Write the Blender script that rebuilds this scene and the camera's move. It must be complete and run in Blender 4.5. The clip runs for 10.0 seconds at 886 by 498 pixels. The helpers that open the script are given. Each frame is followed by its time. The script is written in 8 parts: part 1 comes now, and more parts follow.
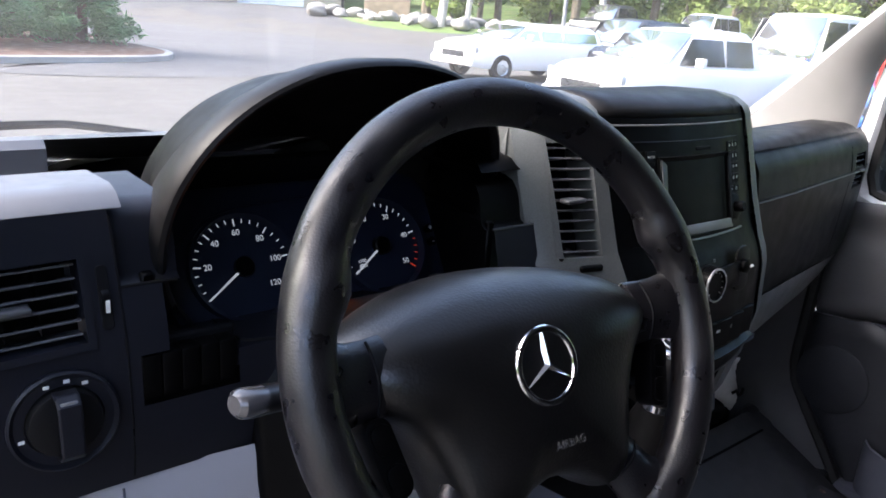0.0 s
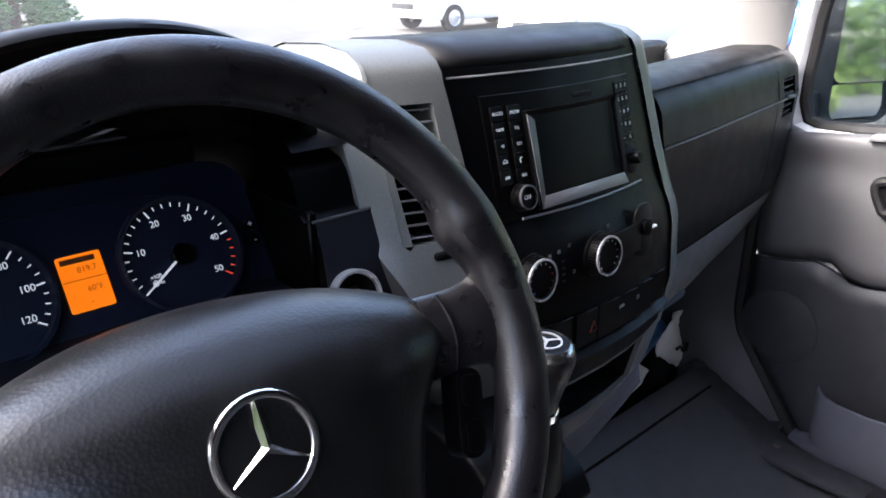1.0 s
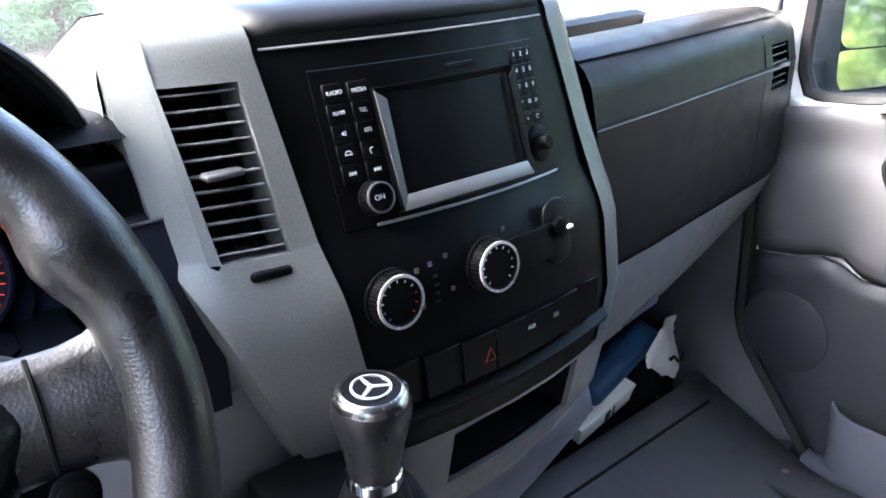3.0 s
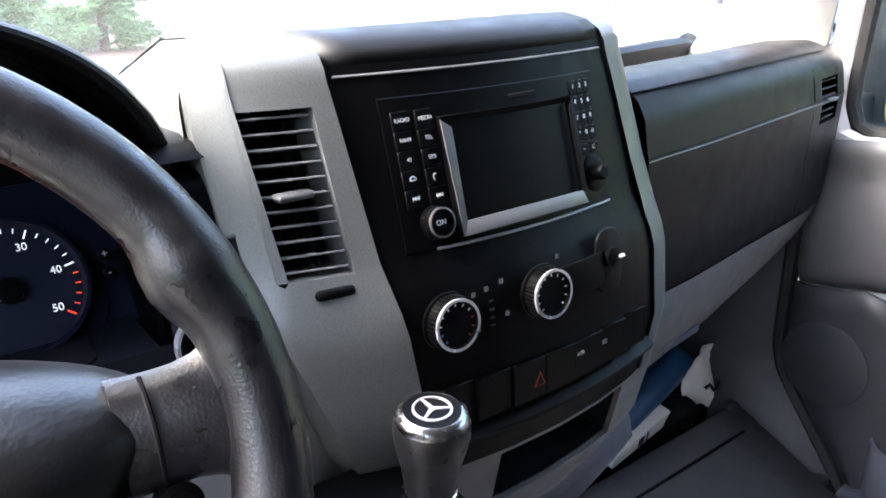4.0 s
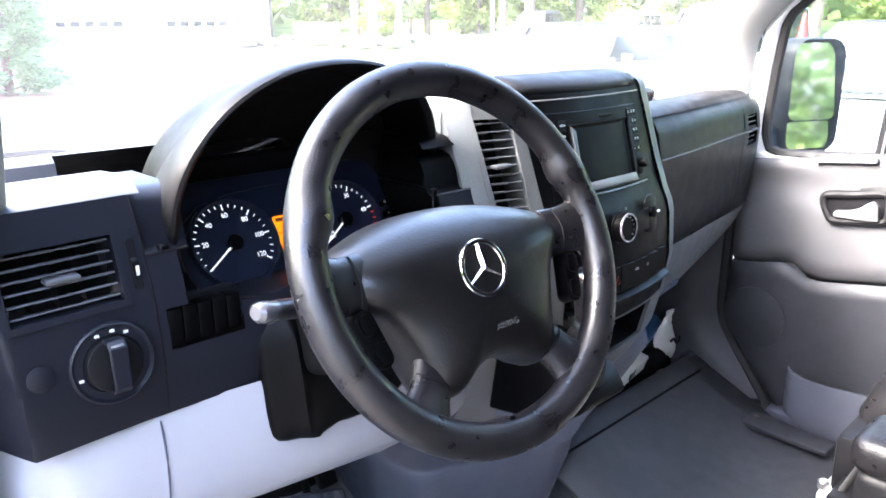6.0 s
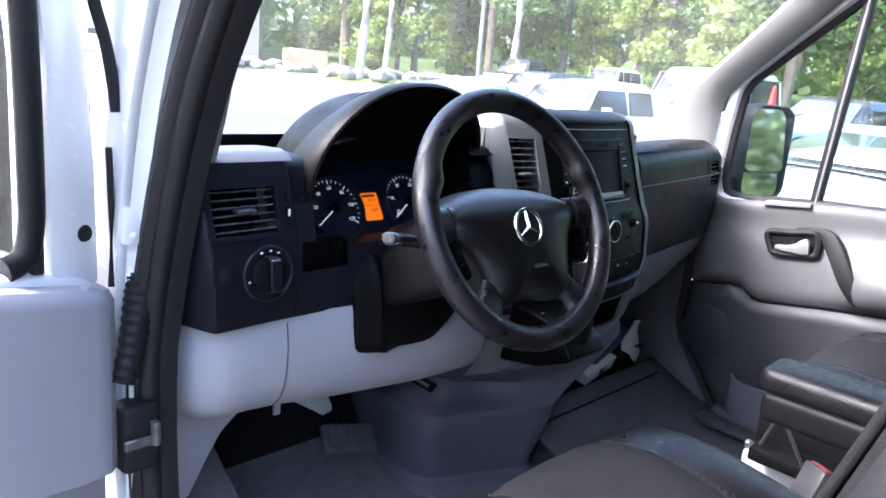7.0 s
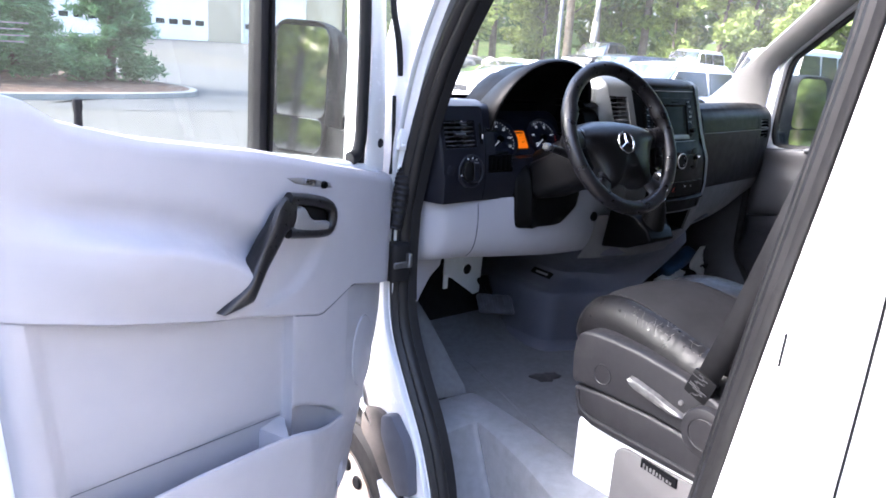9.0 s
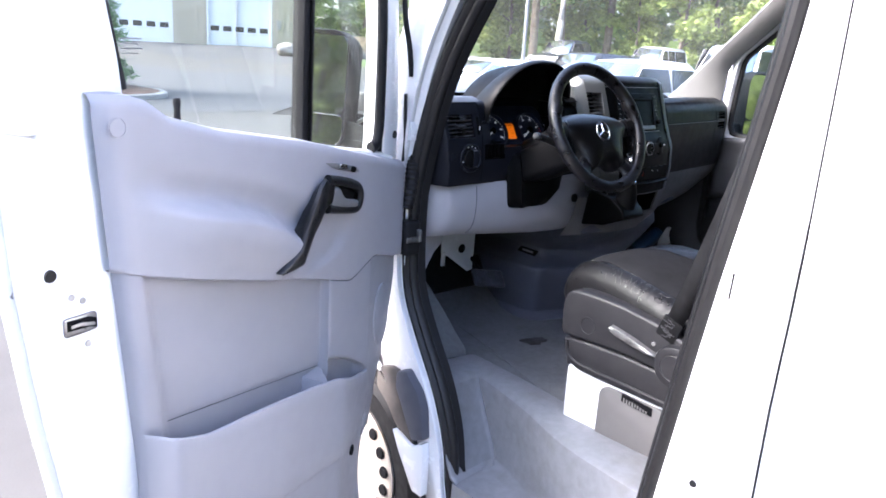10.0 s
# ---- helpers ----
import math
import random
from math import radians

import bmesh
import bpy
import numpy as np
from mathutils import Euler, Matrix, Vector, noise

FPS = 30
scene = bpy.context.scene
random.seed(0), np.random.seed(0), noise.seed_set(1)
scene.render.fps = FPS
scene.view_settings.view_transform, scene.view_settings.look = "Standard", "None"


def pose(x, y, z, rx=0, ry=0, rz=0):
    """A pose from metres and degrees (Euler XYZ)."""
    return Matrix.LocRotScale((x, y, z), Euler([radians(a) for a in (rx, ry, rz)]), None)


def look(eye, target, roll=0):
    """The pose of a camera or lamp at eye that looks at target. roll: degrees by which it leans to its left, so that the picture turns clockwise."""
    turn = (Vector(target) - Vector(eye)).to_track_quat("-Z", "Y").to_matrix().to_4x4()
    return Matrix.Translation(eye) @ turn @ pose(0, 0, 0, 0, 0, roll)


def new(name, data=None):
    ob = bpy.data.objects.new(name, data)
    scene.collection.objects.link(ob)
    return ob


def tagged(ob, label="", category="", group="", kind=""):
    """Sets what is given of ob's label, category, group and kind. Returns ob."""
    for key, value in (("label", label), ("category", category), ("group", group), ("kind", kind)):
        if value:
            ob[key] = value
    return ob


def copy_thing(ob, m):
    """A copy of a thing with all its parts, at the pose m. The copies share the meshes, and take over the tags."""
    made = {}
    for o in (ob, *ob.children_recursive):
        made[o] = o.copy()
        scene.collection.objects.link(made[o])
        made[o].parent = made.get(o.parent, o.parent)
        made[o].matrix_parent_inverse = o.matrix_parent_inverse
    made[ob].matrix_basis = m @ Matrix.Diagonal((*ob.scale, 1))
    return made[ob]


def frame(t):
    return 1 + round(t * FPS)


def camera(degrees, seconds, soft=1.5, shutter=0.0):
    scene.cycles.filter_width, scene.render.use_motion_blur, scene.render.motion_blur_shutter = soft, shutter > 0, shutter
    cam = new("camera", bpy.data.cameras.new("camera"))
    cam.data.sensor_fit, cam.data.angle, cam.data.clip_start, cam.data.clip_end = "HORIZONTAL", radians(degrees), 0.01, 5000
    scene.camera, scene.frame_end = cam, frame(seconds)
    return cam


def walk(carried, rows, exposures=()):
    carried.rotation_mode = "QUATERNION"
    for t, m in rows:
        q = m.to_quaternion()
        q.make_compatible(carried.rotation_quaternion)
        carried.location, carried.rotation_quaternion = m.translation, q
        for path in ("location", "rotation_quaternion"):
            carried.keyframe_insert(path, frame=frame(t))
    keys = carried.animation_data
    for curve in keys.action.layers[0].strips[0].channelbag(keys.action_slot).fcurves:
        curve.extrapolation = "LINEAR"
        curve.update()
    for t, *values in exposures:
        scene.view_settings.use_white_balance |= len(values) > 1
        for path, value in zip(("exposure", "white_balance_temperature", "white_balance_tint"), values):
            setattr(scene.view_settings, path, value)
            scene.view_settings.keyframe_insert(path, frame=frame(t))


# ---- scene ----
cam = camera(61.0, 10.0, soft=1.7)
PATH = [
    (0, (-0.855, -0.302, 1.671), (0.373, 1.157, 1.067), 4.6),
    (0.5, (-0.798, -0.287, 1.670), (0.402, 1.183, 1.037), 1.9),
    (1, (-0.634, -0.273, 1.660), (0.617, 1.115, 0.949), -0.4),
    (1.5, (-0.473, -0.263, 1.641), (0.695, 1.183, 0.904), 1.0),
    (2, (-0.397, -0.261, 1.610), (0.711, 1.231, 0.871), -3.3),
    (2.5, (-0.391, -0.275, 1.608), (0.769, 1.185, 0.886), -4.0),
    (4, (-0.421, -0.265, 1.625), (0.684, 1.258, 0.949), -2.1),
    (4.5, (-0.516, -0.272, 1.655), (0.593, 1.255, 0.993), -1.6),
    (5, (-0.653, -0.299, 1.664), (0.602, 1.122, 1.028), -1.9),
    (5.3, (-0.740, -0.317, 1.665), (0.586, 1.059, 1.075), -1.6),
    (5.5, (-0.799, -0.342, 1.663), (0.504, 1.059, 1.081), -1.9),
    (5.7, (-0.870, -0.380, 1.660), (0.429, 1.026, 1.080), -1.7),
    (6.8, (-1.243, -0.593, 1.648), (0.179, 0.737, 1.191), 4.5),
    (7, (-1.314, -0.621, 1.648), (0.089, 0.728, 1.186), 4.9),
    (7.5, (-1.460, -0.727, 1.649), (-0.131, 0.683, 1.153), 4.7),
    (8, (-1.597, -0.883, 1.638), (-0.396, 0.638, 1.143), 5.0),
    (8.5, (-1.740, -0.992, 1.643), (-0.594, 0.564, 1.124), 4.3),
    (9, (-1.964, -1.083, 1.629), (-0.711, 0.389, 1.117), 4.0),
    (9.5, (-2.140, -1.175, 1.630), (-0.847, 0.262, 1.115), 4.6),
    (10, (-2.230, -1.247, 1.636), (-0.916, 0.172, 1.127), 3.5),
]
EXPOSURES = [(0.0, 2.8, 6100, 15), (0.6, 3.1, 6100, 15), (1.0, 3.4, 6100, 15), (1.5, 3.95, 6100, 14), (2.0, 4.4, 5900, 13), (2.5, 4.65, 5900, 13), (4.0, 4.35, 6300, 13), (4.7, 4.4, 6500, 12), (5.7, 5.0, 6200, 14), (6.8, 3.45, 5700, 16), (7.5, 3.37, 5600, 16), (8.5, 3.28, 5700, 16), (9.2, 3.14, 5850, 17), (10.0, 2.9, 5800, 16)]
walk(cam, [(t, look(eye, target, roll)) for t, eye, target, roll in PATH], EXPOSURES)

# ---- light ----
world = bpy.data.worlds.new("sky")
scene.world = world
world.use_nodes = True
wn = world.node_tree
sky = wn.nodes.new("ShaderNodeTexSky")
sky.sky_type = "NISHITA"
sky.sun_disc = False
sky.sun_elevation, sky.sun_rotation = radians(41), radians(298)
sky.air_density, sky.dust_density, sky.ozone_density = 1.0, 5.0, 1.0
wn.links.new(sky.outputs[0], wn.nodes["Background"].inputs[0])
wn.nodes["Background"].inputs[1].default_value = 0.15
sun_data = bpy.data.lights.new("sun", "SUN")
sun_data.energy, sun_data.angle, sun_data.color = 0.9, radians(25), (1.0, 0.95, 0.88)
sun = new("sun", sun_data)
sun.matrix_world = look((-13, 7, 13), (0, 0, 0))

# ---- building helpers ----
def thing(name, loc=(0, 0, 0), label="", category="", group="", kind=""):
    ob = new(name)
    ob.empty_display_size = 0.05
    ob.location = loc
    return tagged(ob, label, category, group, kind)


def finish(name, bm, mat, sharp=38, smooth=True, solid=0.0):
    me = bpy.data.meshes.new(name)
    bmesh.ops.recalc_face_normals(bm, faces=bm.faces)
    bm.to_mesh(me)
    bm.free()
    if smooth:
        me.polygons.foreach_set("use_smooth", [True] * len(me.polygons))
        me.set_sharp_from_angle(angle=radians(sharp))
    me.materials.append(mat)
    ob = new(name, me)
    if solid:
        mod = ob.modifiers.new("thickness", "SOLIDIFY")
        mod.thickness, mod.offset = abs(solid), (-1 if solid > 0 else 1)
    return ob


def part(name, bm, mat, parent, label="", **kw):
    """One mesh, given in world coordinates, as a part of a thing or of a part."""
    ob = finish(name, bm, mat, **kw)
    ob.parent = parent
    if parent.type == "EMPTY":
        ob.matrix_parent_inverse = Matrix.Translation(-parent.location)
    if label:
        ob["label"] = label
    return ob


def single(name, bm, mat, label, category, group="", kind="", **kw):
    return tagged(finish(name, bm, mat, **kw), label, category, group, kind)


def rbox(x0, x1, y0, y1, z0, z1, bev=0.004, seg=2, m=None):
    bm = bmesh.new()
    bmesh.ops.create_cube(bm, size=1)
    bmesh.ops.transform(bm, verts=bm.verts, matrix=Matrix.Translation(((x0 + x1) / 2, (y0 + y1) / 2, (z0 + z1) / 2)) @ Matrix.Diagonal((abs(x1 - x0), abs(y1 - y0), abs(z1 - z0), 1)))
    if bev:
        bmesh.ops.bevel(bm, geom=bm.edges[:], offset=bev, segments=seg, profile=0.5, affect="EDGES")
    if m is not None:
        bm.transform(m)
    return bm


def join(*bms):
    out = bms[0]
    for b in bms[1:]:
        me = bpy.data.meshes.new("tmp")
        b.to_mesh(me)
        b.free()
        out.from_mesh(me)
        bpy.data.meshes.remove(me)
    return out


def prism(pts, axis, a, b, bev=0.004, seg=2, m=None):
    """A polygon of two coordinates, extruded along an axis from a to b."""
    put = {"x": lambda p, q: (q, p[0], p[1]), "y": lambda p, q: (p[0], q, p[1]), "z": lambda p, q: (p[0], p[1], q)}[axis]
    bm = bmesh.new()
    lo = [bm.verts.new(put(p, a)) for p in pts]
    hi = [bm.verts.new(put(p, b)) for p in pts]
    n = len(pts)
    bm.faces.new(lo)
    bm.faces.new(hi[::-1])
    for i in range(n):
        bm.faces.new((lo[i], lo[(i + 1) % n], hi[(i + 1) % n], hi[i]))
    bmesh.ops.recalc_face_normals(bm, faces=bm.faces)
    if bev:
        bmesh.ops.bevel(bm, geom=bm.edges[:], offset=bev, segments=seg, profile=0.5, affect="EDGES", clamp_overlap=True)
    if m is not None:
        bm.transform(m)
    return bm


def loft(rows, close_u=False, close_v=False, caps=False, m=None):
    bm = bmesh.new()
    vs = [[bm.verts.new(p) for p in r] for r in rows]
    nu, nv = len(vs), len(vs[0])
    for i in range(nu if close_u else nu - 1):
        for j in range(nv if close_v else nv - 1):
            a, b = vs[i], vs[(i + 1) % nu]
            bm.faces.new((a[j], a[(j + 1) % nv], b[(j + 1) % nv], b[j]))
    if caps:
        bm.faces.new(vs[0][::-1])
        bm.faces.new(vs[-1])
    if m is not None:
        bm.transform(m)
    return bm


def smooth_path(pts, n, closed=False):
    """A Catmull-Rom curve through the points."""
    P = [Vector(p) for p in pts]
    k = len(P)
    out = []
    for i in range(k if closed else k - 1):
        a, b, c, d = (P[(i - 1) % k], P[i], P[(i + 1) % k], P[(i + 2) % k]) if closed else (P[max(i - 1, 0)], P[i], P[i + 1], P[min(i + 2, k - 1)])
        for s in range(n):
            t = s / n
            out.append(0.5 * ((2 * b) + (c - a) * t + (2 * a - 5 * b + 4 * c - d) * t * t + (3 * b - a - 3 * c + d) * t ** 3))
    if not closed:
        out.append(P[-1])
    return out


def sweep(path, r, seg=10, closed=False, flat=1.0, m=None, up=(0, 0, 1)):
    """A tube along a path; r: a radius, or one for each point; flat: its height by its width."""
    P = [Vector(p) for p in path]
    rows = []
    for i, p in enumerate(P):
        a = P[(i - 1) % len(P)] if closed or i else p
        b = P[(i + 1) % len(P)] if closed or i < len(P) - 1 else p
        t = (b - a).normalized()
        s = t.cross(Vector(up))
        s = s.normalized() if s.length > 1e-4 else t.orthogonal().normalized()
        w = s.cross(t)
        rr = r[i] if hasattr(r, "__len__") else r
        rows.append([p + rr * (math.cos(2 * math.pi * k / seg) * s + flat * math.sin(2 * math.pi * k / seg) * w) for k in range(seg)])
    return loft(rows, close_u=closed, close_v=True, caps=not closed, m=m)


def lathe(prof, seg=32, m=None):
    """Turned about z: pairs of radius and height."""
    rows = [[(max(r, 1e-5) * math.cos(2 * math.pi * k / seg), max(r, 1e-5) * math.sin(2 * math.pi * k / seg), h) for k in range(seg)] for r, h in prof]
    bm = loft(rows, close_v=True, m=m)
    bmesh.ops.remove_doubles(bm, verts=bm.verts, dist=1e-5)
    return bm


def panel(us, vs, f, holes=(), depth=None, back=True):
    """A sheet f(u, v) over a grid, with openings (u0, u1, v0, v1) that have walls of the given depth."""
    bm = bmesh.new()
    us = sorted({round(u, 5) for u in [*us, *[h[i] for h in holes for i in (0, 1)]]})
    vs = sorted({round(v, 5) for v in [*vs, *[h[i] for h in holes for i in (2, 3)]]})
    g = {(u, v): bm.verts.new(f(u, v)) for u in us for v in vs}
    for a, b in zip(us, us[1:]):
        for c, d in zip(vs, vs[1:]):
            mu, mv = (a + b) / 2, (c + d) / 2
            if not any(h[0] < mu < h[1] and h[2] < mv < h[3] for h in holes):
                bm.faces.new((g[a, c], g[b, c], g[b, d], g[a, d]))
    if depth is not None:
        for h in holes:
            hu = [u for u in us if h[0] - 1e-6 <= u <= h[1] + 1e-6]
            hv = [v for v in vs if h[2] - 1e-6 <= v <= h[3] + 1e-6]
            ring = [(u, hv[0]) for u in hu] + [(hu[-1], v) for v in hv[1:]] + [(u, hv[-1]) for u in hu[-2::-1]] + [(hu[0], v) for v in hv[-2:0:-1]]
            inner = [bm.verts.new(Vector(f(*k)) + Vector(depth)) for k in ring]
            for i in range(len(ring)):
                k = (i + 1) % len(ring)
                bm.faces.new((g[ring[i]], g[ring[k]], inner[k], inner[i]))
            if back:
                bm.faces.new(inner)
    loose = [v for v in bm.verts if not v.link_faces]
    bmesh.ops.delete(bm, geom=loose, context="VERTS")
    return bm


def lerp(x, table):
    """Straight interpolation in pairs of x and value."""
    for (a, p), (b, q) in zip(table, table[1:]):
        if x <= b:
            return p + (q - p) * max(0.0, (x - a)) / (b - a)
    return table[-1][1]


def span(a, b, n):
    return [a + (b - a) * i / n for i in range(n + 1)]


def rounded(w, h, r, n=5):
    """A rounded rectangle about the origin."""
    out = []
    for cx, cy, a0 in ((w / 2 - r, h / 2 - r, 0), (-w / 2 + r, h / 2 - r, 90), (-w / 2 + r, -h / 2 + r, 180), (w / 2 - r, -h / 2 + r, 270)):
        out += [(cx + r * math.cos(radians(a0 + 90 * i / n)), cy + r * math.sin(radians(a0 + 90 * i / n))) for i in range(n + 1)]
    return out


def text(name, body, size, m, mat, parent, label="", align="CENTER"):
    cu = bpy.data.curves.new(name, "FONT")
    cu.body, cu.size, cu.align_x, cu.align_y, cu.extrude = body, size, align, "CENTER", 0.0002
    cu.materials.append(mat)
    ob = new(name, cu)
    ob.parent = parent
    ob.matrix_parent_inverse = Matrix.Translation(-parent.location) if parent.type == "EMPTY" else Matrix()
    ob.matrix_basis = m
    if label:
        ob["label"] = label
    return ob


# ---- materials ----
def surface(name, color, rough=0.5, metal=0.0, grain=0.0, grain_scale=600.0, vary=0.06, vary_scale=6.0, coat=0.0, spec=0.5, dirt=None, dirt_amount=0.0, dirt_scale=3.0, rough_vary=0.08, kind="noise", ior=1.5):
    mat = bpy.data.materials.new(name)
    mat.use_nodes = True
    nt = mat.node_tree
    b = nt.nodes["Principled BSDF"]
    b.inputs["Roughness"].default_value, b.inputs["Metallic"].default_value = rough, metal
    b.inputs["Coat Weight"].default_value, b.inputs["Coat Roughness"].default_value = coat, 0.06
    b.inputs["Specular IOR Level"].default_value, b.inputs["IOR"].default_value = spec, ior
    co = nt.nodes.new("ShaderNodeTexCoord")

    def tex(scale, detail=3.0):
        n = nt.nodes.new("ShaderNodeTexNoise")
        n.inputs["Scale"].default_value, n.inputs["Detail"].default_value = scale, detail
        nt.links.new(co.outputs["Object"], n.inputs["Vector"])
        return n

    big = tex(vary_scale)
    ramp = nt.nodes.new("ShaderNodeMapRange")
    ramp.inputs[1].default_value, ramp.inputs[2].default_value = 0.3, 0.7
    ramp.inputs[3].default_value, ramp.inputs[4].default_value = 1 - vary, 1 + vary
    nt.links.new(big.outputs[0], ramp.inputs[0])
    mul = nt.nodes.new("ShaderNodeVectorMath")
    mul.operation = "SCALE"
    mul.inputs[0].default_value = color
    nt.links.new(ramp.outputs[0], mul.inputs["Scale"])
    out = mul.outputs[0]
    if dirt is not None:
        d = tex(dirt_scale, 8.0)
        dr = nt.nodes.new("ShaderNodeMapRange")
        dr.inputs[1].default_value, dr.inputs[2].default_value = 0.5, 0.72
        dr.inputs[3].default_value, dr.inputs[4].default_value = 0.0, dirt_amount
        nt.links.new(d.outputs[0], dr.inputs[0])
        mix = nt.nodes.new("ShaderNodeMix")
        mix.data_type = "RGBA"
        nt.links.new(dr.outputs[0], mix.inputs[0])
        nt.links.new(out, mix.inputs[6])
        mix.inputs[7].default_value = (*dirt, 1)
        out = mix.outputs[2]
    nt.links.new(out, b.inputs["Base Color"])
    rr = nt.nodes.new("ShaderNodeMapRange")
    rr.inputs[1].default_value, rr.inputs[2].default_value = 0.3, 0.7
    rr.inputs[3].default_value, rr.inputs[4].default_value = max(0.02, rough - rough_vary), min(1, rough + rough_vary)
    nt.links.new(tex(vary_scale * 5).outputs[0], rr.inputs[0])
    nt.links.new(rr.outputs[0], b.inputs["Roughness"])
    if grain:
        if kind == "noise":
            g = tex(grain_scale, 2.0).outputs[0]
        else:
            v = nt.nodes.new("ShaderNodeTexVoronoi")
            v.inputs["Scale"].default_value = grain_scale
            nt.links.new(co.outputs["Object"], v.inputs["Vector"])
            g = v.outputs["Distance"]
        bump = nt.nodes.new("ShaderNodeBump")
        bump.inputs["Strength"].default_value, bump.inputs["Distance"].default_value = grain, 0.001
        nt.links.new(g, bump.inputs["Height"])
        nt.links.new(bump.outputs[0], b.inputs["Normal"])
    return mat


def glass_mat(name, color=(1, 1, 1), rough=0.0, clear=0.9, dust=0.0):
    """Thin window glass: mostly clear, with a gloss."""
    mat = bpy.data.materials.new(name)
    mat.use_nodes = True
    nt = mat.node_tree
    nt.nodes.remove(nt.nodes["Principled BSDF"])
    t, g, m, f = (nt.nodes.new(k) for k in ("ShaderNodeBsdfTransparent", "ShaderNodeBsdfGlossy", "ShaderNodeMixShader", "ShaderNodeLayerWeight"))
    t.inputs[0].default_value = (*[c * clear for c in color], 1)
    g.inputs["Roughness"].default_value = rough
    pw, ma = nt.nodes.new("ShaderNodeMath"), nt.nodes.new("ShaderNodeMath")
    pw.operation, ma.operation = "POWER", "MULTIPLY_ADD"
    pw.inputs[1].default_value, ma.inputs[1].default_value, ma.inputs[2].default_value = 4.0, 0.8, 0.035
    nt.links.new(f.outputs["Facing"], pw.inputs[0])
    nt.links.new(pw.outputs[0], ma.inputs[0])
    nt.links.new(ma.outputs[0], m.inputs[0])
    nt.links.new(t.outputs[0], m.inputs[1])
    nt.links.new(g.outputs[0], m.inputs[2])
    last = m
    if dust:
        d, m2 = nt.nodes.new("ShaderNodeBsdfTranslucent"), nt.nodes.new("ShaderNodeMixShader")
        d.inputs[0].default_value = (0.7, 0.7, 0.68, 1)
        n = nt.nodes.new("ShaderNodeTexNoise")
        n.inputs["Scale"].default_value = 4.0
        mp = nt.nodes.new("ShaderNodeMapRange")
        mp.inputs[3].default_value, mp.inputs[4].default_value = dust * 0.4, dust * 1.6
        nt.links.new(n.outputs[0], mp.inputs[0])
        nt.links.new(mp.outputs[0], m2.inputs[0])
        nt.links.new(m.outputs[0], m2.inputs[1])
        nt.links.new(d.outputs[0], m2.inputs[2])
        last = m2
    nt.links.new(last.outputs[0], nt.nodes["Material Output"].inputs[0])
    return mat


def glow(name, color, power):
    mat = bpy.data.materials.new(name)
    mat.use_nodes = True
    b = mat.node_tree.nodes["Principled BSDF"]
    b.inputs["Base Color"].default_value = (*[c * 0.5 for c in color], 1)
    b.inputs["Emission Color"].default_value = (*color, 1)
    b.inputs["Emission Strength"].default_value = power
    b.inputs["Roughness"].default_value = 0.4
    return mat


BLACK = surface("black_grained_plastic", (0.0065, 0.0065, 0.007), 0.42, grain=0.06, grain_scale=900, kind="voronoi", vary=0.10, spec=0.13, rough_vary=0.05)
DARK = surface("dark_slate_plastic", (0.0080, 0.0088, 0.0135), 0.42, grain=0.07, grain_scale=800, kind="voronoi", vary=0.10, spec=0.26, rough_vary=0.03)
SLAT = surface("black_vent_plastic", (0.006, 0.006, 0.0065), 0.28, vary=0.1, spec=0.6)
# the light grey door plastic again, darkened for the shaded passenger side
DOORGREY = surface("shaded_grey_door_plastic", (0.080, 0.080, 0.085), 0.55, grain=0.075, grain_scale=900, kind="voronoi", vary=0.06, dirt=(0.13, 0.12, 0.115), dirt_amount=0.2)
SMOOTHBLACK = surface("satin_black_plastic", (0.0012, 0.0012, 0.0014), 0.42, vary=0.1, spec=0.09)
# near-black for holes, gaps and voids; their shade is in the colour
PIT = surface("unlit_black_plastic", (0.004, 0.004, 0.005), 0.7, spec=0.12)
GREY = surface("light_grey_plastic", (0.335, 0.335, 0.36), 0.52, grain=0.075, grain_scale=900, kind="voronoi", vary=0.04, dirt=(0.2, 0.19, 0.19), dirt_amount=0.10)
SILVER = surface("silver_grey_painted_plastic", (0.103, 0.11, 0.109), 0.42, metal=0.3, grain=0.045, grain_scale=1500, vary=0.14, vary_scale=650)
# knee panel plastic again, darker where the lower dash lies in shade
DASHGREY = surface("grey_dash_plastic_in_shade", (0.128, 0.123, 0.12), 0.55, grain=0.075, grain_scale=900, kind="voronoi", vary=0.05, dirt=(0.12, 0.11, 0.105), dirt_amount=0.15)
# vinyl floor cover, darkened in its colour for the dim passenger footwell
MATGREY = surface("grey_vinyl_cover_in_shade", (0.036, 0.039, 0.045), 0.6, grain=0.09, grain_scale=500, kind="voronoi", vary=0.12, dirt=(0.05, 0.048, 0.045), dirt_amount=0.4, dirt_scale=8)
# grey lining taken near black: the passenger footwell's shade is in the colour
KICKGREY = surface("grey_lining_in_shade", (0.020, 0.021, 0.026), 0.55, grain=0.075, grain_scale=900, kind="voronoi", vary=0.08)
STEPGREY = surface("grey_step_plastic", (0.19, 0.195, 0.21), 0.50, grain=0.06, grain_scale=600, kind="voronoi", vary=0.08, vary_scale=40, dirt=(0.13, 0.122, 0.112), dirt_amount=0.4, dirt_scale=12)
MIDGREY = surface("mid_grey_plastic", (0.072, 0.077, 0.100), 0.55, grain=0.075, grain_scale=900, kind="voronoi", vary=0.08, dirt=(0.08, 0.075, 0.075), dirt_amount=0.25, dirt_scale=5)
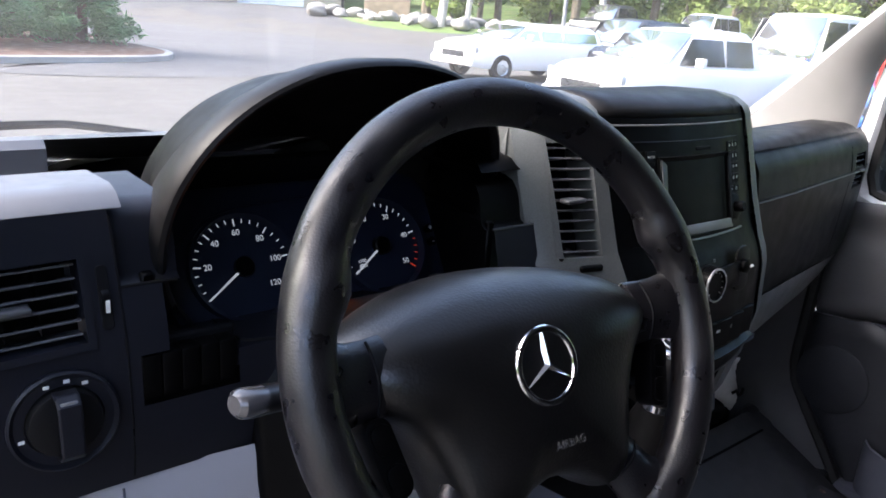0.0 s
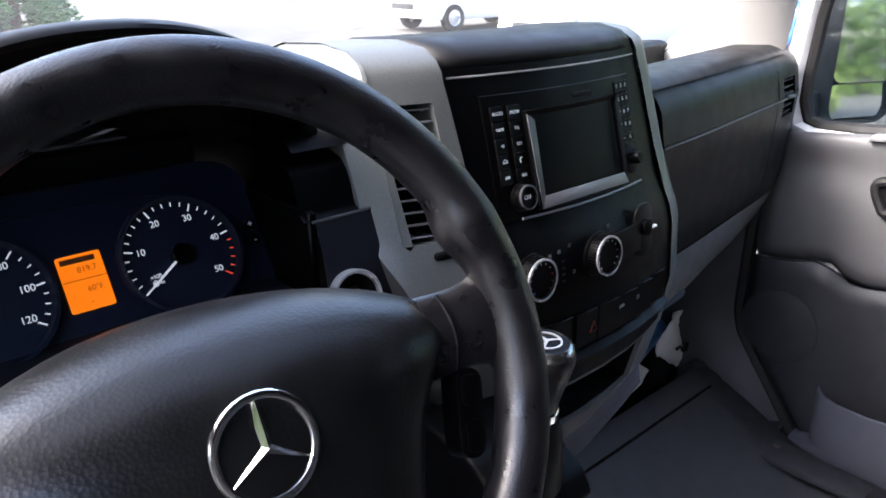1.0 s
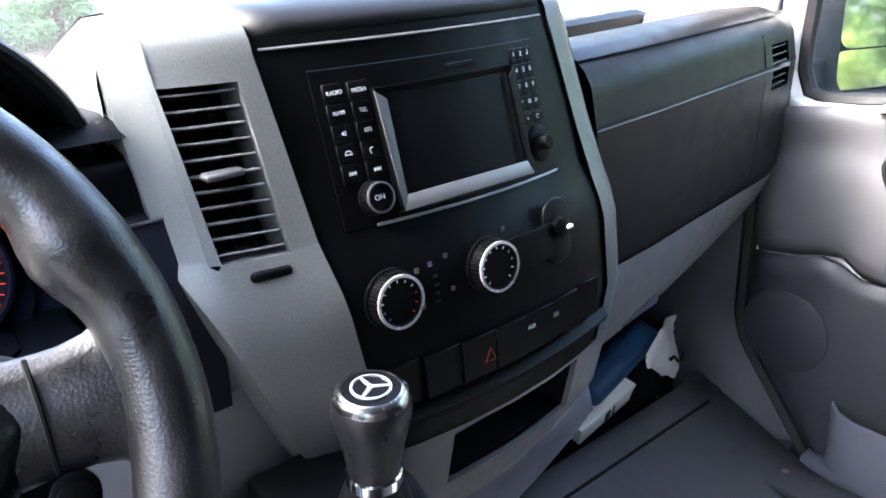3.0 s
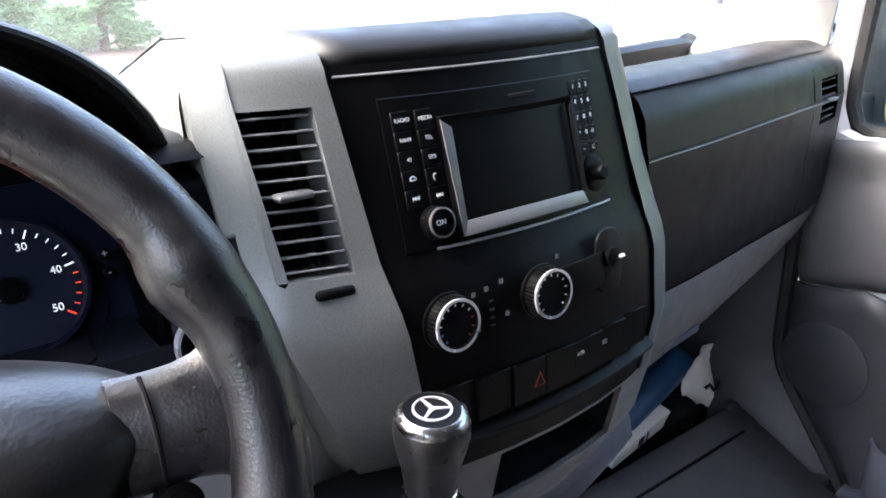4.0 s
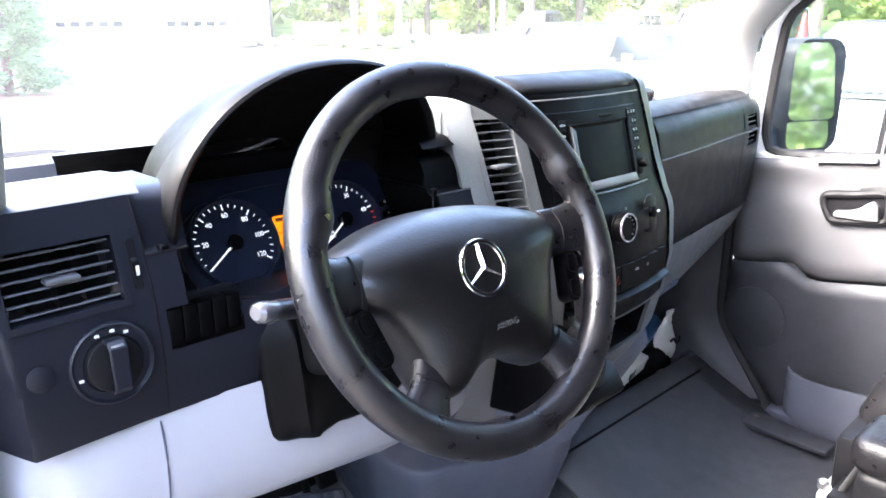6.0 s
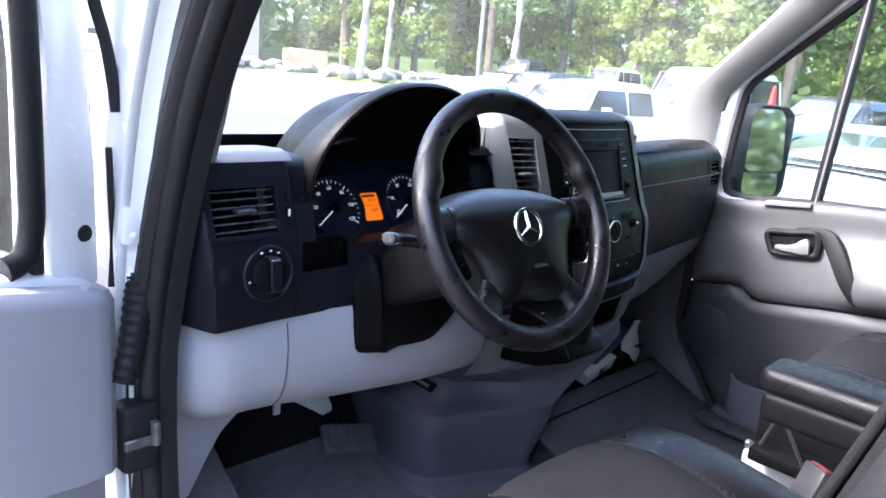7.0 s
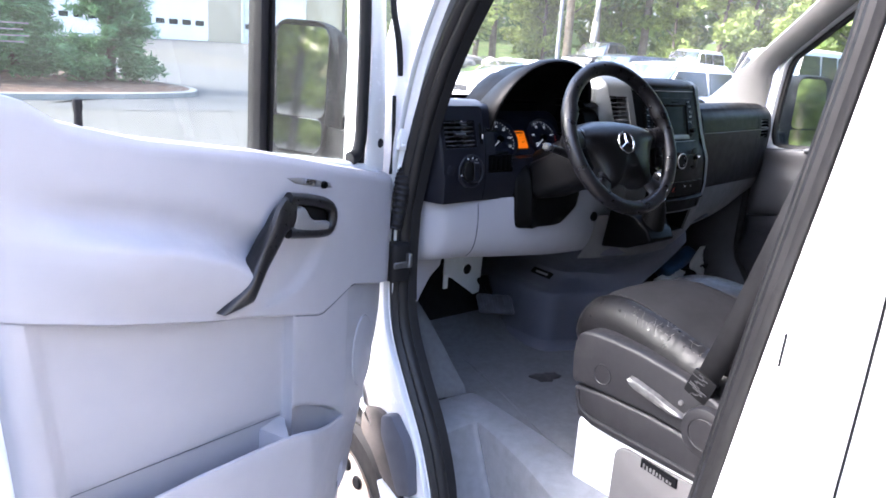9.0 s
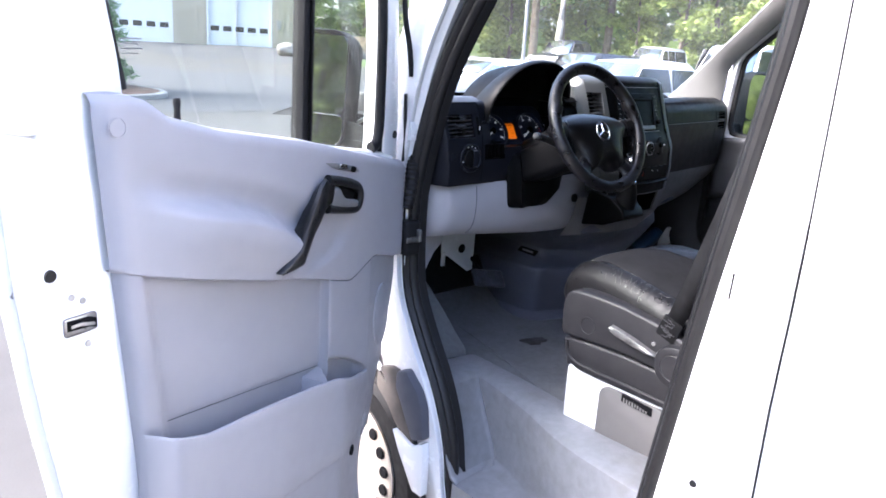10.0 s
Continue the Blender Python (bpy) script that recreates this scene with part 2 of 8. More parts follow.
VINYL = surface("grey_vinyl_floor", (0.125, 0.128, 0.134), 0.55, grain=0.12, grain_scale=420, kind="voronoi", vary=0.12, vary_scale=60, dirt=(0.085, 0.081, 0.075), dirt_amount=0.5, dirt_scale=16)
LEATHER = surface("worn_black_leather", (0.0040, 0.0038, 0.0050), 0.36, grain=0.13, grain_scale=620, kind="voronoi", vary=0.2, vary_scale=11, dirt=(0.010, 0.0095, 0.009), dirt_amount=0.35, dirt_scale=30, rough_vary=0.13, spec=0.6)
AIRBAG = surface("black_leather_grain_airbag_cover", (0.0010, 0.0010, 0.0013), 0.37, grain=0.15, grain_scale=420, kind="voronoi", vary=0.05, rough_vary=0.05, spec=0.56)
CLOTH = surface("charcoal_woven_cloth", (0.0165, 0.0165, 0.0178), 0.95, grain=0.54, grain_scale=1100, vary=0.2, vary_scale=12, spec=0.1)
BOLSTER = surface("black_leatherette", (0.0075, 0.0074, 0.0083), 0.48, grain=0.3, grain_scale=420, kind="voronoi", vary=0.2, vary_scale=10, spec=0.28)
WHITE = surface("white_car_paint", (0.78, 0.79, 0.80), 0.25, coat=0.8, vary=0.02, dirt=(0.6, 0.58, 0.55), dirt_amount=0.15, dirt_scale=2.5, rough_vary=0.04)
PILLAR = surface("beige_grey_pillar_trim", (0.23, 0.228, 0.222), 0.6, grain=0.06, grain_scale=800, vary=0.04)
RUBBER = surface("black_rubber", (0.007, 0.007, 0.008), 0.62, grain=0.06, grain_scale=300, vary=0.2, spec=0.3)
CHROME = surface("chrome", (0.78, 0.78, 0.79), 0.12, metal=1.0, vary=0.03, rough_vary=0.03)
STEEL = surface("steel", (0.42, 0.41, 0.40), 0.35, metal=0.9, vary=0.15, vary_scale=30)
CAPGREY = surface("dull_grey_plastic", (0.055, 0.055, 0.058), 0.42)
LOWBEZEL = surface("pale_satin_bezel", (0.16, 0.16, 0.165), 0.4, metal=0.3)
CREASED = surface("creased_glossy_black_leather", (0.0075, 0.0072, 0.0078), 0.38, grain=0.24, grain_scale=420, kind="voronoi", vary=0.25, vary_scale=16, spec=0.27, rough_vary=0.12)
SEATTRIM = surface("charcoal_seat_plastic", (0.015, 0.0147, 0.0165), 0.48, grain=0.10, grain_scale=800, kind="voronoi", vary=0.12, vary_scale=14, spec=0.4, dirt=(0.045, 0.043, 0.042), dirt_amount=0.25, dirt_scale=18)
SEALGREY = surface("dark_grey_rubber_seal", (0.0085, 0.0083, 0.0092), 0.5, grain=0.08, grain_scale=300, vary=0.2, vary_scale=12, spec=0.4)
WORN = surface("worn_leather_cracks", (0.12, 0.115, 0.105), 0.7, vary=0.4, vary_scale=60)
PEDALRUBBER = surface("scuffed_grey_rubber", (0.035, 0.038, 0.047), 0.5, grain=0.2, grain_scale=300, vary=0.35, vary_scale=30, spec=0.4)
HANDLEBLACK = surface("satin_black_handle_plastic", (0.006, 0.006, 0.007), 0.34, grain=0.06, grain_scale=700, vary=0.15, vary_scale=30, spec=0.5)
STALKGREY = surface("glossy_grey_stalk_cap", (0.05, 0.05, 0.054), 0.2, vary=0.05, spec=0.8)
LEVER = surface("dull_silver_lever", (0.13, 0.13, 0.128), 0.42, metal=0.6, vary=0.25, vary_scale=60)
STAIN = surface("dark_floor_stain", (0.028, 0.026, 0.025), 0.6, grain=0.2, grain_scale=300, vary=0.4, vary_scale=40)
ARCHBROWN = surface("muddy_brown_grey_liner", (0.075, 0.066, 0.060), 0.8, grain=0.3, grain_scale=120, vary=0.25, vary_scale=12, dirt=(0.14, 0.115, 0.09), dirt_amount=0.6, dirt_scale=14)
# slate black dash plastic, painted paler for the sky's sheen on top
PODTOP = surface("sky_lit_dash_top", (0.075, 0.078, 0.086), 0.42, grain=0.06, grain_scale=900, kind="voronoi", vary=0.10, spec=0.9)
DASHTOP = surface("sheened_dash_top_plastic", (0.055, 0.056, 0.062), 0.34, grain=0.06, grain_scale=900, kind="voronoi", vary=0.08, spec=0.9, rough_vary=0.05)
STITCH = surface("grey_thread", (0.035, 0.035, 0.036), 0.8)
# pale strip painted on black slats for the light their edges catch
EDGE = surface("slat_edge_glint", (0.075, 0.075, 0.08), 0.35, vary=0.15)
SATIN = surface("satin_grey_lever_plastic", (0.20, 0.20, 0.205), 0.38, metal=0.3)
MIRROR = surface("mirror_glass", (0.5, 0.52, 0.53), 0.04, metal=1.0, vary=0.0, rough_vary=0.0)
MARK = surface("white_printed_marking", (0.75, 0.75, 0.74), 0.5)
REDMARK = surface("red_printed_marking", (0.42, 0.05, 0.03), 0.5)
BLUEMARK = surface("blue_printed_marking", (0.05, 0.2, 0.6), 0.5)
LCD = glow("orange_backlit_display", (1.0, 0.20, 0.0), 0.09)
LCDINK = surface("orange_display_ink", (0.12, 0.03, 0.004), 0.6)
GAUGE = surface("gauge_face", (0.008, 0.011, 0.024), 0.5, spec=0.2)
DIALMARK = glow("backlit_white_figures", (0.9, 0.95, 1.0), 0.05)
DIALRED = glow("backlit_red_scale", (1.0, 0.08, 0.03), 0.05)
SCREEN = surface("glossy_black_screen", (0.0004, 0.0004, 0.0005), 0.12, vary=0.0, rough_vary=0.02, spec=0.08)
BLUECLOTH = surface("blue_folded_plastic", (0.010, 0.055, 0.13), 0.4, vary=0.2, vary_scale=20)
PAPER = surface("white_paper", (0.7, 0.7, 0.68), 0.7, vary=0.06, vary_scale=15)
WINDSHIELD = glass_mat("windshield_glass", (0.97, 1.0, 0.98), clear=0.95, dust=0.024)
GLASS = glass_mat("window_glass", (0.95, 1.0, 0.97), clear=0.93, dust=0.012)

LINER = surface("charcoal_cab_trim", (0.03, 0.03, 0.033), 0.8, grain=0.09, grain_scale=500, vary=0.08)
RINGSILVER = surface("bright_silver_ring", (0.4, 0.4, 0.41), 0.3, metal=0.5)
CAPSILVER = surface("brushed_silver_cap", (0.34, 0.34, 0.35), 0.22, metal=1.0, vary=0.08, vary_scale=40)

# ---- van body: x to its right, y ahead, z up, the ground at 0 ----
FLOOR = 0.69
SIDE = 0.955


def opening_edge():
    """The left door opening, as pairs of y and z."""
    return [(0.10, 1.90), (0.17, 1.80), (0.26, 1.63), (0.315, 1.45), (0.345, 1.25), (0.345, 1.07), (0.325, 0.95), (0.26, 0.83), (0.18, 0.70), (0.125, 0.56), (0.10, 0.42),
            (0.05, 0.36), (-0.25, 0.35), (-0.46, 0.36), (-0.495, 0.45), (-0.525, 0.70), (-0.565, 0.98), (-0.605, 1.25), (-0.65, 1.52), (-0.685, 1.76), (-0.69, 1.95), (-0.55, 2.05), (-0.2, 2.06)]


def side_sheet(edge, x, far):
    """Body side round an opening: rows from the opening's edge outwards to an outline."""
    c = Vector((-0.16, 1.15))
    rows = []
    for k in range(4):
        row = []
        for y, z in edge:
            d = (Vector((y, z)) - c)
            s = far(y, z)
            t = (0.0, 0.03, 0.3, 1.0)[k]
            row.append((x if k else x + math.copysign(0.012, -x), y + (s[0] - y) * t, z + (s[1] - z) * t))
        rows.append(row)
    return loft(rows, close_v=True)


van = thing("van", (0, -1.0, 0), "white panel van parked with its driver door open", "van")
edge = [tuple(p)[:2] for p in smooth_path([(y, z, 0) for y, z in opening_edge()], 4, closed=True)]


def far_left(y, z):
    if z < 0.5 and -0.5 < y < 0.15:
        return (y, 0.25)
    if y < -0.4:
        return (-0.752, min(max(z, 0.3), 2.3))
    if z > 1.95:
        return (y, 2.3)
    if z < 0.74:
        return (max(y + 0.02, min(0.42, 0.57 - math.sqrt(max(0.0, 0.39 ** 2 - (z - 0.36) ** 2)))), z)
    return (0.42, z) if z < 1.3 else (y + 0.10, z + 0.07)


part("left_door_frame", side_sheet(edge, -0.93, far_left), WHITE, van, solid=0.01)
# return of the opening towards the cab
rows = [[(-0.93 + dx, y * s + (1 - s) * -0.16, z * s + (1 - s) * 1.15) for y, z in edge] for dx, s in ((0.012, 1.0), (0.022, 0.995), (0.03, 0.985))]
part("left_opening_return", loft(rows, close_v=True), WHITE, van)


def seal_line(k, x):
    """The seal round the opening; up the front pillar it leans inwards."""
    out = []
    for y, z in edge:
        f = min(1.0, max(0.0, (y + 0.1) / 0.25)) * max(0.0, z - 1.25)
        out.append((x + 0.05 * f, -0.16 + (y + 0.16) * (k if y > -0.16 else k - 0.040) - 0.03 * f, 1.15 + (z - 1.15) * k))
    return out


part("left_door_seal", sweep(seal_line(0.985, -0.898), 0.015, 10, closed=True, flat=1.2, up=(1, 0, 0)), SEALGREY, van, "dark grey rubber door seal")
part("seal_lip", sweep(seal_line(0.955, -0.890), 0.013, 10, closed=True, flat=1.2, up=(1, 0, 0)), SEALGREY, van, "inner lip of the door seal")
part("seal_carrier", loft([seal_line(k, x) for k, x in ((0.988, -0.902), (0.980, -0.905), (0.958, -0.900), (0.940, -0.890), (0.930, -0.872), (0.925, -0.858))], close_v=True), RUBBER, van)
# body side behind the cab
part("left_side_panel", panel(span(-5.2, -0.7525, 12), [0.3, 0.9, 1.06, 1.075, 1.09, 2.35], lambda y, z: (-0.934 + (0.005 if z < 1.07 else 0), y, z)), WHITE, van, solid=0.02)
part("seam_strip", loft([[(-0.9352, y - 0.0012, z), (-0.9352, y + 0.0012, z), (-0.925, y + 0.0012, z), (-0.925, y - 0.0012, z)] for y, z in ((-0.735, 0.3), (-0.741, 1.04), (-0.747, 1.22), (-0.751, 1.40), (-0.757, 2.3))], close_v=True, caps=True), PIT, van)
part("body_slot", prism([(-0.640, 1.275), (-0.637, 1.275), (-0.635, 1.225), (-0.638, 1.225)], "x", -0.9425, -0.9395, 0), PIT, van)
stk = part("striker", rbox(-0.926, -0.910, -0.622, -0.590, 1.112, 1.140, 0.004, 2), WHITE, van, "white painted door striker")
part("striker_loop", sweep(smooth_path([(-0.918, -0.598, 1.135), (-0.880, -0.578, 1.134), (-0.868, -0.575, 1.128), (-0.880, -0.578, 1.118), (-0.918, -0.600, 1.117)], 5), 0.004, 8), WHITE, stk)
part("body_plug", lathe([(0.008, 0.0), (0.007, 0.003), (0.0, 0.004)], 14, pose(-0.931, -0.62, 0.83, 0, -90, 0)), RUBBER, van)
# unseen panel, added to close a light leak above the passenger door
part("right_roof_side", panel(span(-0.64, 0.16, 4), [1.99, 2.1, 2.36], lambda y, z: (0.935 - max(0, z - 2.1) * 0.1, y, z)), WHITE, van, solid=0.02)
part("right_side_panel", panel(span(-5.2, -0.62, 10), [0.3, 1.07, 2.35], lambda y, z: (SIDE - max(0, z - 1.6) ** 2 * 0.1, y, z)), WHITE, van, solid=0.02)
part("roof", panel(span(-0.93, 0.93, 12), [-5.2, -2, -0.5, 0.0, 0.12], lambda x, y: (x, y, 2.40 - 0.09 * abs(x / 0.93) ** 3 - (0.24 if y > 0.1 else 0.20 if y > -0.1 else 0.0) * 0.9)), WHITE, van, solid=0.03)
# unseen partition, kept dark so the wheel hub reflects little light
part("bulkhead", rbox(-0.93, 0.93, -1.25, -1.21, 0.5, 2.36, 0.01), LINER, van, "unseen charcoal partition behind the seats")
part("rear_wall", rbox(-0.95, 0.95, -5.24, -5.2, 0.4, 2.36, 0.02), WHITE, van)
part("underbody", rbox(-0.62, 0.9, -5.1, 1.0, 0.45, 0.64, 0.02), RUBBER, van)
# nose
NOSE = [(0.98, 1.435), (1.25, 1.33), (1.5, 1.2), (1.66, 1.02), (1.72, 0.8), (1.74, 0.45), (1.68, 0.3)]
part("bonnet", loft([[(x, y - 0.16 * abs(x / 0.93) ** 3, z - 0.24 * abs(x / 0.93) ** 5) for y, z in NOSE] for x in span(-0.93, 0.93, 10)]), WHITE, van, solid=0.01)
for sx, nm in ((-1, "left_wing"), (1, "right_wing")):
    arch = [(0.57 + 0.39 * math.cos(radians(a)), 0.36 + 0.39 * math.sin(radians(a))) for a in range(124, -17, -10)]
    top = [(0.42, 0.76), (0.42, 0.95), (0.42, 1.20), (0.62, 1.22), (0.95, 1.18), (1.2, 1.13), (1.42, 1.06), (1.52, 0.95), (1.56, 0.8)]
    rows = []
    for i in range(len(arch)):
        f = i / (len(arch) - 1) * (len(top) - 1)
        k = min(int(f), len(top) - 2)
        tp = (top[k][0] + (top[k + 1][0] - top[k][0]) * (f - k), top[k][1] + (top[k + 1][1] - top[k][1]) * (f - k))
        rows.append([(sx * (0.945 if t < 1 else 0.93), arch[i][0] + (tp[0] - arch[i][0]) * t, arch[i][1] + (tp[1] - arch[i][1]) * t) for t in (0, 0.06, 0.5, 1)])
    part(nm, loft(rows), WHITE, van, solid=0.01)
    lin = [[(sx * x, 0.57 + 0.40 * math.cos(radians(a)), min(0.66, 0.36 + 0.40 * math.sin(radians(a)))) for a in range(200, -21, -10)] for x in (0.94, 0.66)]
    part("wheel_arch_liner", loft(lin), RUBBER, van, "brownish black wheel arch liner", solid=0.006)


def road_wheel(y, sx):
    m = Matrix.Translation((sx * 0.83, y, 0.345)) @ Matrix.Rotation(sx * math.pi / 2, 4, "Y")
    tyre = part("tyre", lathe([(0.205, -0.10), (0.30, -0.115), (0.335, -0.095), (0.345, -0.05), (0.345, 0.05), (0.335, 0.095), (0.30, 0.115), (0.205, 0.10)], 40, m), RUBBER, van, "black tyre")
    part("rim", lathe([(0.205, 0.06), (0.225, 0.112), (0.218, 0.116), (0.209, 0.110), (0.200, 0.100), (0.192, 0.102), (0.150, 0.110), (0.10, 0.102), (0.06, 0.095), (0.0, 0.095)], 40, m), RIM, tyre, "white painted steel rim with dirt")
    for k in range(18 if y > 0 and sx < 0 else 0):
        a = 2 * math.pi * k / 18
        part("vent_hole", lathe([(0.0, 0.1075), (0.016, 0.1075), (0.020, 0.1015)], 12, m @ Matrix.Translation((0.174 * math.cos(a), 0.174 * math.sin(a), 0.004))), PIT, tyre)


RIM = surface("dirty_white_steel", (0.27, 0.245, 0.22), 0.5, vary=0.12, vary_scale=20, dirt=(0.25, 0.17, 0.1), dirt_amount=0.7, dirt_scale=12)
for y in (0.528, -3.0):
    for sx in (-1, 1):
        road_wheel(y, sx)

# left front pillar skin and kick edge between the door and the seal
part("left_pillar_skin", panel(span(0.33, 0.46, 3), span(0.84, 1.42, 6), lambda y, z: (-0.915 + max(0, y - 0.42) * -0.3, y, z)), WHITE, van, solid=0.02)
part("arch_edge_trim", prism([(0.298, 0.738), (0.256, 0.757), (0.20, 0.71), (0.176, 0.665), (0.165, 0.575), (0.215, 0.552), (0.245, 0.60), (0.298, 0.69)], "x", -0.957, -0.90, 0.010), MIDGREY, van, "grey plastic trim behind the wheel arch")

part("arch_liner_edge", prism([(0.40, 0.700), (0.382, 0.723), (0.335, 0.738), (0.300, 0.735), (0.300, 0.696), (0.235, 0.580), (0.215, 0.530), (0.30, 0.560), (0.345, 0.610), (0.40, 0.649)], "x", -0.945, -0.885, 0.008, 2), ARCHBROWN, van, "muddy edge of the wheel arch liner")
part("sill_tip", prism([(0.30, 0.555), (0.290, 0.548), (0.215, 0.535), (0.165, 0.565), (0.16, 0.52), (0.16, 0.40), (0.20, 0.40), (0.27, 0.50)], "x", -0.957, -0.93, 0.006, 2), WHITE, van, "white front tip of the sill")
# front pillars with the windscreen
SCREEN_EDGE = [(0.76, 1.35), (0.70, 1.41), (0.625, 1.485), (0.515, 1.59), (0.41, 1.70), (0.306, 1.807), (0.216, 1.904), (0.06, 2.07), (0.0, 2.13)]
SEAL_EDGE = [(0.42, 1.26), (0.415, 1.33), (0.405, 1.43), (0.392, 1.55), (0.372, 1.65), (0.262, 1.76), (0.150, 1.87), (0.0, 2.02), (-0.07, 2.09)]


def pillar(sx, screen, seal):
    """Trim from the screen's edge to the door seal, turned back at both."""
    rows = []
    for (ys, zs), (yd, zd) in zip(screen, seal):
        q = lambda t, x: (sx * x, ys + (yd - ys) * t, zs + (zd - zs) * t)
        rows.append([(sx * 0.90, ys + 0.035, zs + 0.025), (sx * 0.83, ys + 0.008, zs + 0.006), q(0.0, 0.806), q(0.06, 0.800), q(0.25, 0.806), q(0.55, 0.822), q(0.8, 0.842), q(0.93, 0.858), q(1.0, 0.872), (sx * 0.90, yd + 0.01, zd + 0.01), (sx * 0.905, yd + 0.05, zd + 0.04)])
    return loft(smooth_rows(rows, 3), close_v=True, caps=True)


def smooth_rows(rows, n):
    """More rows between the given ones, on smooth curves."""
    cols = [smooth_path([r[i] for r in rows], n) for i in range(len(rows[0]))]
    return [[c[k] for c in cols] for k in range(len(cols[0]))]


part("left_front_pillar", pillar(-1, [(0.42, 1.30), (0.375, 1.40), (0.312, 1.513), (0.275, 1.61), (0.239, 1.712), (0.17, 1.85), (0.06, 2.02), (0.0, 2.10)], [(0.36, 1.26), (0.335, 1.38), (0.285, 1.513), (0.245, 1.61), (0.205, 1.712), (0.13, 1.85), (0.0, 2.02), (-0.06, 2.10)]), PILLAR, van, "light grey front pillar trim")
part("right_front_pillar", pillar(1, SCREEN_EDGE, SEAL_EDGE), PILLAR, van, "light grey front pillar trim")
part("pillar_gap", sweep(smooth_path([(0.8035, y - 0.004, z - 0.004) for y, z in SCREEN_EDGE[1:7]], 4), 0.0014, 6), PIT, van, "dark gap between pillar trim and glass")
WS = [(0.985, 1.40), (0.80, 1.60), (0.55, 1.82), (0.25, 2.02), (0.05, 2.14)]
ws = part("windscreen", loft([[(x, y - 0.20 * abs(x / 0.86) ** 2.5 * (1 - 0.3 * i / 4), z) for i, (y, z) in enumerate(WS)] for x in span(-0.93, 0.93, 12)]), WINDSHIELD, van, "large raked windscreen with light dust")
ws.visible_shadow = False
part("header_rail", prism([(0.08, 2.10), (0.10, 2.18), (-0.05, 2.2), (-0.05, 2.1)], "x", -0.88, 0.88, 0.01), GREY, van)
# unseen headliner, in the darker grey to cut bounced light
part("headliner", panel(span(-0.9, 0.9, 4), span(-1.2, 0.05, 4), lambda x, y: (x, y, 2.13)), DASHGREY, van, "grey headliner", solid=0.02)


# ---- floor of the cab ----
def floor_z(x, y):
    z = FLOOR
    if y > 0.62:
        z += (y - 0.62) * 0.75
    return z


cab_floor = part("cab_floor", panel(span(-0.66, 0.86, 14), span(-1.2, 1.05, 22), lambda x, y: (x, y, floor_z(x, y))), VINYL, van, "worn grey vinyl cab floor", solid=0.02)
part("floor_strip", loft(smooth_rows([[(-0.865, y, z + 0.035), (-0.80, y, z + 0.020), (xi - 0.022, y, z + 0.004), (xi - 0.012, y, z + 0.006), (xi - 0.003, y, z + 0.003), (xi, y, z - 0.006), (xi + 0.004, y + 0.01, FLOOR - 0.01)] for xi, y, z in ((-0.638, 0.330, 0.700), (-0.640, 0.337, 0.724), (-0.645, 0.37, 0.757), (-0.655, 0.43, 0.825), (-0.665, 0.489, 0.885), (-0.665, 0.56, 0.93), (-0.66, 0.64, 0.96), (-0.65, 0.80, 0.97))], 3)), VINYL, van, "grey moulded kick strip")
# black rising sheet, added for the deep shade behind the pedals
FOOTWELL = surface("black_footwell_shade", (0.011, 0.011, 0.012), 0.95, grain=0.5, grain_scale=500, vary=0.3, vary_scale=14, spec=0.15)
part("toe_board", loft(smooth_rows([[(x, y, z) for x in span(-0.66, -0.16, 4)] for y, z in ((0.72, 0.758), (0.75, 0.785), (0.79, 0.835), (0.83, 0.91), (0.87, 1.00), (0.90, 1.12))], 3)), FOOTWELL, van, "black board standing in for the footwell shade", solid=0.006)
part("floor_ridge", sweep(smooth_path([(-0.46, 0.56, 0.6915), (-0.519, 0.336, 0.6915), (-0.599, 0.091, 0.6915), (-0.638, -0.031, 0.6915)], 5), 0.0030, 8), VINYL, van, "moulded ridge in the vinyl")
# firewall near black, for the shade at the footwell's end
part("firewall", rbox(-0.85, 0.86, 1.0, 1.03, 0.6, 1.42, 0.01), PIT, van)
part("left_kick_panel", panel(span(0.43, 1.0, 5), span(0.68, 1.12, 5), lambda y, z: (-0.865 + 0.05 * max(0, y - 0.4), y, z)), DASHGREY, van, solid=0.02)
seal_y = lambda z: lerp(z, [(0.68, 0.235), (0.763, 0.292), (0.851, 0.358), (0.90, 0.392), (0.95, 0.404), (1.09, 0.402), (1.3, 0.40)])
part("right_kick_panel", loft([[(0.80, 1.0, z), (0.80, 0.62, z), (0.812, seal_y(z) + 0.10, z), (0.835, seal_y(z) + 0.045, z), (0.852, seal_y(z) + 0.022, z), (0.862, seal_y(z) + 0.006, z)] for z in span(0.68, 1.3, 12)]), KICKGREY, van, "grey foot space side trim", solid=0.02)
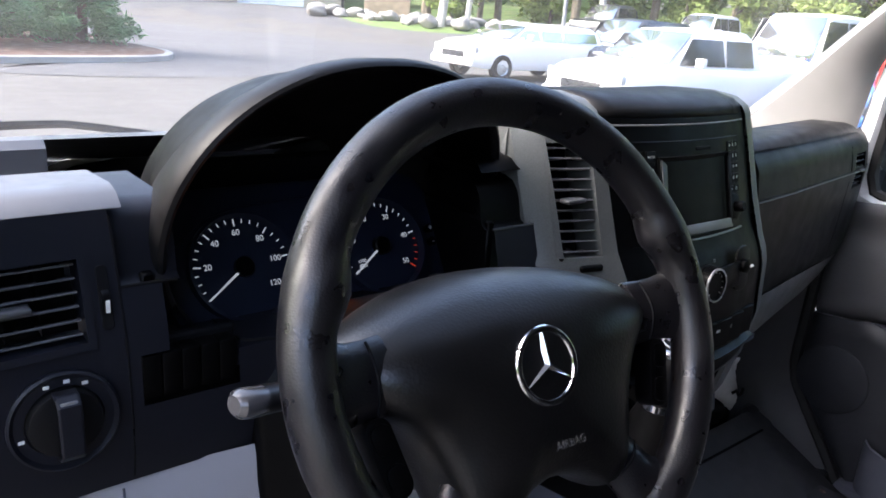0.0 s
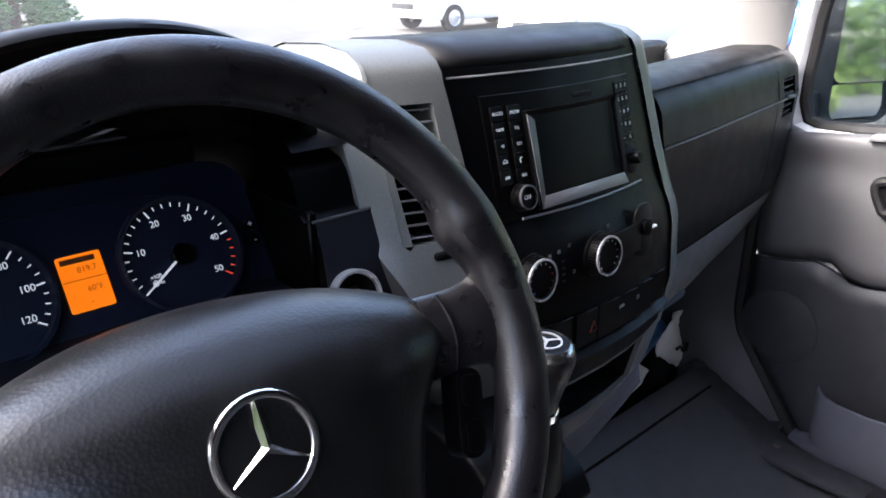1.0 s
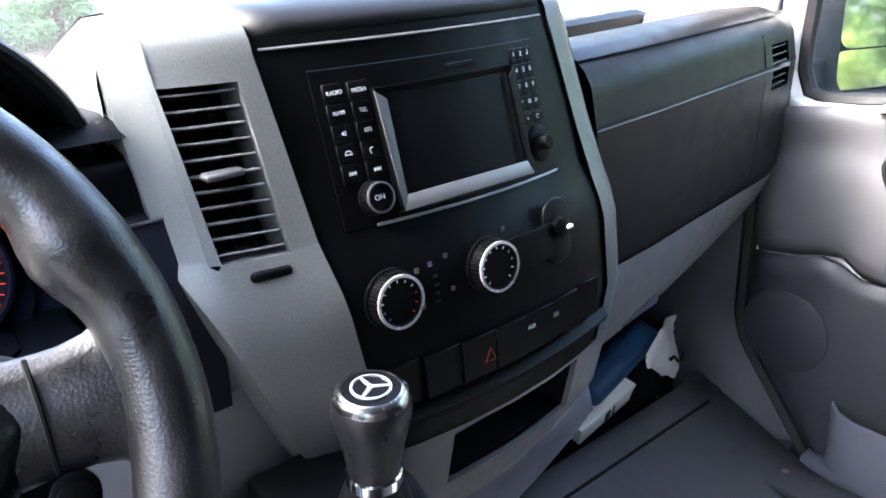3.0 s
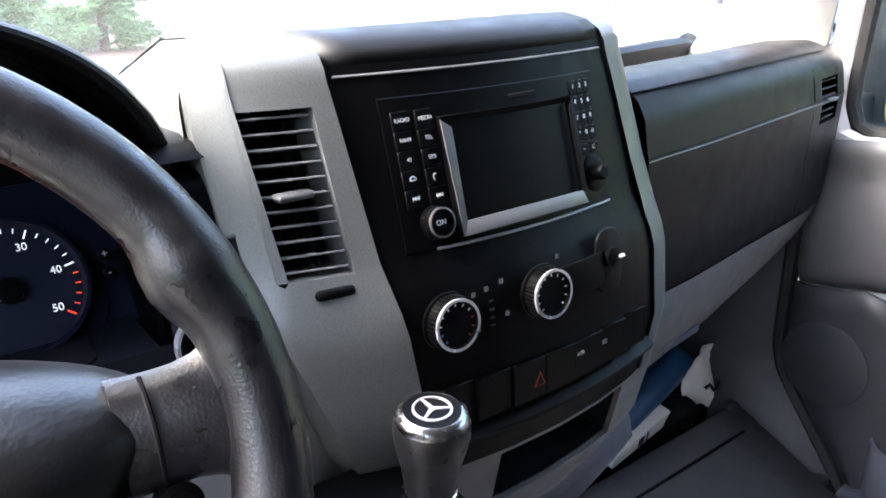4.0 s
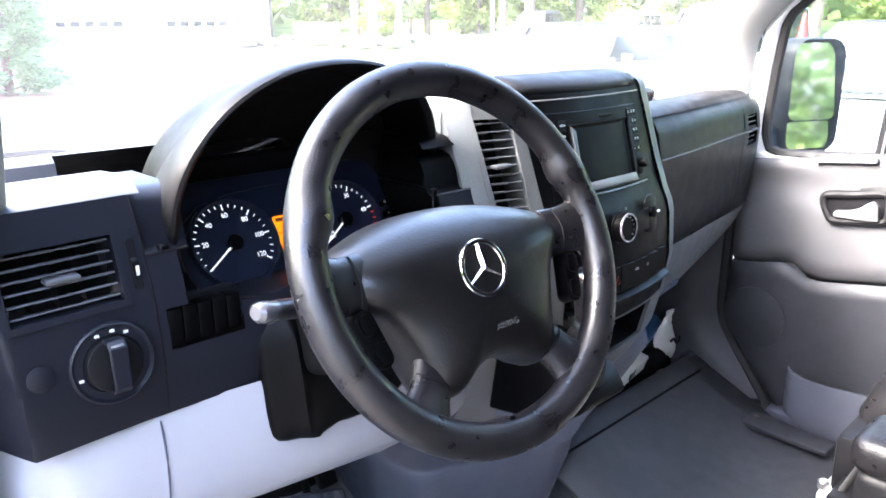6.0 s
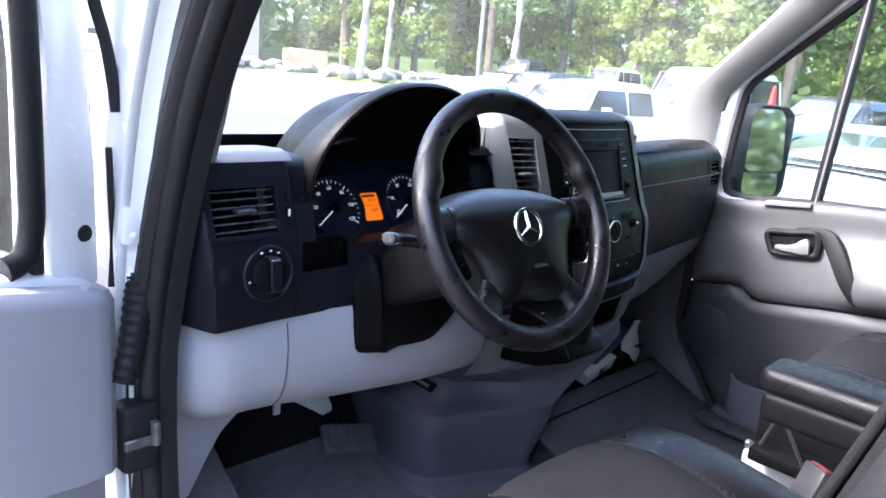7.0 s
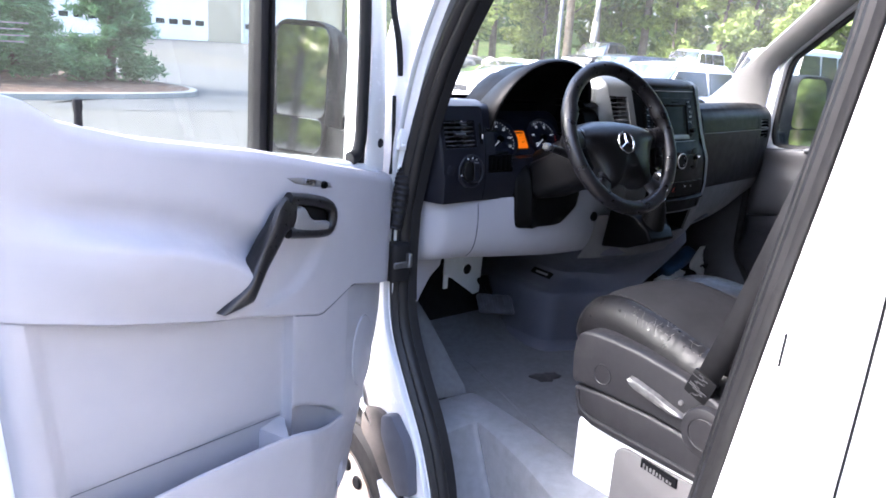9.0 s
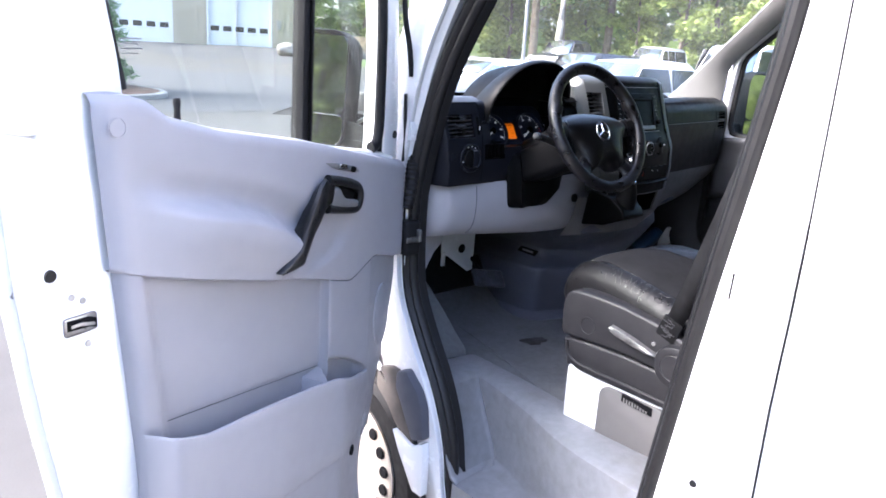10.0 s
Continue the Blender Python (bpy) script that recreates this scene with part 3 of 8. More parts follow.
# step well, moulded in one piece: a screwed flange, a rim, walls and the tread
LEVELS = [(0.662, [(-0.915, 0.335), (-0.80, 0.335), (-0.70, 0.333), (-0.632, 0.324), (-0.618, 0.29), (-0.630, 0.10), (-0.645, -0.05), (-0.685, -0.25), (-0.705, -0.5)]),
          (0.699, [(-0.915, 0.330), (-0.80, 0.330), (-0.70, 0.328), (-0.637, 0.320), (-0.624, 0.29), (-0.635, 0.10), (-0.650, -0.05), (-0.690, -0.25), (-0.710, -0.5)]),
          (0.7015, [(-0.915, 0.322), (-0.80, 0.322), (-0.70, 0.320), (-0.645, 0.312), (-0.632, 0.285), (-0.642, 0.10), (-0.657, -0.05), (-0.697, -0.25), (-0.717, -0.5)]),
          (0.698, [(-0.915, 0.200), (-0.82, 0.205), (-0.75, 0.212), (-0.716, 0.208), (-0.705, 0.185), (-0.728, 0.07), (-0.760, -0.05), (-0.822, -0.24), (-0.852, -0.5)]),
          (0.694, [(-0.915, 0.192), (-0.82, 0.197), (-0.75, 0.203), (-0.722, 0.200), (-0.711, 0.182), (-0.734, 0.07), (-0.766, -0.05), (-0.828, -0.24), (-0.858, -0.5)]),
          (0.684, [(-0.915, 0.188), (-0.82, 0.193), (-0.75, 0.199), (-0.725, 0.196), (-0.714, 0.180), (-0.737, 0.07), (-0.769, -0.05), (-0.831, -0.24), (-0.861, -0.5)]),
          (0.50, [(-0.915, 0.096), (-0.82, 0.100), (-0.76, 0.102), (-0.738, 0.098), (-0.727, 0.085), (-0.752, -0.01), (-0.782, -0.11), (-0.839, -0.28), (-0.868, -0.5)]),
          (0.480, [(-0.915, 0.088), (-0.82, 0.092), (-0.765, 0.093), (-0.745, 0.089), (-0.736, 0.077), (-0.760, -0.015), (-0.790, -0.115), (-0.845, -0.285), (-0.874, -0.5)]),
          (0.472, [(-0.915, 0.066), (-0.83, 0.070), (-0.785, 0.072), (-0.765, 0.068), (-0.756, 0.056), (-0.778, -0.03), (-0.805, -0.13), (-0.855, -0.295), (-0.882, -0.5)])]
rows = [[(x, y, z) for x, y, _ in smooth_path([(x, y, 0) for x, y in pts], 4)] for z, pts in LEVELS]
rows.append([(-0.915, y, 0.470) for x, y, z in rows[-1]])
rows.append([(-0.915, y, 0.40) for x, y, z in rows[-1]])
part("step_well", loft(rows), STEPGREY, van, "light grey moulded entry step", solid=-0.008)
for k in range(11):
    part("tread_rib", rbox(-0.040, 0.040, -0.004, 0.004, 0.4705, 0.4745, 0.0015, 1, Matrix.Translation((-0.855 + 0.002 * k, 0.045 - k * 0.018, 0)) @ Matrix.Rotation(radians(18), 4, "Z")), MIDGREY, van)
RUST = surface("rusty_screw_head", (0.085, 0.055, 0.045), 0.7, vary=0.3, vary_scale=80)
for x, y, z in ((-0.736, 0.279, 0.7015), (-0.672, 0.153, 0.701), (-0.722, -0.097, 0.700), (-0.70, 0.030, 0.701), (0.825, 0.325, FLOOR + 0.036), (0.745, 0.235, FLOOR + 0.036)):
    part("floor_screw", lathe([(0.0, 0.0028), (0.004, 0.0025), (0.0075, 0.0)], 12, Matrix.Translation((x, y, z))), RUST, van)
part("sill_cover", prism([(-0.96, 0.30), (-0.90, 0.34), (-0.90, 0.40), (-0.955, 0.40)], "y", -0.5, 0.1, 0.01), WHITE, van)

# wipers resting at the foot of the windscreen
for x0, x1 in ((0.30, -0.20), (-0.42, -0.80)):
    wp_ = part("wiper_arm", sweep(smooth_path([(x0, 1.0, 1.43), (x0 - 0.12, 0.985, 1.452), ((x0 + x1) / 2, 0.95, 1.462), (x1, 0.90, 1.468)], 5), 0.007, 6), RUBBER, van, "black wiper arm")

# ---- dashboard ----
dash = thing("dashboard", (0, 0.5, 1.1), "black and light grey plastic dashboard with silver centre frame", "dashboard")


def fascia_y(x, z):
    y = lerp(z, [(1.27, 0.275), (1.30, 0.270), (1.345, 0.270), (1.40, 0.276), (1.47, 0.298), (1.50, 0.312)])
    lean = 0.09 * (z - 1.455)
    return y + 0.06 * min(0, x + 0.72) + 14.0 * max(0, -0.833 - lean - x) ** 2 + 2.4 * max(0, -0.840 - lean - x)


VENT_L = (-0.824, -0.720, 1.404, 1.467)
SW_L = (-0.682, -0.598, 1.340, 1.384)
SHOULDER = (-0.692, -0.20, 1.441, 1.50)
CLUSTER = (-0.658, -0.285, 1.372, 1.441)
f = lambda x, z: (x, fascia_y(x, z), z)
part("fascia", panel([-0.878, -0.865, -0.852, -0.846, -0.842, -0.838, -0.834, -0.830, -0.826, -0.822, -0.818, -0.80, -0.75, -0.69, -0.54, -0.27, -0.2], [1.27, 1.273, 1.28, 1.30, 1.36, 1.44, 1.47, 1.50], f, [VENT_L, SW_L, CLUSTER, SHOULDER]), DARK, dash, "slate black driver fascia")
part("switch_recess", rbox(SW_L[0] - 0.004, SW_L[1] + 0.004, fascia_y(-0.65, 1.36) + 0.020, fascia_y(-0.65, 1.36) + 0.03, SW_L[2] - 0.004, SW_L[3] + 0.004, 0.002, 1), PIT, dash)
part("fascia_shoulder", loft([[(x, fascia_y(x, 1.47) + dy, z) for dy, z in ((-0.002, 1.438), (0.004, 1.4415), (0.006, 1.446), (0.010, 1.47), (0.014, 1.488), (0.022, 1.498), (0.040, 1.503), (0.13, 1.503))] for x in span(-0.692, -0.640, 4)]), DARK, dash, "slate black shoulder beside the hood")
# right shoulder in a darker black than the left, as little light reaches it
part("fascia_shoulder", loft([[(x, fascia_y(x, 1.47) + dy, z) for dy, z in ((-0.002, 1.438), (0.004, 1.4415), (0.006, 1.446), (0.009, 1.462), (0.014, 1.476), (0.022, 1.486), (0.040, 1.492), (0.13, 1.495))] for x in span(-0.292, -0.20, 4)]), SMOOTHBLACK, dash, "shaded black shoulder between hood and stack")
part("fascia_step_edge", sweep([(x, fascia_y(x, 1.441) - 0.001, 1.4395) for x in (-0.288, -0.26, -0.235, -0.222)], 0.0014, 6), CAPGREY, dash, "pale edge of the fascia step")
part("fascia_step", sweep([(x, fascia_y(x, 1.441) + 0.0006, 1.4402) for x in (-0.691, -0.67, -0.645)], 0.0016, 6), PIT, dash)


def vent(hole, f, n, depth, parent, mat=SLAT, tab=True, frame_mat=None):
    u0, u1, v0, v1 = hole
    d = Vector((0, depth, 0))
    for k in range(n):
        v = v0 + (v1 - v0) * (k + 0.5) / n
        us = span(u0 + 0.002, u1 - 0.002, 4)
        rows = [[Vector(f(u, v + dz)) + Vector((0, dy, 0)) for u in us] for dz, dy in ((0.0007, 0.004), (0.0012, 0.006), (-0.004, 0.020), (-0.0055, 0.020), (-0.0008, 0.0045))]
        part("slat", loft(rows, close_u=True), mat, parent)
        rows = [[Vector(f(u, v + dz)) + Vector((0, dy, 0)) for u in us] for dz, dy in ((0.0010, 0.0042), (0.0004, 0.0030), (-0.0004, 0.0030), (-0.0010, 0.0042))]
        part("slat_edge", loft(rows), EDGE, parent)
    for k in range(3):
        u = u0 + (u1 - u0) * (k + 1) / 4
        rows = [[Vector(f(u + du, v)) + Vector((0, dy, 0)) for v in span(v0, v1, 3)] for du, dy in ((-0.001, 0.026), (0.001, 0.026), (0.001, 0.045), (-0.001, 0.045))]
        part("fin", loft(rows, close_u=True), PIT, parent)
    if tab:
        c = Vector(f((u0 + u1) / 2, (v0 + v1) / 2))
        part("tab", rbox(-0.016, 0.016, -0.006, 0.010, -0.003, 0.003, 0.0028, 3, Matrix.Translation(c)), CAPGREY, parent)


lv = part("side_vent", panel([VENT_L[0] - 0.006, VENT_L[1] + 0.006], [VENT_L[2] - 0.006, VENT_L[3] + 0.006], lambda x, z: (x, fascia_y(x, z) - 0.002, z), [VENT_L], (0, 0.03, 0), back=False), DARK, dash, "black air vent with slats")
part("vent_back", panel([VENT_L[0], VENT_L[1]], [VENT_L[2], VENT_L[3]], lambda x, z: (x, fascia_y(x, z) + 0.05, z)), PIT, lv)
vent(VENT_L, f, 6, 0.03, lv)
part("wheel_slot", prism(rounded(0.009, 0.052, 0.004), "y", -0.0012, 0.003, 0.0008, 1, m=Matrix.Translation((-0.7035, fascia_y(-0.7035, 1.435) - 0.0005, 1.435)) @ Matrix.Rotation(radians(-17), 4, "X")), PIT, dash, "black slot of the vent wheel")
part("vent_wheel", lathe([(0.0, 0.003), (0.012, 0.003), (0.0125, 0.0), (0.012, -0.003), (0.0, -0.003)], 24, pose(-0.7035, fascia_y(-0.7035, 1.43) + 0.006, 1.43, 0, 90, 0)), SMOOTHBLACK, dash)
part("wheel_mark", rbox(-0.0015, 0.0015, -0.0014, 0.0, -0.005, 0.005, 0, 1, Matrix.Translation((-0.7035, fascia_y(-0.7035, 1.43) - 0.0062, 1.43))), MARK, dash)
part("blank_cover", lathe([(0.0125, 0.0), (0.0125, 0.0006), (0.012, 0.0009), (0.0, 0.0009)], 28, pose(-0.808, fascia_y(-0.808, 1.352) - 0.0004, 1.352, 85, 0, 0)), DARK, dash, "small round blank cover")
for k in range(5):
    part("switch_blank", rbox(SW_L[0] + 0.001 + k * 0.0166, SW_L[0] + 0.0172 + k * 0.0166, fascia_y(-0.65, 1.36) + 0.003, 0.305, SW_L[2] + 0.002, SW_L[3] - 0.002, 0.002), SMOOTHBLACK, dash)
part("fascia_seam", sweep([(-0.6915, fascia_y(-0.6915, z) + 0.0005, z) for z in span(1.275, 1.495, 14)], 0.0013, 6), PIT, dash)

EVM = Matrix(((-0.385, -0.923, 0, -0.864), (0.923, -0.385, 0, fascia_y(-0.864, 1.433)), (0, 0, 1, 1.433), (0, 0, 0, 1)))
ev = part("end_vent", rbox(-0.017, 0.017, -0.001, 0.004, -0.031, 0.031, 0.0015, 1, EVM), PIT, dash, "narrow black end vent")
for k in range(5):
    part("slat", rbox(-0.015, 0.015, 0.0035, 0.0065, -0.026 + 0.0125 * k, -0.0242 + 0.0125 * k, 0, 1, EVM), EDGE, ev)

# light switch
LSM = pose(-0.743, fascia_y(-0.743, 1.347) - 0.001, 1.347, 86, 0, 0)
lsw = part("light_switch", lathe([(0.041, -0.002), (0.041, 0.003), (0.039, 0.0048), (0.0375, 0.0035), (0.036, 0.002), (0.029, 0.002), (0.028, -0.004), (0.0, -0.004)], 48, LSM), DARK, dash, "round black headlight switch")
part("knob_ring", lathe([(0.0275, -0.003), (0.0275, 0.006), (0.0262, 0.0085), (0.0235, 0.0095), (0.0, 0.0095)], 40, LSM), BLACK, lsw)
part("knob", loft([[(sx * w, y, z) for sx, w in ((-1, 0.0085), (-1, 0.0062), (1, 0.0062), (1, 0.0085))] for y, z in ((-0.0245, 0.006), (-0.0235, 0.016), (-0.019, 0.021), (0.019, 0.021), (0.0235, 0.016), (0.0245, 0.006))], m=LSM), DARK, lsw, solid=-0.003)
part("knob_pointer", rbox(-0.0062, 0.0062, 0.010, 0.0235, 0.020, 0.0225, 0.001, 2, LSM), SATIN, lsw, "pale pointer end of the knob")
for ang in (196, 110, 84, 60):
    part("mark", rbox(-0.0022, 0.0022, -0.0014, 0.0014, 0, 0.0004, 0, 1, LSM @ Matrix.Translation((0.0325 * math.cos(radians(ang)), 0.0325 * math.sin(radians(ang)), 0.0021))), MARK, lsw)

# top of the dash: a shelf with a tray behind the fascia
TOP = [(0.0, 1.50), (0.012, 1.510), (0.03, 1.514), (0.10, 1.510), (0.108, 1.50), (0.110, 1.462), (0.25, 1.452), (0.255, 1.50), (0.265, 1.508), (0.30, 1.506), (0.45, 1.46), (0.66, 1.40)]
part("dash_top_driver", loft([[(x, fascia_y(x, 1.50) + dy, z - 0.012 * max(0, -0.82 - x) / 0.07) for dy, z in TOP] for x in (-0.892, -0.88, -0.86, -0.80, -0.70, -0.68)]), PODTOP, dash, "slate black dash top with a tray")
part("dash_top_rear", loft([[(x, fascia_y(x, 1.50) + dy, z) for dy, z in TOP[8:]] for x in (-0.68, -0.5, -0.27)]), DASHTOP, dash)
part("dash_top_inner", loft([[(x, fascia_y(x, 1.50) + dy, z) for dy, z in ((0, 1.50), (0.012, 1.511), (0.03, 1.516), (0.12, 1.514), (0.30, 1.506), (0.45, 1.46), (0.66, 1.40))] for x in (-0.29, -0.25, -0.2)]), SMOOTHBLACK, dash)

# hood over the instruments
HC = Vector((-0.450, 1.462))
rows = []
for a in span(-22, 202, 56):
    ca, sa = math.cos(radians(a)), math.sin(radians(a))
    ca = math.copysign(abs(ca) ** 0.88, ca)
    lip = 0.3215 - 0.0516 * sa + 0.0235 * ca
    rows.append([(HC.x + r * 0.211 * ca, lip + dy, HC.y + r * 0.1635 * sa - drop * max(0, sa)) for r, dy, drop in
                 ((0.60, 0.25, 0.05), (0.76, 0.17, 0.03), (0.89, 0.10, 0.015), (0.96, 0.055, 0.004), (0.992, 0.028, 0), (1.0, 0.014, 0), (0.996, 0.004, 0), (0.984, -0.002, 0), (0.966, -0.004, 0), (0.948, -0.001, 0), (0.938, 0.004, 0))])
part("cluster_hood", loft(rows), BLACK, dash, "black arched hood over the instruments")
# inside of the hood, blacker than its outside to put the shade in
rows = []
for a in span(-38, 218, 64):
    ca, sa = math.cos(radians(a)), math.sin(radians(a))
    ca = math.copysign(abs(ca) ** 0.88, ca)
    lip = 0.3215 - 0.0516 * sa + 0.0235 * ca
    rows.append([(HC.x + r * 0.211 * ca, lip + dy, HC.y + r * 0.1635 * sa) for r, dy in ((0.940, 0.0035), (0.930, 0.010), (0.918, 0.035), (0.90, 0.075), (0.875, 0.115), (0.84, 0.15), (0.80, 0.175))])
part("hood_lining", loft(rows), SMOOTHBLACK, dash, "shaded black inside of the hood")
# black block and cheeks, added to keep stray light out of the hood
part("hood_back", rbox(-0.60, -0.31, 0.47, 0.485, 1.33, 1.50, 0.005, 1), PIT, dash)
for x0, x1 in ((-0.672, -0.660), (-0.287, -0.277)):
    part("hood_cheek", rbox(x0, x1, 0.296, 0.46, 1.350, 1.446, 0.002, 1), SMOOTHBLACK, dash)
part("hood_groove", sweep([(HC.x + 0.87 * 0.211 * math.copysign(abs(math.cos(radians(a))) ** 0.88, math.cos(radians(a))), 0.3215 - 0.0516 * math.sin(radians(a)) + 0.0235 * math.cos(radians(a)) + 0.082, HC.y + 0.89 * 0.1635 * math.sin(radians(a))) for a in span(20, 175, 30)], 0.0025, 6), SMOOTHBLACK, dash)
part("hood_floor", prism([(-0.650, 1.350), (-0.300, 1.350), (-0.290, 1.364), (-0.660, 1.364)], "y", 0.280, 0.42, 0.004), DARK, dash)

# instrument cluster
CL = pose(-0.467, 0.384, 1.4036, 59, 0, 0)  # its face, tilted back
cluster = thing("instrument_cluster", (-0.475, 0.38, 1.33), "dark instrument cluster with two dials and a lit orange display", "instrument panel")
part("backing", prism(rounded(0.37, 0.16, 0.04), "z", -0.02, -0.006, 0.004, m=CL @ Matrix.Translation((0, 0.01, 0))), GAUGE, cluster)
part("console_plate", prism([(-0.150, -0.050), (0.150, -0.050), (0.160, -0.03), (0.158, 0.0), (0.145, 0.034), (0.115, 0.058), (0.07, 0.066), (0.0, 0.069), (-0.06, 0.066), (-0.105, 0.056), (-0.140, 0.030), (-0.156, 0.0), (-0.158, -0.03)], "z", -0.008, 0.0, 0.003, m=CL), GAUGE, cluster, "dark blue grey cluster plate")


def gauge(cx, cy, r, labels, start, step, minor, red_from, needle):
    m = CL @ Matrix.Translation((cx, cy, 0.0))
    g = part("dial", lathe([(r, 0.0), (r, 0.012), (r - 0.003, 0.013), (r - 0.005, 0.003), (0.0, 0.003)], 48, m), GAUGE, cluster, "dark dial with white figures")
    total = (len(labels) - 1) * minor
    for k in range(total + 1):
        a = radians(start - step * k / minor)
        major = k % minor == 0
        ln = 0.0075 if major else 0.004
        rr = r - 0.0065
        part("tick", rbox(rr - ln, rr, -0.0007 if major else -0.0005, 0.0007 if major else 0.0005, 0.0032, 0.0036, 0, 1, m @ Matrix.Rotation(a, 4, "Z")), DIALRED if k > red_from else DIALMARK, g)
        if major and labels[k // minor]:
            t = rr - 0.0145
            text("figure", labels[k // minor], 0.0088, m @ Matrix.Translation((t * math.cos(a), t * math.sin(a), 0.0034)), DIALMARK, g)
    a = radians(needle)
    part("needle", prism([(0, -0.0013), (r - 0.006, -0.0007), (r - 0.006, 0.0007), (0, 0.0013)], "z", 0.007, 0.0082, 0, m=m @ Matrix.Rotation(a, 4, "Z")), DIALMARK, g)
    part("needle_hub", lathe([(0.0105, 0.003), (0.0105, 0.0095), (0.009, 0.011), (0, 0.011)], 24, m), SMOOTHBLACK, g)
    return g, m


g, m = gauge(0.092, 0.0, 0.058, ["0", "10", "20", "30", "40", "50"], 213.5, 50, 5, 20, 213.5)
for k, s in enumerate(("x100", "1/min")):
    text("unit", s, 0.0052, m @ Matrix.Translation((-0.029, -0.014 - k * 0.006, 0.0034)), DIALMARK, g)
gauge(-0.077, 0.0, 0.058, ["", "20", "40", "60", "80", "100", "120"], 214, 41.4, 4, 99, 214)
lcd = part("display", prism(rounded(0.037, 0.0505, 0.002), "z", 0.0, 0.002, 0, m=CL @ Matrix.Translation((0.0052, -0.0015, 0))), LCD, cluster, "lit orange display", smooth=False)
for s, x, y, sz in (("819.7", 0.004, 0.011, 0.0075), ("60°F", 0.006, -0.007, 0.0070), ("-", 0.0, -0.018, 0.008)):
    text("reading", s, sz, CL @ Matrix.Translation((0.0052 + x, -0.0015 + y, 0.0022)), LCDINK, lcd)
part("odometer_bar", rbox(-0.016, 0.013, 0.0175, 0.0225, 0.0020, 0.0024, 0, 1, CL @ Matrix.Translation((0.0052, -0.0015, 0))), LCDINK, lcd)
part("divider", rbox(-0.0183, 0.0183, 0.002, 0.0027, 0.0020, 0.0024, 0, 1, CL @ Matrix.Translation((0.0052, -0.0015, 0))), LCDINK, lcd)
for y, s in ((0.012, "+"), (-0.004, "-")):
    b = part("button", lathe([(0.0055, 0.0), (0.0055, 0.006), (0.0, 0.007)], 16, CL @ Matrix.Translation((0.166, y, 0))), SMOOTHBLACK, cluster)
    text("sign", s, 0.010, CL @ Matrix.Translation((0.166, y, 0.0075)), MARK, b)

# ignition lock
ig = pose(-0.262, 0.266, 1.366, 72, 0, -8)
part("lock_ring", lathe([(0.026, 0.0), (0.026, 0.010), (0.0245, 0.012), (0.022, 0.011), (0.0215, 0.0)], 36, ig), RINGSILVER, dash, "silver ignition lock ring")
part("lock_bowl", lathe([(0.0215, 0.006), (0.016, 0.002), (0.010, 0.001), (0.0095, 0.006), (0.0, 0.006)], 30, ig), SMOOTHBLACK, dash)
part("lock_barrel", lathe([(0.007, 0.005), (0.007, 0.0085), (0.0, 0.0085)], 20, ig), STEEL, dash)
part("key_slot", rbox(-0.0012, 0.0012, -0.004, 0.004, 0.0084, 0.009, 0, 1, ig), PIT, dash)

# lower driver panel
LOW = [(0.0, 1.272), (-0.003, 1.262), (-0.008, 1.22), (-0.004, 1.17), (0.008, 1.138), (0.030, 1.116), (0.065, 1.106), (0.20, 1.10), (0.22, 1.13)]


def low_y(x):
    return lerp(x, [(-0.9, 0.45), (-0.865, 0.385), (-0.84, 0.345), (-0.815, 0.308), (-0.80, 0.294), (-0.785, 0.288), (-0.70, 0.282), (-0.58, 0.270), (-0.40, 0.264), (-0.25, 0.276), (-0.12, 0.315)])


part("knee_panel", loft([[(x, low_y(x) + dy, z - 0.040 * min(1, max(0, (x + 0.72) / 0.45)) * (1 - (z - 1.10) / 0.175)) for dy, z in LOW] for x in (-0.89, -0.875, -0.865, -0.84, -0.815, -0.807, -0.80, -0.792, -0.785, -0.74, -0.70, -0.65, -0.58, -0.50, -0.40, -0.32, -0.25, -0.20, -0.16, -0.12)]), GREY, dash, "light grey knee panel")
part("panel_plug", lathe([(0.014, -0.002), (0.014, 0.0015), (0.011, 0.002), (0.0, 0.0015)], 24, pose(-0.252, low_y(-0.252) - 0.010, 1.192, 86, 0, 0)), PIT, dash, "black round plug")
part("knee_seam", sweep([(-0.70, low_y(-0.70) + q[0] - 0.0002, q[1]) for q in smooth_path([(a, b - 0.00125 * (1 - (b - 1.10) / 0.175), 0) for a, b in LOW[1:6]], 4)], 0.0011, 5), MIDGREY, dash)
part("knee_side", loft([[(-0.878, 0.385 + dy, z) for dy, z in ((0, 1.27), (0, 1.12), (0.02, 1.06), (0.04, 1.0))], [(-0.878, 0.7, z) for z in (1.27, 1.12, 1.06, 1.0)]]), GREY, dash, solid=0.01)

part("kick_flange", prism([(-0.845, 1.12), (-0.690, 1.12), (-0.702, 1.065), (-0.734, 1.038), (-0.757, 1.0), (-0.790, 0.94), (-0.845, 0.92)], "y", 0.405, 0.425, 0.006, 2), GREY, dash, "light grey lower end of the knee panel")

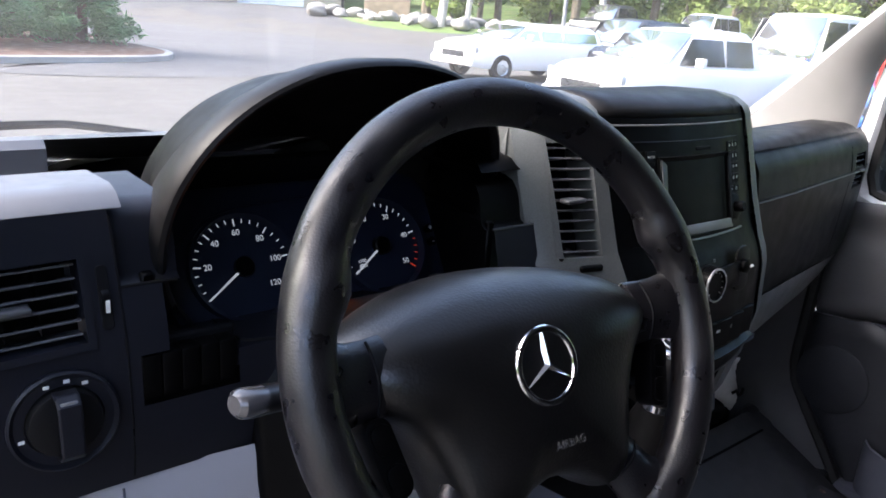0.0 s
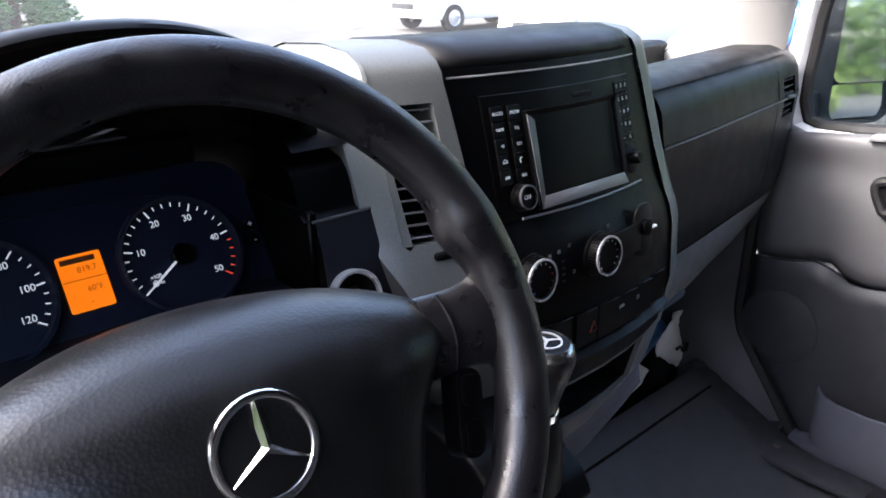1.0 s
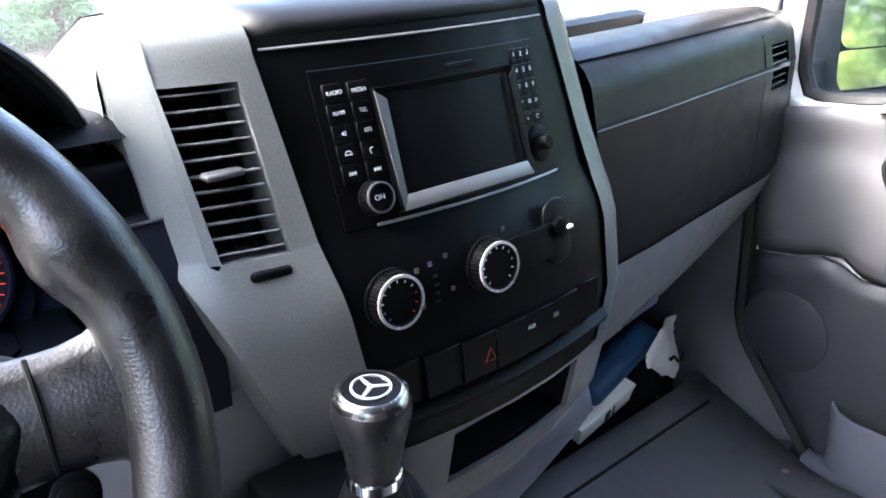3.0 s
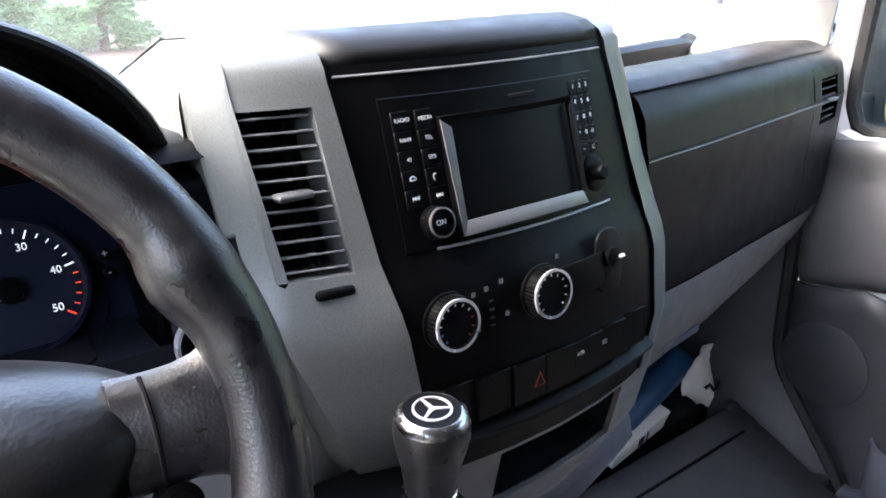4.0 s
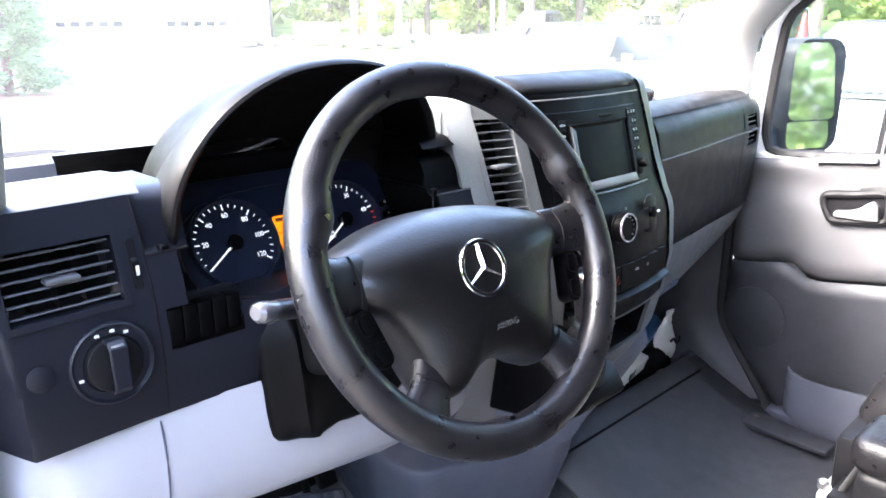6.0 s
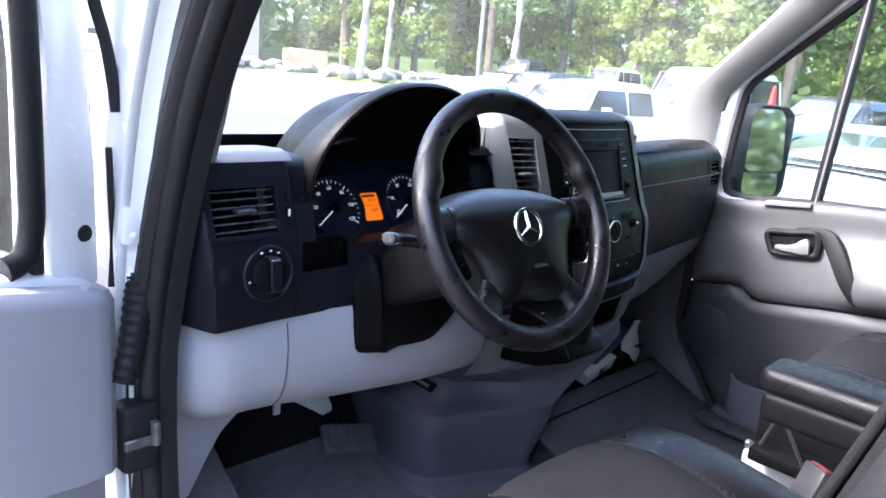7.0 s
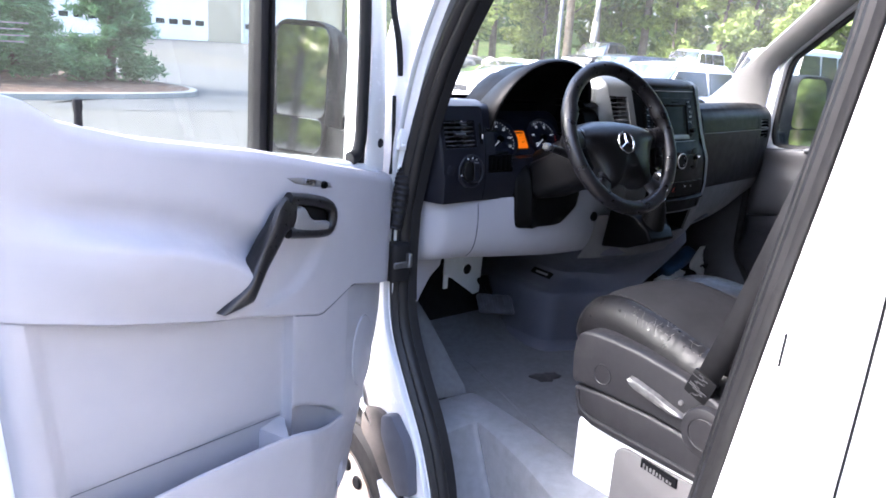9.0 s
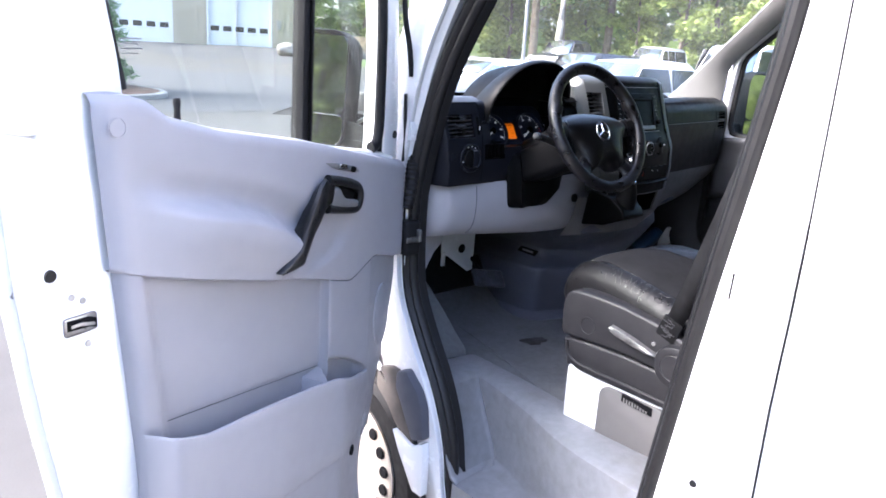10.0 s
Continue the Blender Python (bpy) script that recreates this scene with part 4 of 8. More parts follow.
# column shroud below the wheel
def shroud_row(z, y, left, right, lift=1.0):
    """One level of the surround: flange, ridge and hollow, then the same on the far side."""
    return [(left - 0.004, y + 0.09, z), (left - 0.003, y + 0.02, z), (left, y + 0.004, z), (left + 0.006, y - 0.002 * lift, z), (left + 0.022, y - 0.008 * lift, z), (left + 0.030, y - 0.016 * lift, z), (left + 0.036, y - 0.020 * lift, z), (left + 0.042, y - 0.016 * lift, z),
            (left + 0.060, y - 0.010 * lift, z), ((left + right) / 2, y - 0.006 * lift, z), (right - 0.06, y - 0.010 * lift, z), (right - 0.02, y - 0.012 * lift, z), (right - 0.006, y - 0.006 * lift, z), (right, y + 0.004, z), (right + 0.003, y + 0.09, z)]


part("column_shroud", loft([shroud_row(*q) for q in ((1.366, 0.300, -0.583, -0.335, 0.6), (1.345, 0.278, -0.584, -0.335), (1.31, 0.266, -0.584, -0.335), (1.27, 0.260, -0.583, -0.337), (1.235, 0.256, -0.583, -0.350), (1.215, 0.255, -0.582, -0.375), (1.20, 0.256, -0.578, -0.395), (1.192, 0.258, -0.572, -0.405), (1.187, 0.264, -0.562, -0.415), (1.184, 0.285, -0.55, -0.43))]), SMOOTHBLACK, dash, "black moulded column surround")

# ---- centre stack ----
BASE = [(1.10, 0.222), (1.19, 0.205), (1.268, 0.192), (1.355, 0.197), (1.405, 0.222), (1.537, 0.257), (1.565, 0.266), (1.60, 0.29)]


def stack(x, z):
    dx = abs(x - 0.035)
    return (x, lerp(z, BASE) + 0.028 * (dx / 0.19) ** 2 + 3.0 * max(0, dx - 0.235) ** 1.5, z)


def xl(z):
    return lerp(z, [(1.19, -0.095), (1.27, -0.105), (1.41, -0.122), (1.56, -0.135)])


def xr(z):
    return lerp(z, [(1.19, 0.205), (1.27, 0.212), (1.41, 0.205), (1.56, 0.184)])


ZS = [1.19, 1.21, 1.24, 1.268, 1.29, 1.32, 1.345, 1.365, 1.385, 1.405, 1.44, 1.48, 1.52, 1.55, 1.562]
part("centre_panel", loft([[stack(xl(z) + (xr(z) - xl(z)) * t, z) for t in span(0, 1, 12)] for z in ZS]), SMOOTHBLACK, dash, "matt black centre panel")
VENT_C = (-0.210, -0.150, 1.401, 1.533)


def frame_l(u, z):
    """The silver frame left of the panel; u is x at the vent's height."""
    xe = lerp(z, [(1.20, -0.155), (1.40, -0.227), (1.575, -0.236)])
    if u > -0.15:
        x = -0.15 + (xl(z) + 0.15) * (u + 0.15) / 0.02
    elif u < -0.22 or z < 1.40:
        x = -0.15 + (xe + 0.15) * (-0.15 - u) / 0.112
    else:
        x = u
    if z < 1.40:
        x = xl(z) + (xe - xl(z)) * (-0.13 - u) / 0.132
    if z >= 1.39 and -0.225 <= u <= -0.145:
        x += 0.05 * (1.535 - min(z, 1.535))
    p = stack(x, z)
    return (p[0], p[1] - 0.004, z)


# the frames roll over the top of the stack in one piece
CAPV = [1.55 + 0.01 * k for k in range(1, 9)]
ROLL = [(0, 0), (0.003, 0.011), (0.010, 0.021), (0.03, 0.032), (0.07, 0.037), (0.14, 0.033), (0.30, -0.008), (0.45, -0.07), (0.68, -0.16)]


def roll(p, v, k):
    i = (v - 1.55) / 0.01
    dy, dz = lerp(i, [(n, q[0]) for n, q in enumerate(ROLL)]), lerp(i, [(n, q[1]) for n, q in enumerate(ROLL)])
    return (p[0], p[1] + dy, p[2] + dz - k * min(1, i / 2))


def frame_l2(u, v):
    return frame_l(u, v) if v <= 1.55 else roll(frame_l(u, 1.55), v, 6 * max(0, -0.225 - u) ** 1.5)


def frame_r2(u, v):
    return frame_r(u, v) if v <= 1.55 else roll(frame_r(u, 1.55), v, 6 * max(0, u - 0.035) ** 1.5)


part("frame_left", panel([-0.262, -0.258, -0.25, -0.24, -0.225, -0.18, -0.15, -0.13], [1.20, 1.215, *ZS[2:-1], *CAPV], frame_l2, [VENT_C], (0, 0.06, 0)), SILVER, dash, "silver grey side frame")
cv = part("centre_vent", panel([VENT_C[0] + 0.0001, VENT_C[1] - 0.0001], [VENT_C[2], VENT_C[3]], lambda x, z: (frame_l(x, z)[0], frame_l(x, z)[1] + 0.045, z)), PIT, dash, "black centre air vent")
vent(VENT_C, frame_l, 11, 0.03, cv)
part("vent_wheel", rbox(-0.017, 0.017, -0.004, 0.004, -0.0045, 0.0045, 0.004, 3, Matrix.Translation((-0.163, stack(-0.163, 1.389)[1] - 0.004, 1.389)) @ Matrix.Rotation(radians(-12), 4, "Z")), SMOOTHBLACK, dash)


def frame_r(u, z):
    x = xr(z) + u
    y = sum(stack(x, z + d)[1] for d in (-0.04, -0.02, 0.0, 0.02, 0.04)) / 5
    return (x, min(y, stack(x, z)[1]) - 0.004 + 0.6 * max(0, u - 0.03), z)


VENT_R = (0.032, 0.052, 1.40, 1.53)
part("frame_right", panel([0, 0.008, 0.02, 0.032, 0.045, 0.058, 0.066], [*ZS[:-1], *CAPV], frame_r2, [VENT_R], (0.03, 0.05, 0)), SILVER, dash, "silver grey side frame")
rvv = part("centre_vent", panel([0.033, 0.051], [1.401, 1.529], lambda u, z: Vector(frame_r(u, z)) + Vector((0.02, 0.035, 0))), PIT, dash, "narrow black air vent")
vent(VENT_R, frame_r, 11, 0.03, rvv, tab=False)
part("side_wall_left", loft([[Vector(frame_l(-0.262, z)), Vector(frame_l(-0.262, z)) + Vector((-0.003, 0.03, 0)), Vector(frame_l(-0.262, z)) + Vector((0.0, 0.2, 0))] for z in (1.20, *ZS[1:-1])]), SILVER, dash)
for f2, u in ((frame_l2, -0.262), (frame_r2, 0.066)):
    part("frame_flank", loft([[Vector(f2(u, v)), Vector(f2(u, v)) + Vector((-0.002 if u < 0 else 0.002, 0, -0.012)), Vector((f2(u, v)[0] + (-0.002 if u < 0 else 0.004), f2(u, v)[1], f2(u, v)[2] - 0.14))] for v in (1.55, *CAPV[:6])]), SILVER, dash)
part("side_wall_right", loft([[Vector(frame_r(0.066, z)), Vector((xr(z) + 0.072, frame_r(0.066, z)[1] + 0.03, z)), Vector((xr(z) + 0.073, 0.45, z))] for z in ZS[:-1]]), SILVER, dash)
# cap over the stack
CAPP = [(0.0, 0.0), (0.004, 0.010), (0.016, 0.019), (0.05, 0.026), (0.14, 0.022), (0.30, -0.02), (0.45, -0.08), (0.68, -0.17)]


def cap(xs, z0, mat, label, grow=0.0):
    rows = []
    for x in xs:
        y0 = stack(x, 1.565)[1]
        e = max(0, abs(x - 0.02) - 0.19)
        rows.append([(x, y0 + dy - grow, z0 + dz + grow - 5 * e ** 2) for dy, dz in CAPP])
    part("stack_cap", loft(rows), mat, dash, label, solid=0.006)


cap(span(-0.134, 0.183, 10), 1.562, BLACK, "black grained top cap")

part("panel_top_line", sweep([Vector(stack(x, 1.5535)) + Vector((0, -0.0008, 0)) for x in span(-0.128, 0.178, 14)], 0.0012, 6), SATIN, dash, "thin pale edge of the centre panel")

# head unit
HU = Matrix.Translation((0.028, 0.2395, 1.4700)) @ Matrix.Rotation(radians(90 - 14.5), 4, "X")  # x right, y up its face, z out
def curve(x):
    return 0.028 * ((x - 0.035) / 0.19) ** 2


def bend(m):
    """The radio's face follows the curve of the panel."""
    return Matrix.Translation((0, curve(m.translation.x), 0)) @ m


def bent(bm):
    for v in bm.verts:
        v.co.y += curve(v.co.x)
    return bm


unit = thing("car_radio", (0.022, 0.24, 1.405), "black navigation radio with blank screen and lettered keys", "car radio")
W, Hh = 0.248, 0.132
part("face_plate", bent(loft([[HU @ Vector((x, y, z)) for y, z in ((-Hh / 2, -0.01), (-Hh / 2, 0.0010), (-Hh / 2 + 0.001, 0.0018), (Hh / 2 - 0.001, 0.0018), (Hh / 2, 0.0010), (Hh / 2, -0.01))] for x in span(-W / 2, W / 2, 14)], close_v=True, caps=True)), SMOOTHBLACK, unit)
SW, SH = 0.138, 0.088
SC = HU @ Matrix.Translation((0.004, -0.004, 0.0022))
bez = [(SW / 2 + 0.010, SH / 2 + 0.006, -0.001), (SW / 2 + 0.009, SH / 2 + 0.005, 0.003), (SW / 2, SH / 2 - 0.004, -0.003)]
rows = [[*[(-w + 2 * w * k / 8, -h - (0.006 if i < 2 else 0), z) for k in range(9)], *[(w - 2 * w * k / 8, h, z) for k in range(9)]] for i, (w, h, z) in enumerate(bez)]
part("screen_bezel", bent(loft(rows, close_v=True, m=SC)), SMOOTHBLACK, unit)
part("screen", bent(loft([[SC @ Vector((x, y, z)) for y, z in ((-SH / 2 + 0.003, -0.006), (-SH / 2 + 0.003, -0.0024), (SH / 2 - 0.003, -0.0024), (SH / 2 - 0.003, -0.006))] for x in span(-SW / 2 - 0.001, SW / 2 + 0.001, 10)], close_v=True, caps=True)), SCREEN, unit, "switched-off glossy black screen")
part("lower_bezel", prism([(-SW / 2 - 0.008, -SH / 2 - 0.010), (SW / 2 + 0.008, -SH / 2 - 0.010), (SW / 2 + 0.002, -SH / 2 + 0.003), (-SW / 2 - 0.002, -SH / 2 + 0.003)], "z", 0.0015, 0.0034, 0.0006, m=bend(SC)), LOWBEZEL, unit, "satin lower screen edge")
part("side_bezel", prism([(-SW / 2 - 0.008, -SH / 2 - 0.010), (-SW / 2 - 0.002, -SH / 2 + 0.003), (-SW / 2 - 0.001, SH / 2 - 0.004), (-SW / 2 - 0.012, SH / 2 + 0.004)], "z", 0.0015, 0.0032, 0.0006, m=bend(SC)), CAPGREY, unit, "grey side of the screen frame")
part("side_bezel", prism([(SW / 2 + 0.008, -SH / 2 - 0.010), (SW / 2 + 0.002, -SH / 2 + 0.003), (SW / 2 + 0.001, SH / 2 - 0.004), (SW / 2 + 0.009, SH / 2 + 0.004)], "z", 0.0015, 0.0030, 0.0006, m=bend(SC)), BLACK, unit)
part("trim_line", bent(sweep([HU @ Vector((x, -Hh / 2 + 0.0005, 0.0022)) for x in span(-W / 2 + 0.028, W / 2, 14)], 0.0014, 6)), SATIN, unit, "thin satin silver line")
keys = [("RADIO", "MEDIA"), ("NAVI", "TEL"), ("<|", "SYS"), ("^", "("), ("|<<", ">>|")]


def symbol(s, m, k):
    """Small printed signs: bars, arcs and arrow heads."""
    arc = lambda r, a0, a1: sweep([(r * math.cos(radians(a)), r * math.sin(radians(a)) - 0.0008, 0.0014) for a in span(a0, a1, 8)], 0.00045, 5, m=m)
    tri = lambda x, w: prism([(x, -0.0018), (x, 0.0018), (x + w, 0)], "z", 0.0012, 0.0015, 0, m=m)
    bar = lambda x: rbox(x - 0.0003, x + 0.0003, -0.0018, 0.0018, 0.0012, 0.0015, 0, 1, m)
    bm = {"<|": lambda: join(tri(0.0005, -0.003), bar(0.0018)), "^": lambda: join(arc(0.003, 10, 170), rbox(-0.0034, 0.0034, -0.0014, -0.0006, 0.0012, 0.0015, 0, 1, m)), "(": lambda: arc(0.0028, 80, 230),
          "|<<": lambda: join(bar(-0.0034), tri(0.0, -0.003), tri(0.003, -0.003)), ">>|": lambda: join(bar(0.0034), tri(0.0, 0.003), tri(-0.003, 0.003))}[s]()
    part("symbol", bm, MARK, k)


for r, row in enumerate(keys):
    for c, s in enumerate(row):
        km = bend(HU @ Matrix.Translation((-W / 2 + 0.017 + c * 0.0215, Hh / 2 - 0.020 - r * 0.0165, 0.0018)))
        k = part("key", rbox(-0.0099, 0.0099, -0.0076, 0.0076, -0.001, 0.0012, 0.0005, 1, km), SMOOTHBLACK, unit)
        if s.isalpha():
            text("lettering", s, 0.0049, km @ Matrix.Translation((0, 0, 0.0013)), MARK, k)
        else:
            symbol(s, km, k)
for r in range(4):
    for c in range(3):
        km = bend(HU @ Matrix.Translation((W / 2 - 0.034 + c * 0.0105, Hh / 2 - 0.014 - r * 0.0152, 0.0018)))
        k = part("number_key", rbox(-0.0048, 0.0048, -0.0068, 0.0068, -0.001, 0.0018, 0.0008, 1, km), SMOOTHBLACK, unit)
        text("lettering", "123456789*0#"[r * 3 + c], 0.0062, km @ Matrix.Translation((0, 0.0012, 0.0020)), MARK, k)
for c, s in ((0, "<"), (1, "C")):
    km = bend(HU @ Matrix.Translation((W / 2 - 0.031 + c * 0.0155, Hh / 2 - 0.0745, 0.0018)))
    k = part("key", rbox(-0.0072, 0.0072, -0.005, 0.005, -0.001, 0.0018, 0.0008, 1, km), SMOOTHBLACK, unit)
    text("lettering", s, 0.0058, km @ Matrix.Translation((0, 0, 0.002)), MARK, k)


def ribbed_knob(r, h, m, parent, mat, name="knob", ring=None):
    k = part(name, lathe([(r * 1.10, 0.0), (r * 1.10, 0.003), (r, 0.004), (r * 0.97, h), (r * 0.86, h + 0.001), (r * 0.82, h - 0.002), (0.0, h - 0.002)], 36, m), mat, parent)
    ribs = bmesh.new()
    for i in range(40):
        ribs = join(ribs, rbox(r * 0.96, r * 1.03, -0.0008, 0.0008, 0.004, h - 0.001, 0, 1, m @ Matrix.Rotation(2 * math.pi * i / 40, 4, "Z")))
    part("ribs", ribs, mat, k)
    if ring:
        part("ring", lathe([(r * 0.98, h - 0.001), (r * 0.98, h + 0.0012), (r * 0.88, h + 0.0016), (r * 0.86, h - 0.001)], 40, m), ring, k, "chrome ring")
    return k


km = bend(HU @ Matrix.Translation((-W / 2 + 0.030, -Hh / 2 + 0.023, 0.0015)))
k = ribbed_knob(0.0135, 0.012, km, unit, SMOOTHBLACK, "volume_knob", CAPGREY)
text("lettering", "ON", 0.0065, km @ Matrix.Translation((0, 0, 0.0105)), MARK, k)
km = bend(HU @ Matrix.Translation((W / 2 - 0.021, -Hh / 2 + 0.032, 0.0015)))
k = part("control_knob", lathe([(0.0185, 0.0), (0.0185, 0.002), (0.016, 0.003), (0.0075, 0.003), (0.0075, 0.014), (0.006, 0.016), (0.0, 0.016)], 32, km @ Matrix.Diagonal((0.85, 1, 1, 1))), SMOOTHBLACK, unit)
part("disc_slot", rbox(-0.017, 0.017, -0.0025, 0.0025, 0.001, 0.0030, 0.001, 1, HU @ Matrix.Translation((0.02, Hh / 2 - 0.012, 0))), PIT, unit)

# climate controls
def on_stack(x, z, tilt=80):
    return pose(x, stack(x, z)[1] - 0.001, z, tilt, 0, 0)


hvac = thing("climate_controls", (-0.03, 0.18, 1.33), "black heater panel with two chrome-ringed rotary knobs", "heater controls")
part("plate", prism([(-0.028, -0.024), (0.062, -0.017), (0.062, 0.017), (-0.030, 0.012)], "z", -0.003, 0.0008, 0.0006, m=on_stack(0.045, 1.354, 84)), SMOOTHBLACK, hvac)
for x, z, marks in ((-0.078, 1.3505, True), (0.023, 1.3535, False)):
    m = on_stack(x, z, 84)
    k = ribbed_knob(0.0235, 0.016, m, hvac, SMOOTHBLACK, "rotary_knob", RINGSILVER)
    for i in range(11):
        a = radians(225 - i * 27)
        col = BLUEMARK if marks and i < 2 else REDMARK if marks and i > 7 else MARK
        part("mark", rbox(0.0160, 0.0182, -0.0005, 0.0005, 0.014, 0.0146, 0, 1, m @ Matrix.Rotation(a, 4, "Z")), col, k)
    part("pointer", rbox(-0.0226, -0.0205, -0.001, 0.001, 0.0165, 0.0180, 0, 1, m @ Matrix.Rotation(radians(70), 4, "Z")), MARK, k)
for i, (x, z) in enumerate(((-0.049, 1.366), (-0.035, 1.368), (-0.018, 1.371), (-0.049, 1.335), (-0.018, 1.343), (0.052, 1.377))):
    part("symbol", join(*[rbox(-0.0022, 0.0022, yy - 0.0003, yy + 0.0003, 0.0012, 0.0016, 0, 1, on_stack(x, z, 84)) for yy in (-0.0016, 0.0, 0.0016)]), SATIN, hvac)
for i in range(4):
    part("indicator", rbox(-0.0025, 0.0025, -0.001, 0.001, 0.0012, 0.0018, 0, 1, on_stack(-0.034, 1.358 - i * 0.0075, 84)), DARK, hvac)
m = on_stack(0.118, 1.358, 84)
k = part("slider", prism(rounded(0.036, 0.066, 0.016), "z", 0.0, 0.004, 0.002, m=m), BLACK, hvac)
part("slider_grip", lathe([(0.010, 0.004), (0.010, 0.011), (0.004, 0.013), (0, 0.013)], 20, m @ Matrix.Translation((0, 0.004, 0))), SMOOTHBLACK, k)
part("slider_tab", rbox(0.003, 0.012, -0.002, 0.002, 0.010, 0.015, 0.0015, 1, m @ Matrix.Translation((0, 0.004, 0))), MARK, k)

# switch row with the hazard button
for i, x in enumerate((-0.075, -0.035, 0.005, 0.045, 0.085, 0.125, 0.165)):
    p = stack(x, 1.268)
    b = part("switch", rbox(-0.0196, 0.0196, -0.0022, 0.008, -0.021, 0.021, 0.0008, 1, Matrix.Translation(p)), SMOOTHBLACK, dash)
    if i == 2:
        tri = prism([(-0.007, -0.006), (0.007, -0.006), (0.0, 0.008)], "y", -0.0030, -0.0022, 0, m=Matrix.Translation(p) @ Matrix.Translation((0.012, 0, -0.002)))
        part("hazard_sign", tri, REDMARK, b, "red hazard triangle")
        part("hazard_sign", prism([(-0.0052, -0.0050), (0.0052, -0.0050), (0.0, 0.0058)], "y", -0.0036, -0.0031, 0, m=Matrix.Translation(p) @ Matrix.Translation((0.012, 0, -0.002))), SMOOTHBLACK, b)
    if i == 4:
        text("lettering", "ASR", 0.006, pose(p[0] - 0.012, p[1] - 0.0026, p[2] + 0.006, 90, 0, 0), MARK, b)
    if i == 5:
        part("symbol", rbox(-0.006, 0.004, -0.0030, -0.0022, 0.002, 0.007, 0, 1, Matrix.Translation(p) @ Matrix.Translation((-0.014, 0, 0))), SATIN, b)
part("switch_lip", loft([[Vector(stack(x, 1.24)) + Vector((0, dy, dz)) for dy, dz in ((-0.002, 0.0), (-0.012, -0.006), (-0.010, -0.012), (0.004, -0.014))] for x in span(-0.10, 0.208, 10)]), SMOOTHBLACK, dash)

# storage slot and pedestal below
SLOT = (-0.018, 0.170, 1.120, 1.190)


def lower(x, z):
    dx = abs(x - 0.035)
    return (x, lerp(z, [(1.05, 0.262), (1.12, 0.222), (1.205, 0.200)]) + 0.028 * (dx / 0.19) ** 2 + 22 * max(0, x - 0.24) ** 1.5, z)


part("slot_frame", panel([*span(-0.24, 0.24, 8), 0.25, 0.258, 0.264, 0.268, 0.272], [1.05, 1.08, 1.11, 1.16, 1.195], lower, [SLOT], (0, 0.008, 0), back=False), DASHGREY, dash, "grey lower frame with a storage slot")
part("slot_lining", panel([SLOT[0] - 0.004, SLOT[1] + 0.004], [SLOT[2] - 0.004, SLOT[3] + 0.004], lambda x, z: (x, lower(x, z)[1] + 0.007, z), [(SLOT[0] + 0.002, SLOT[1] - 0.002, SLOT[2] + 0.002, SLOT[3] - 0.002)], (0, 0.095, 0)), PIT, dash, "dark storage slot")
# height, left side, front at the left corner, right side, front at the right corner
PED = [(1.20, -0.14, 0.32, 0.20, 0.36), (1.14, -0.17, 0.285, 0.25, 0.30), (1.09, -0.19, 0.268, 0.272, 0.268), (1.06, -0.187, 0.272, 0.276, 0.265), (1.03, -0.165, 0.315, 0.255, 0.275), (1.00, -0.138, 0.37, 0.225, 0.285), (0.97, -0.115, 0.42, 0.19, 0.295), (0.945, -0.112, 0.455, 0.16, 0.305), (0.925, -0.125, 0.462, 0.14, 0.312), (0.908, -0.150, 0.455, 0.13, 0.317), (0.897, -0.180, 0.440, 0.123, 0.321), (0.893, -0.196, 0.431, 0.121, 0.323), (0.889, -0.201, 0.4285, 0.12, 0.324), (0.884, -0.203, 0.428, 0.12, 0.325), (0.86, -0.201, 0.430, 0.12, 0.33), (0.80, -0.190, 0.441, 0.118, 0.35), (0.735, -0.178, 0.457, 0.114, 0.372), (0.715, -0.176, 0.461, 0.113, 0.376), (0.706, -0.182, 0.452, 0.118, 0.368), (0.70, -0.196, 0.440, 0.13, 0.356), (0.685, -0.205, 0.432, 0.138, 0.348)]
rows = []
for z, a, yl, b, yr in PED:
    front = [(a + 0.06 + (b - a - 0.10) * t, yl - 0.006 + (yr - yl + 0.006) * t, z) for t in span(0, 1, 9)]
    rows.append([(a, 1.0, z), (a, yl + 0.09, z), (a, yl + 0.065, z), (a + 0.003, yl + 0.045, z), (a + 0.010, yl + 0.026, z), (a + 0.022, yl + 0.010, z), (a + 0.040, yl, z), *front, (b - 0.018, yr + 0.004, z), (b - 0.006, yr + 0.018, z), (b, yr + 0.05, z), (b, 1.0, z)])
part("pedestal", loft(rows), MIDGREY, dash, "slate grey centre pedestal with a ledge")
LBM = pose(-0.134, 0.545, 0.927, 0, -42, -4)
part("warning_label", rbox(-0.012, 0.012, -0.046, 0.046, 0.0, 0.005, 0.001, 1, LBM), SMOOTHBLACK, dash)
part("label_print", rbox(-0.006, 0.002, -0.030, 0.026, 0.0049, 0.0055, 0, 1, LBM), SATIN, dash)

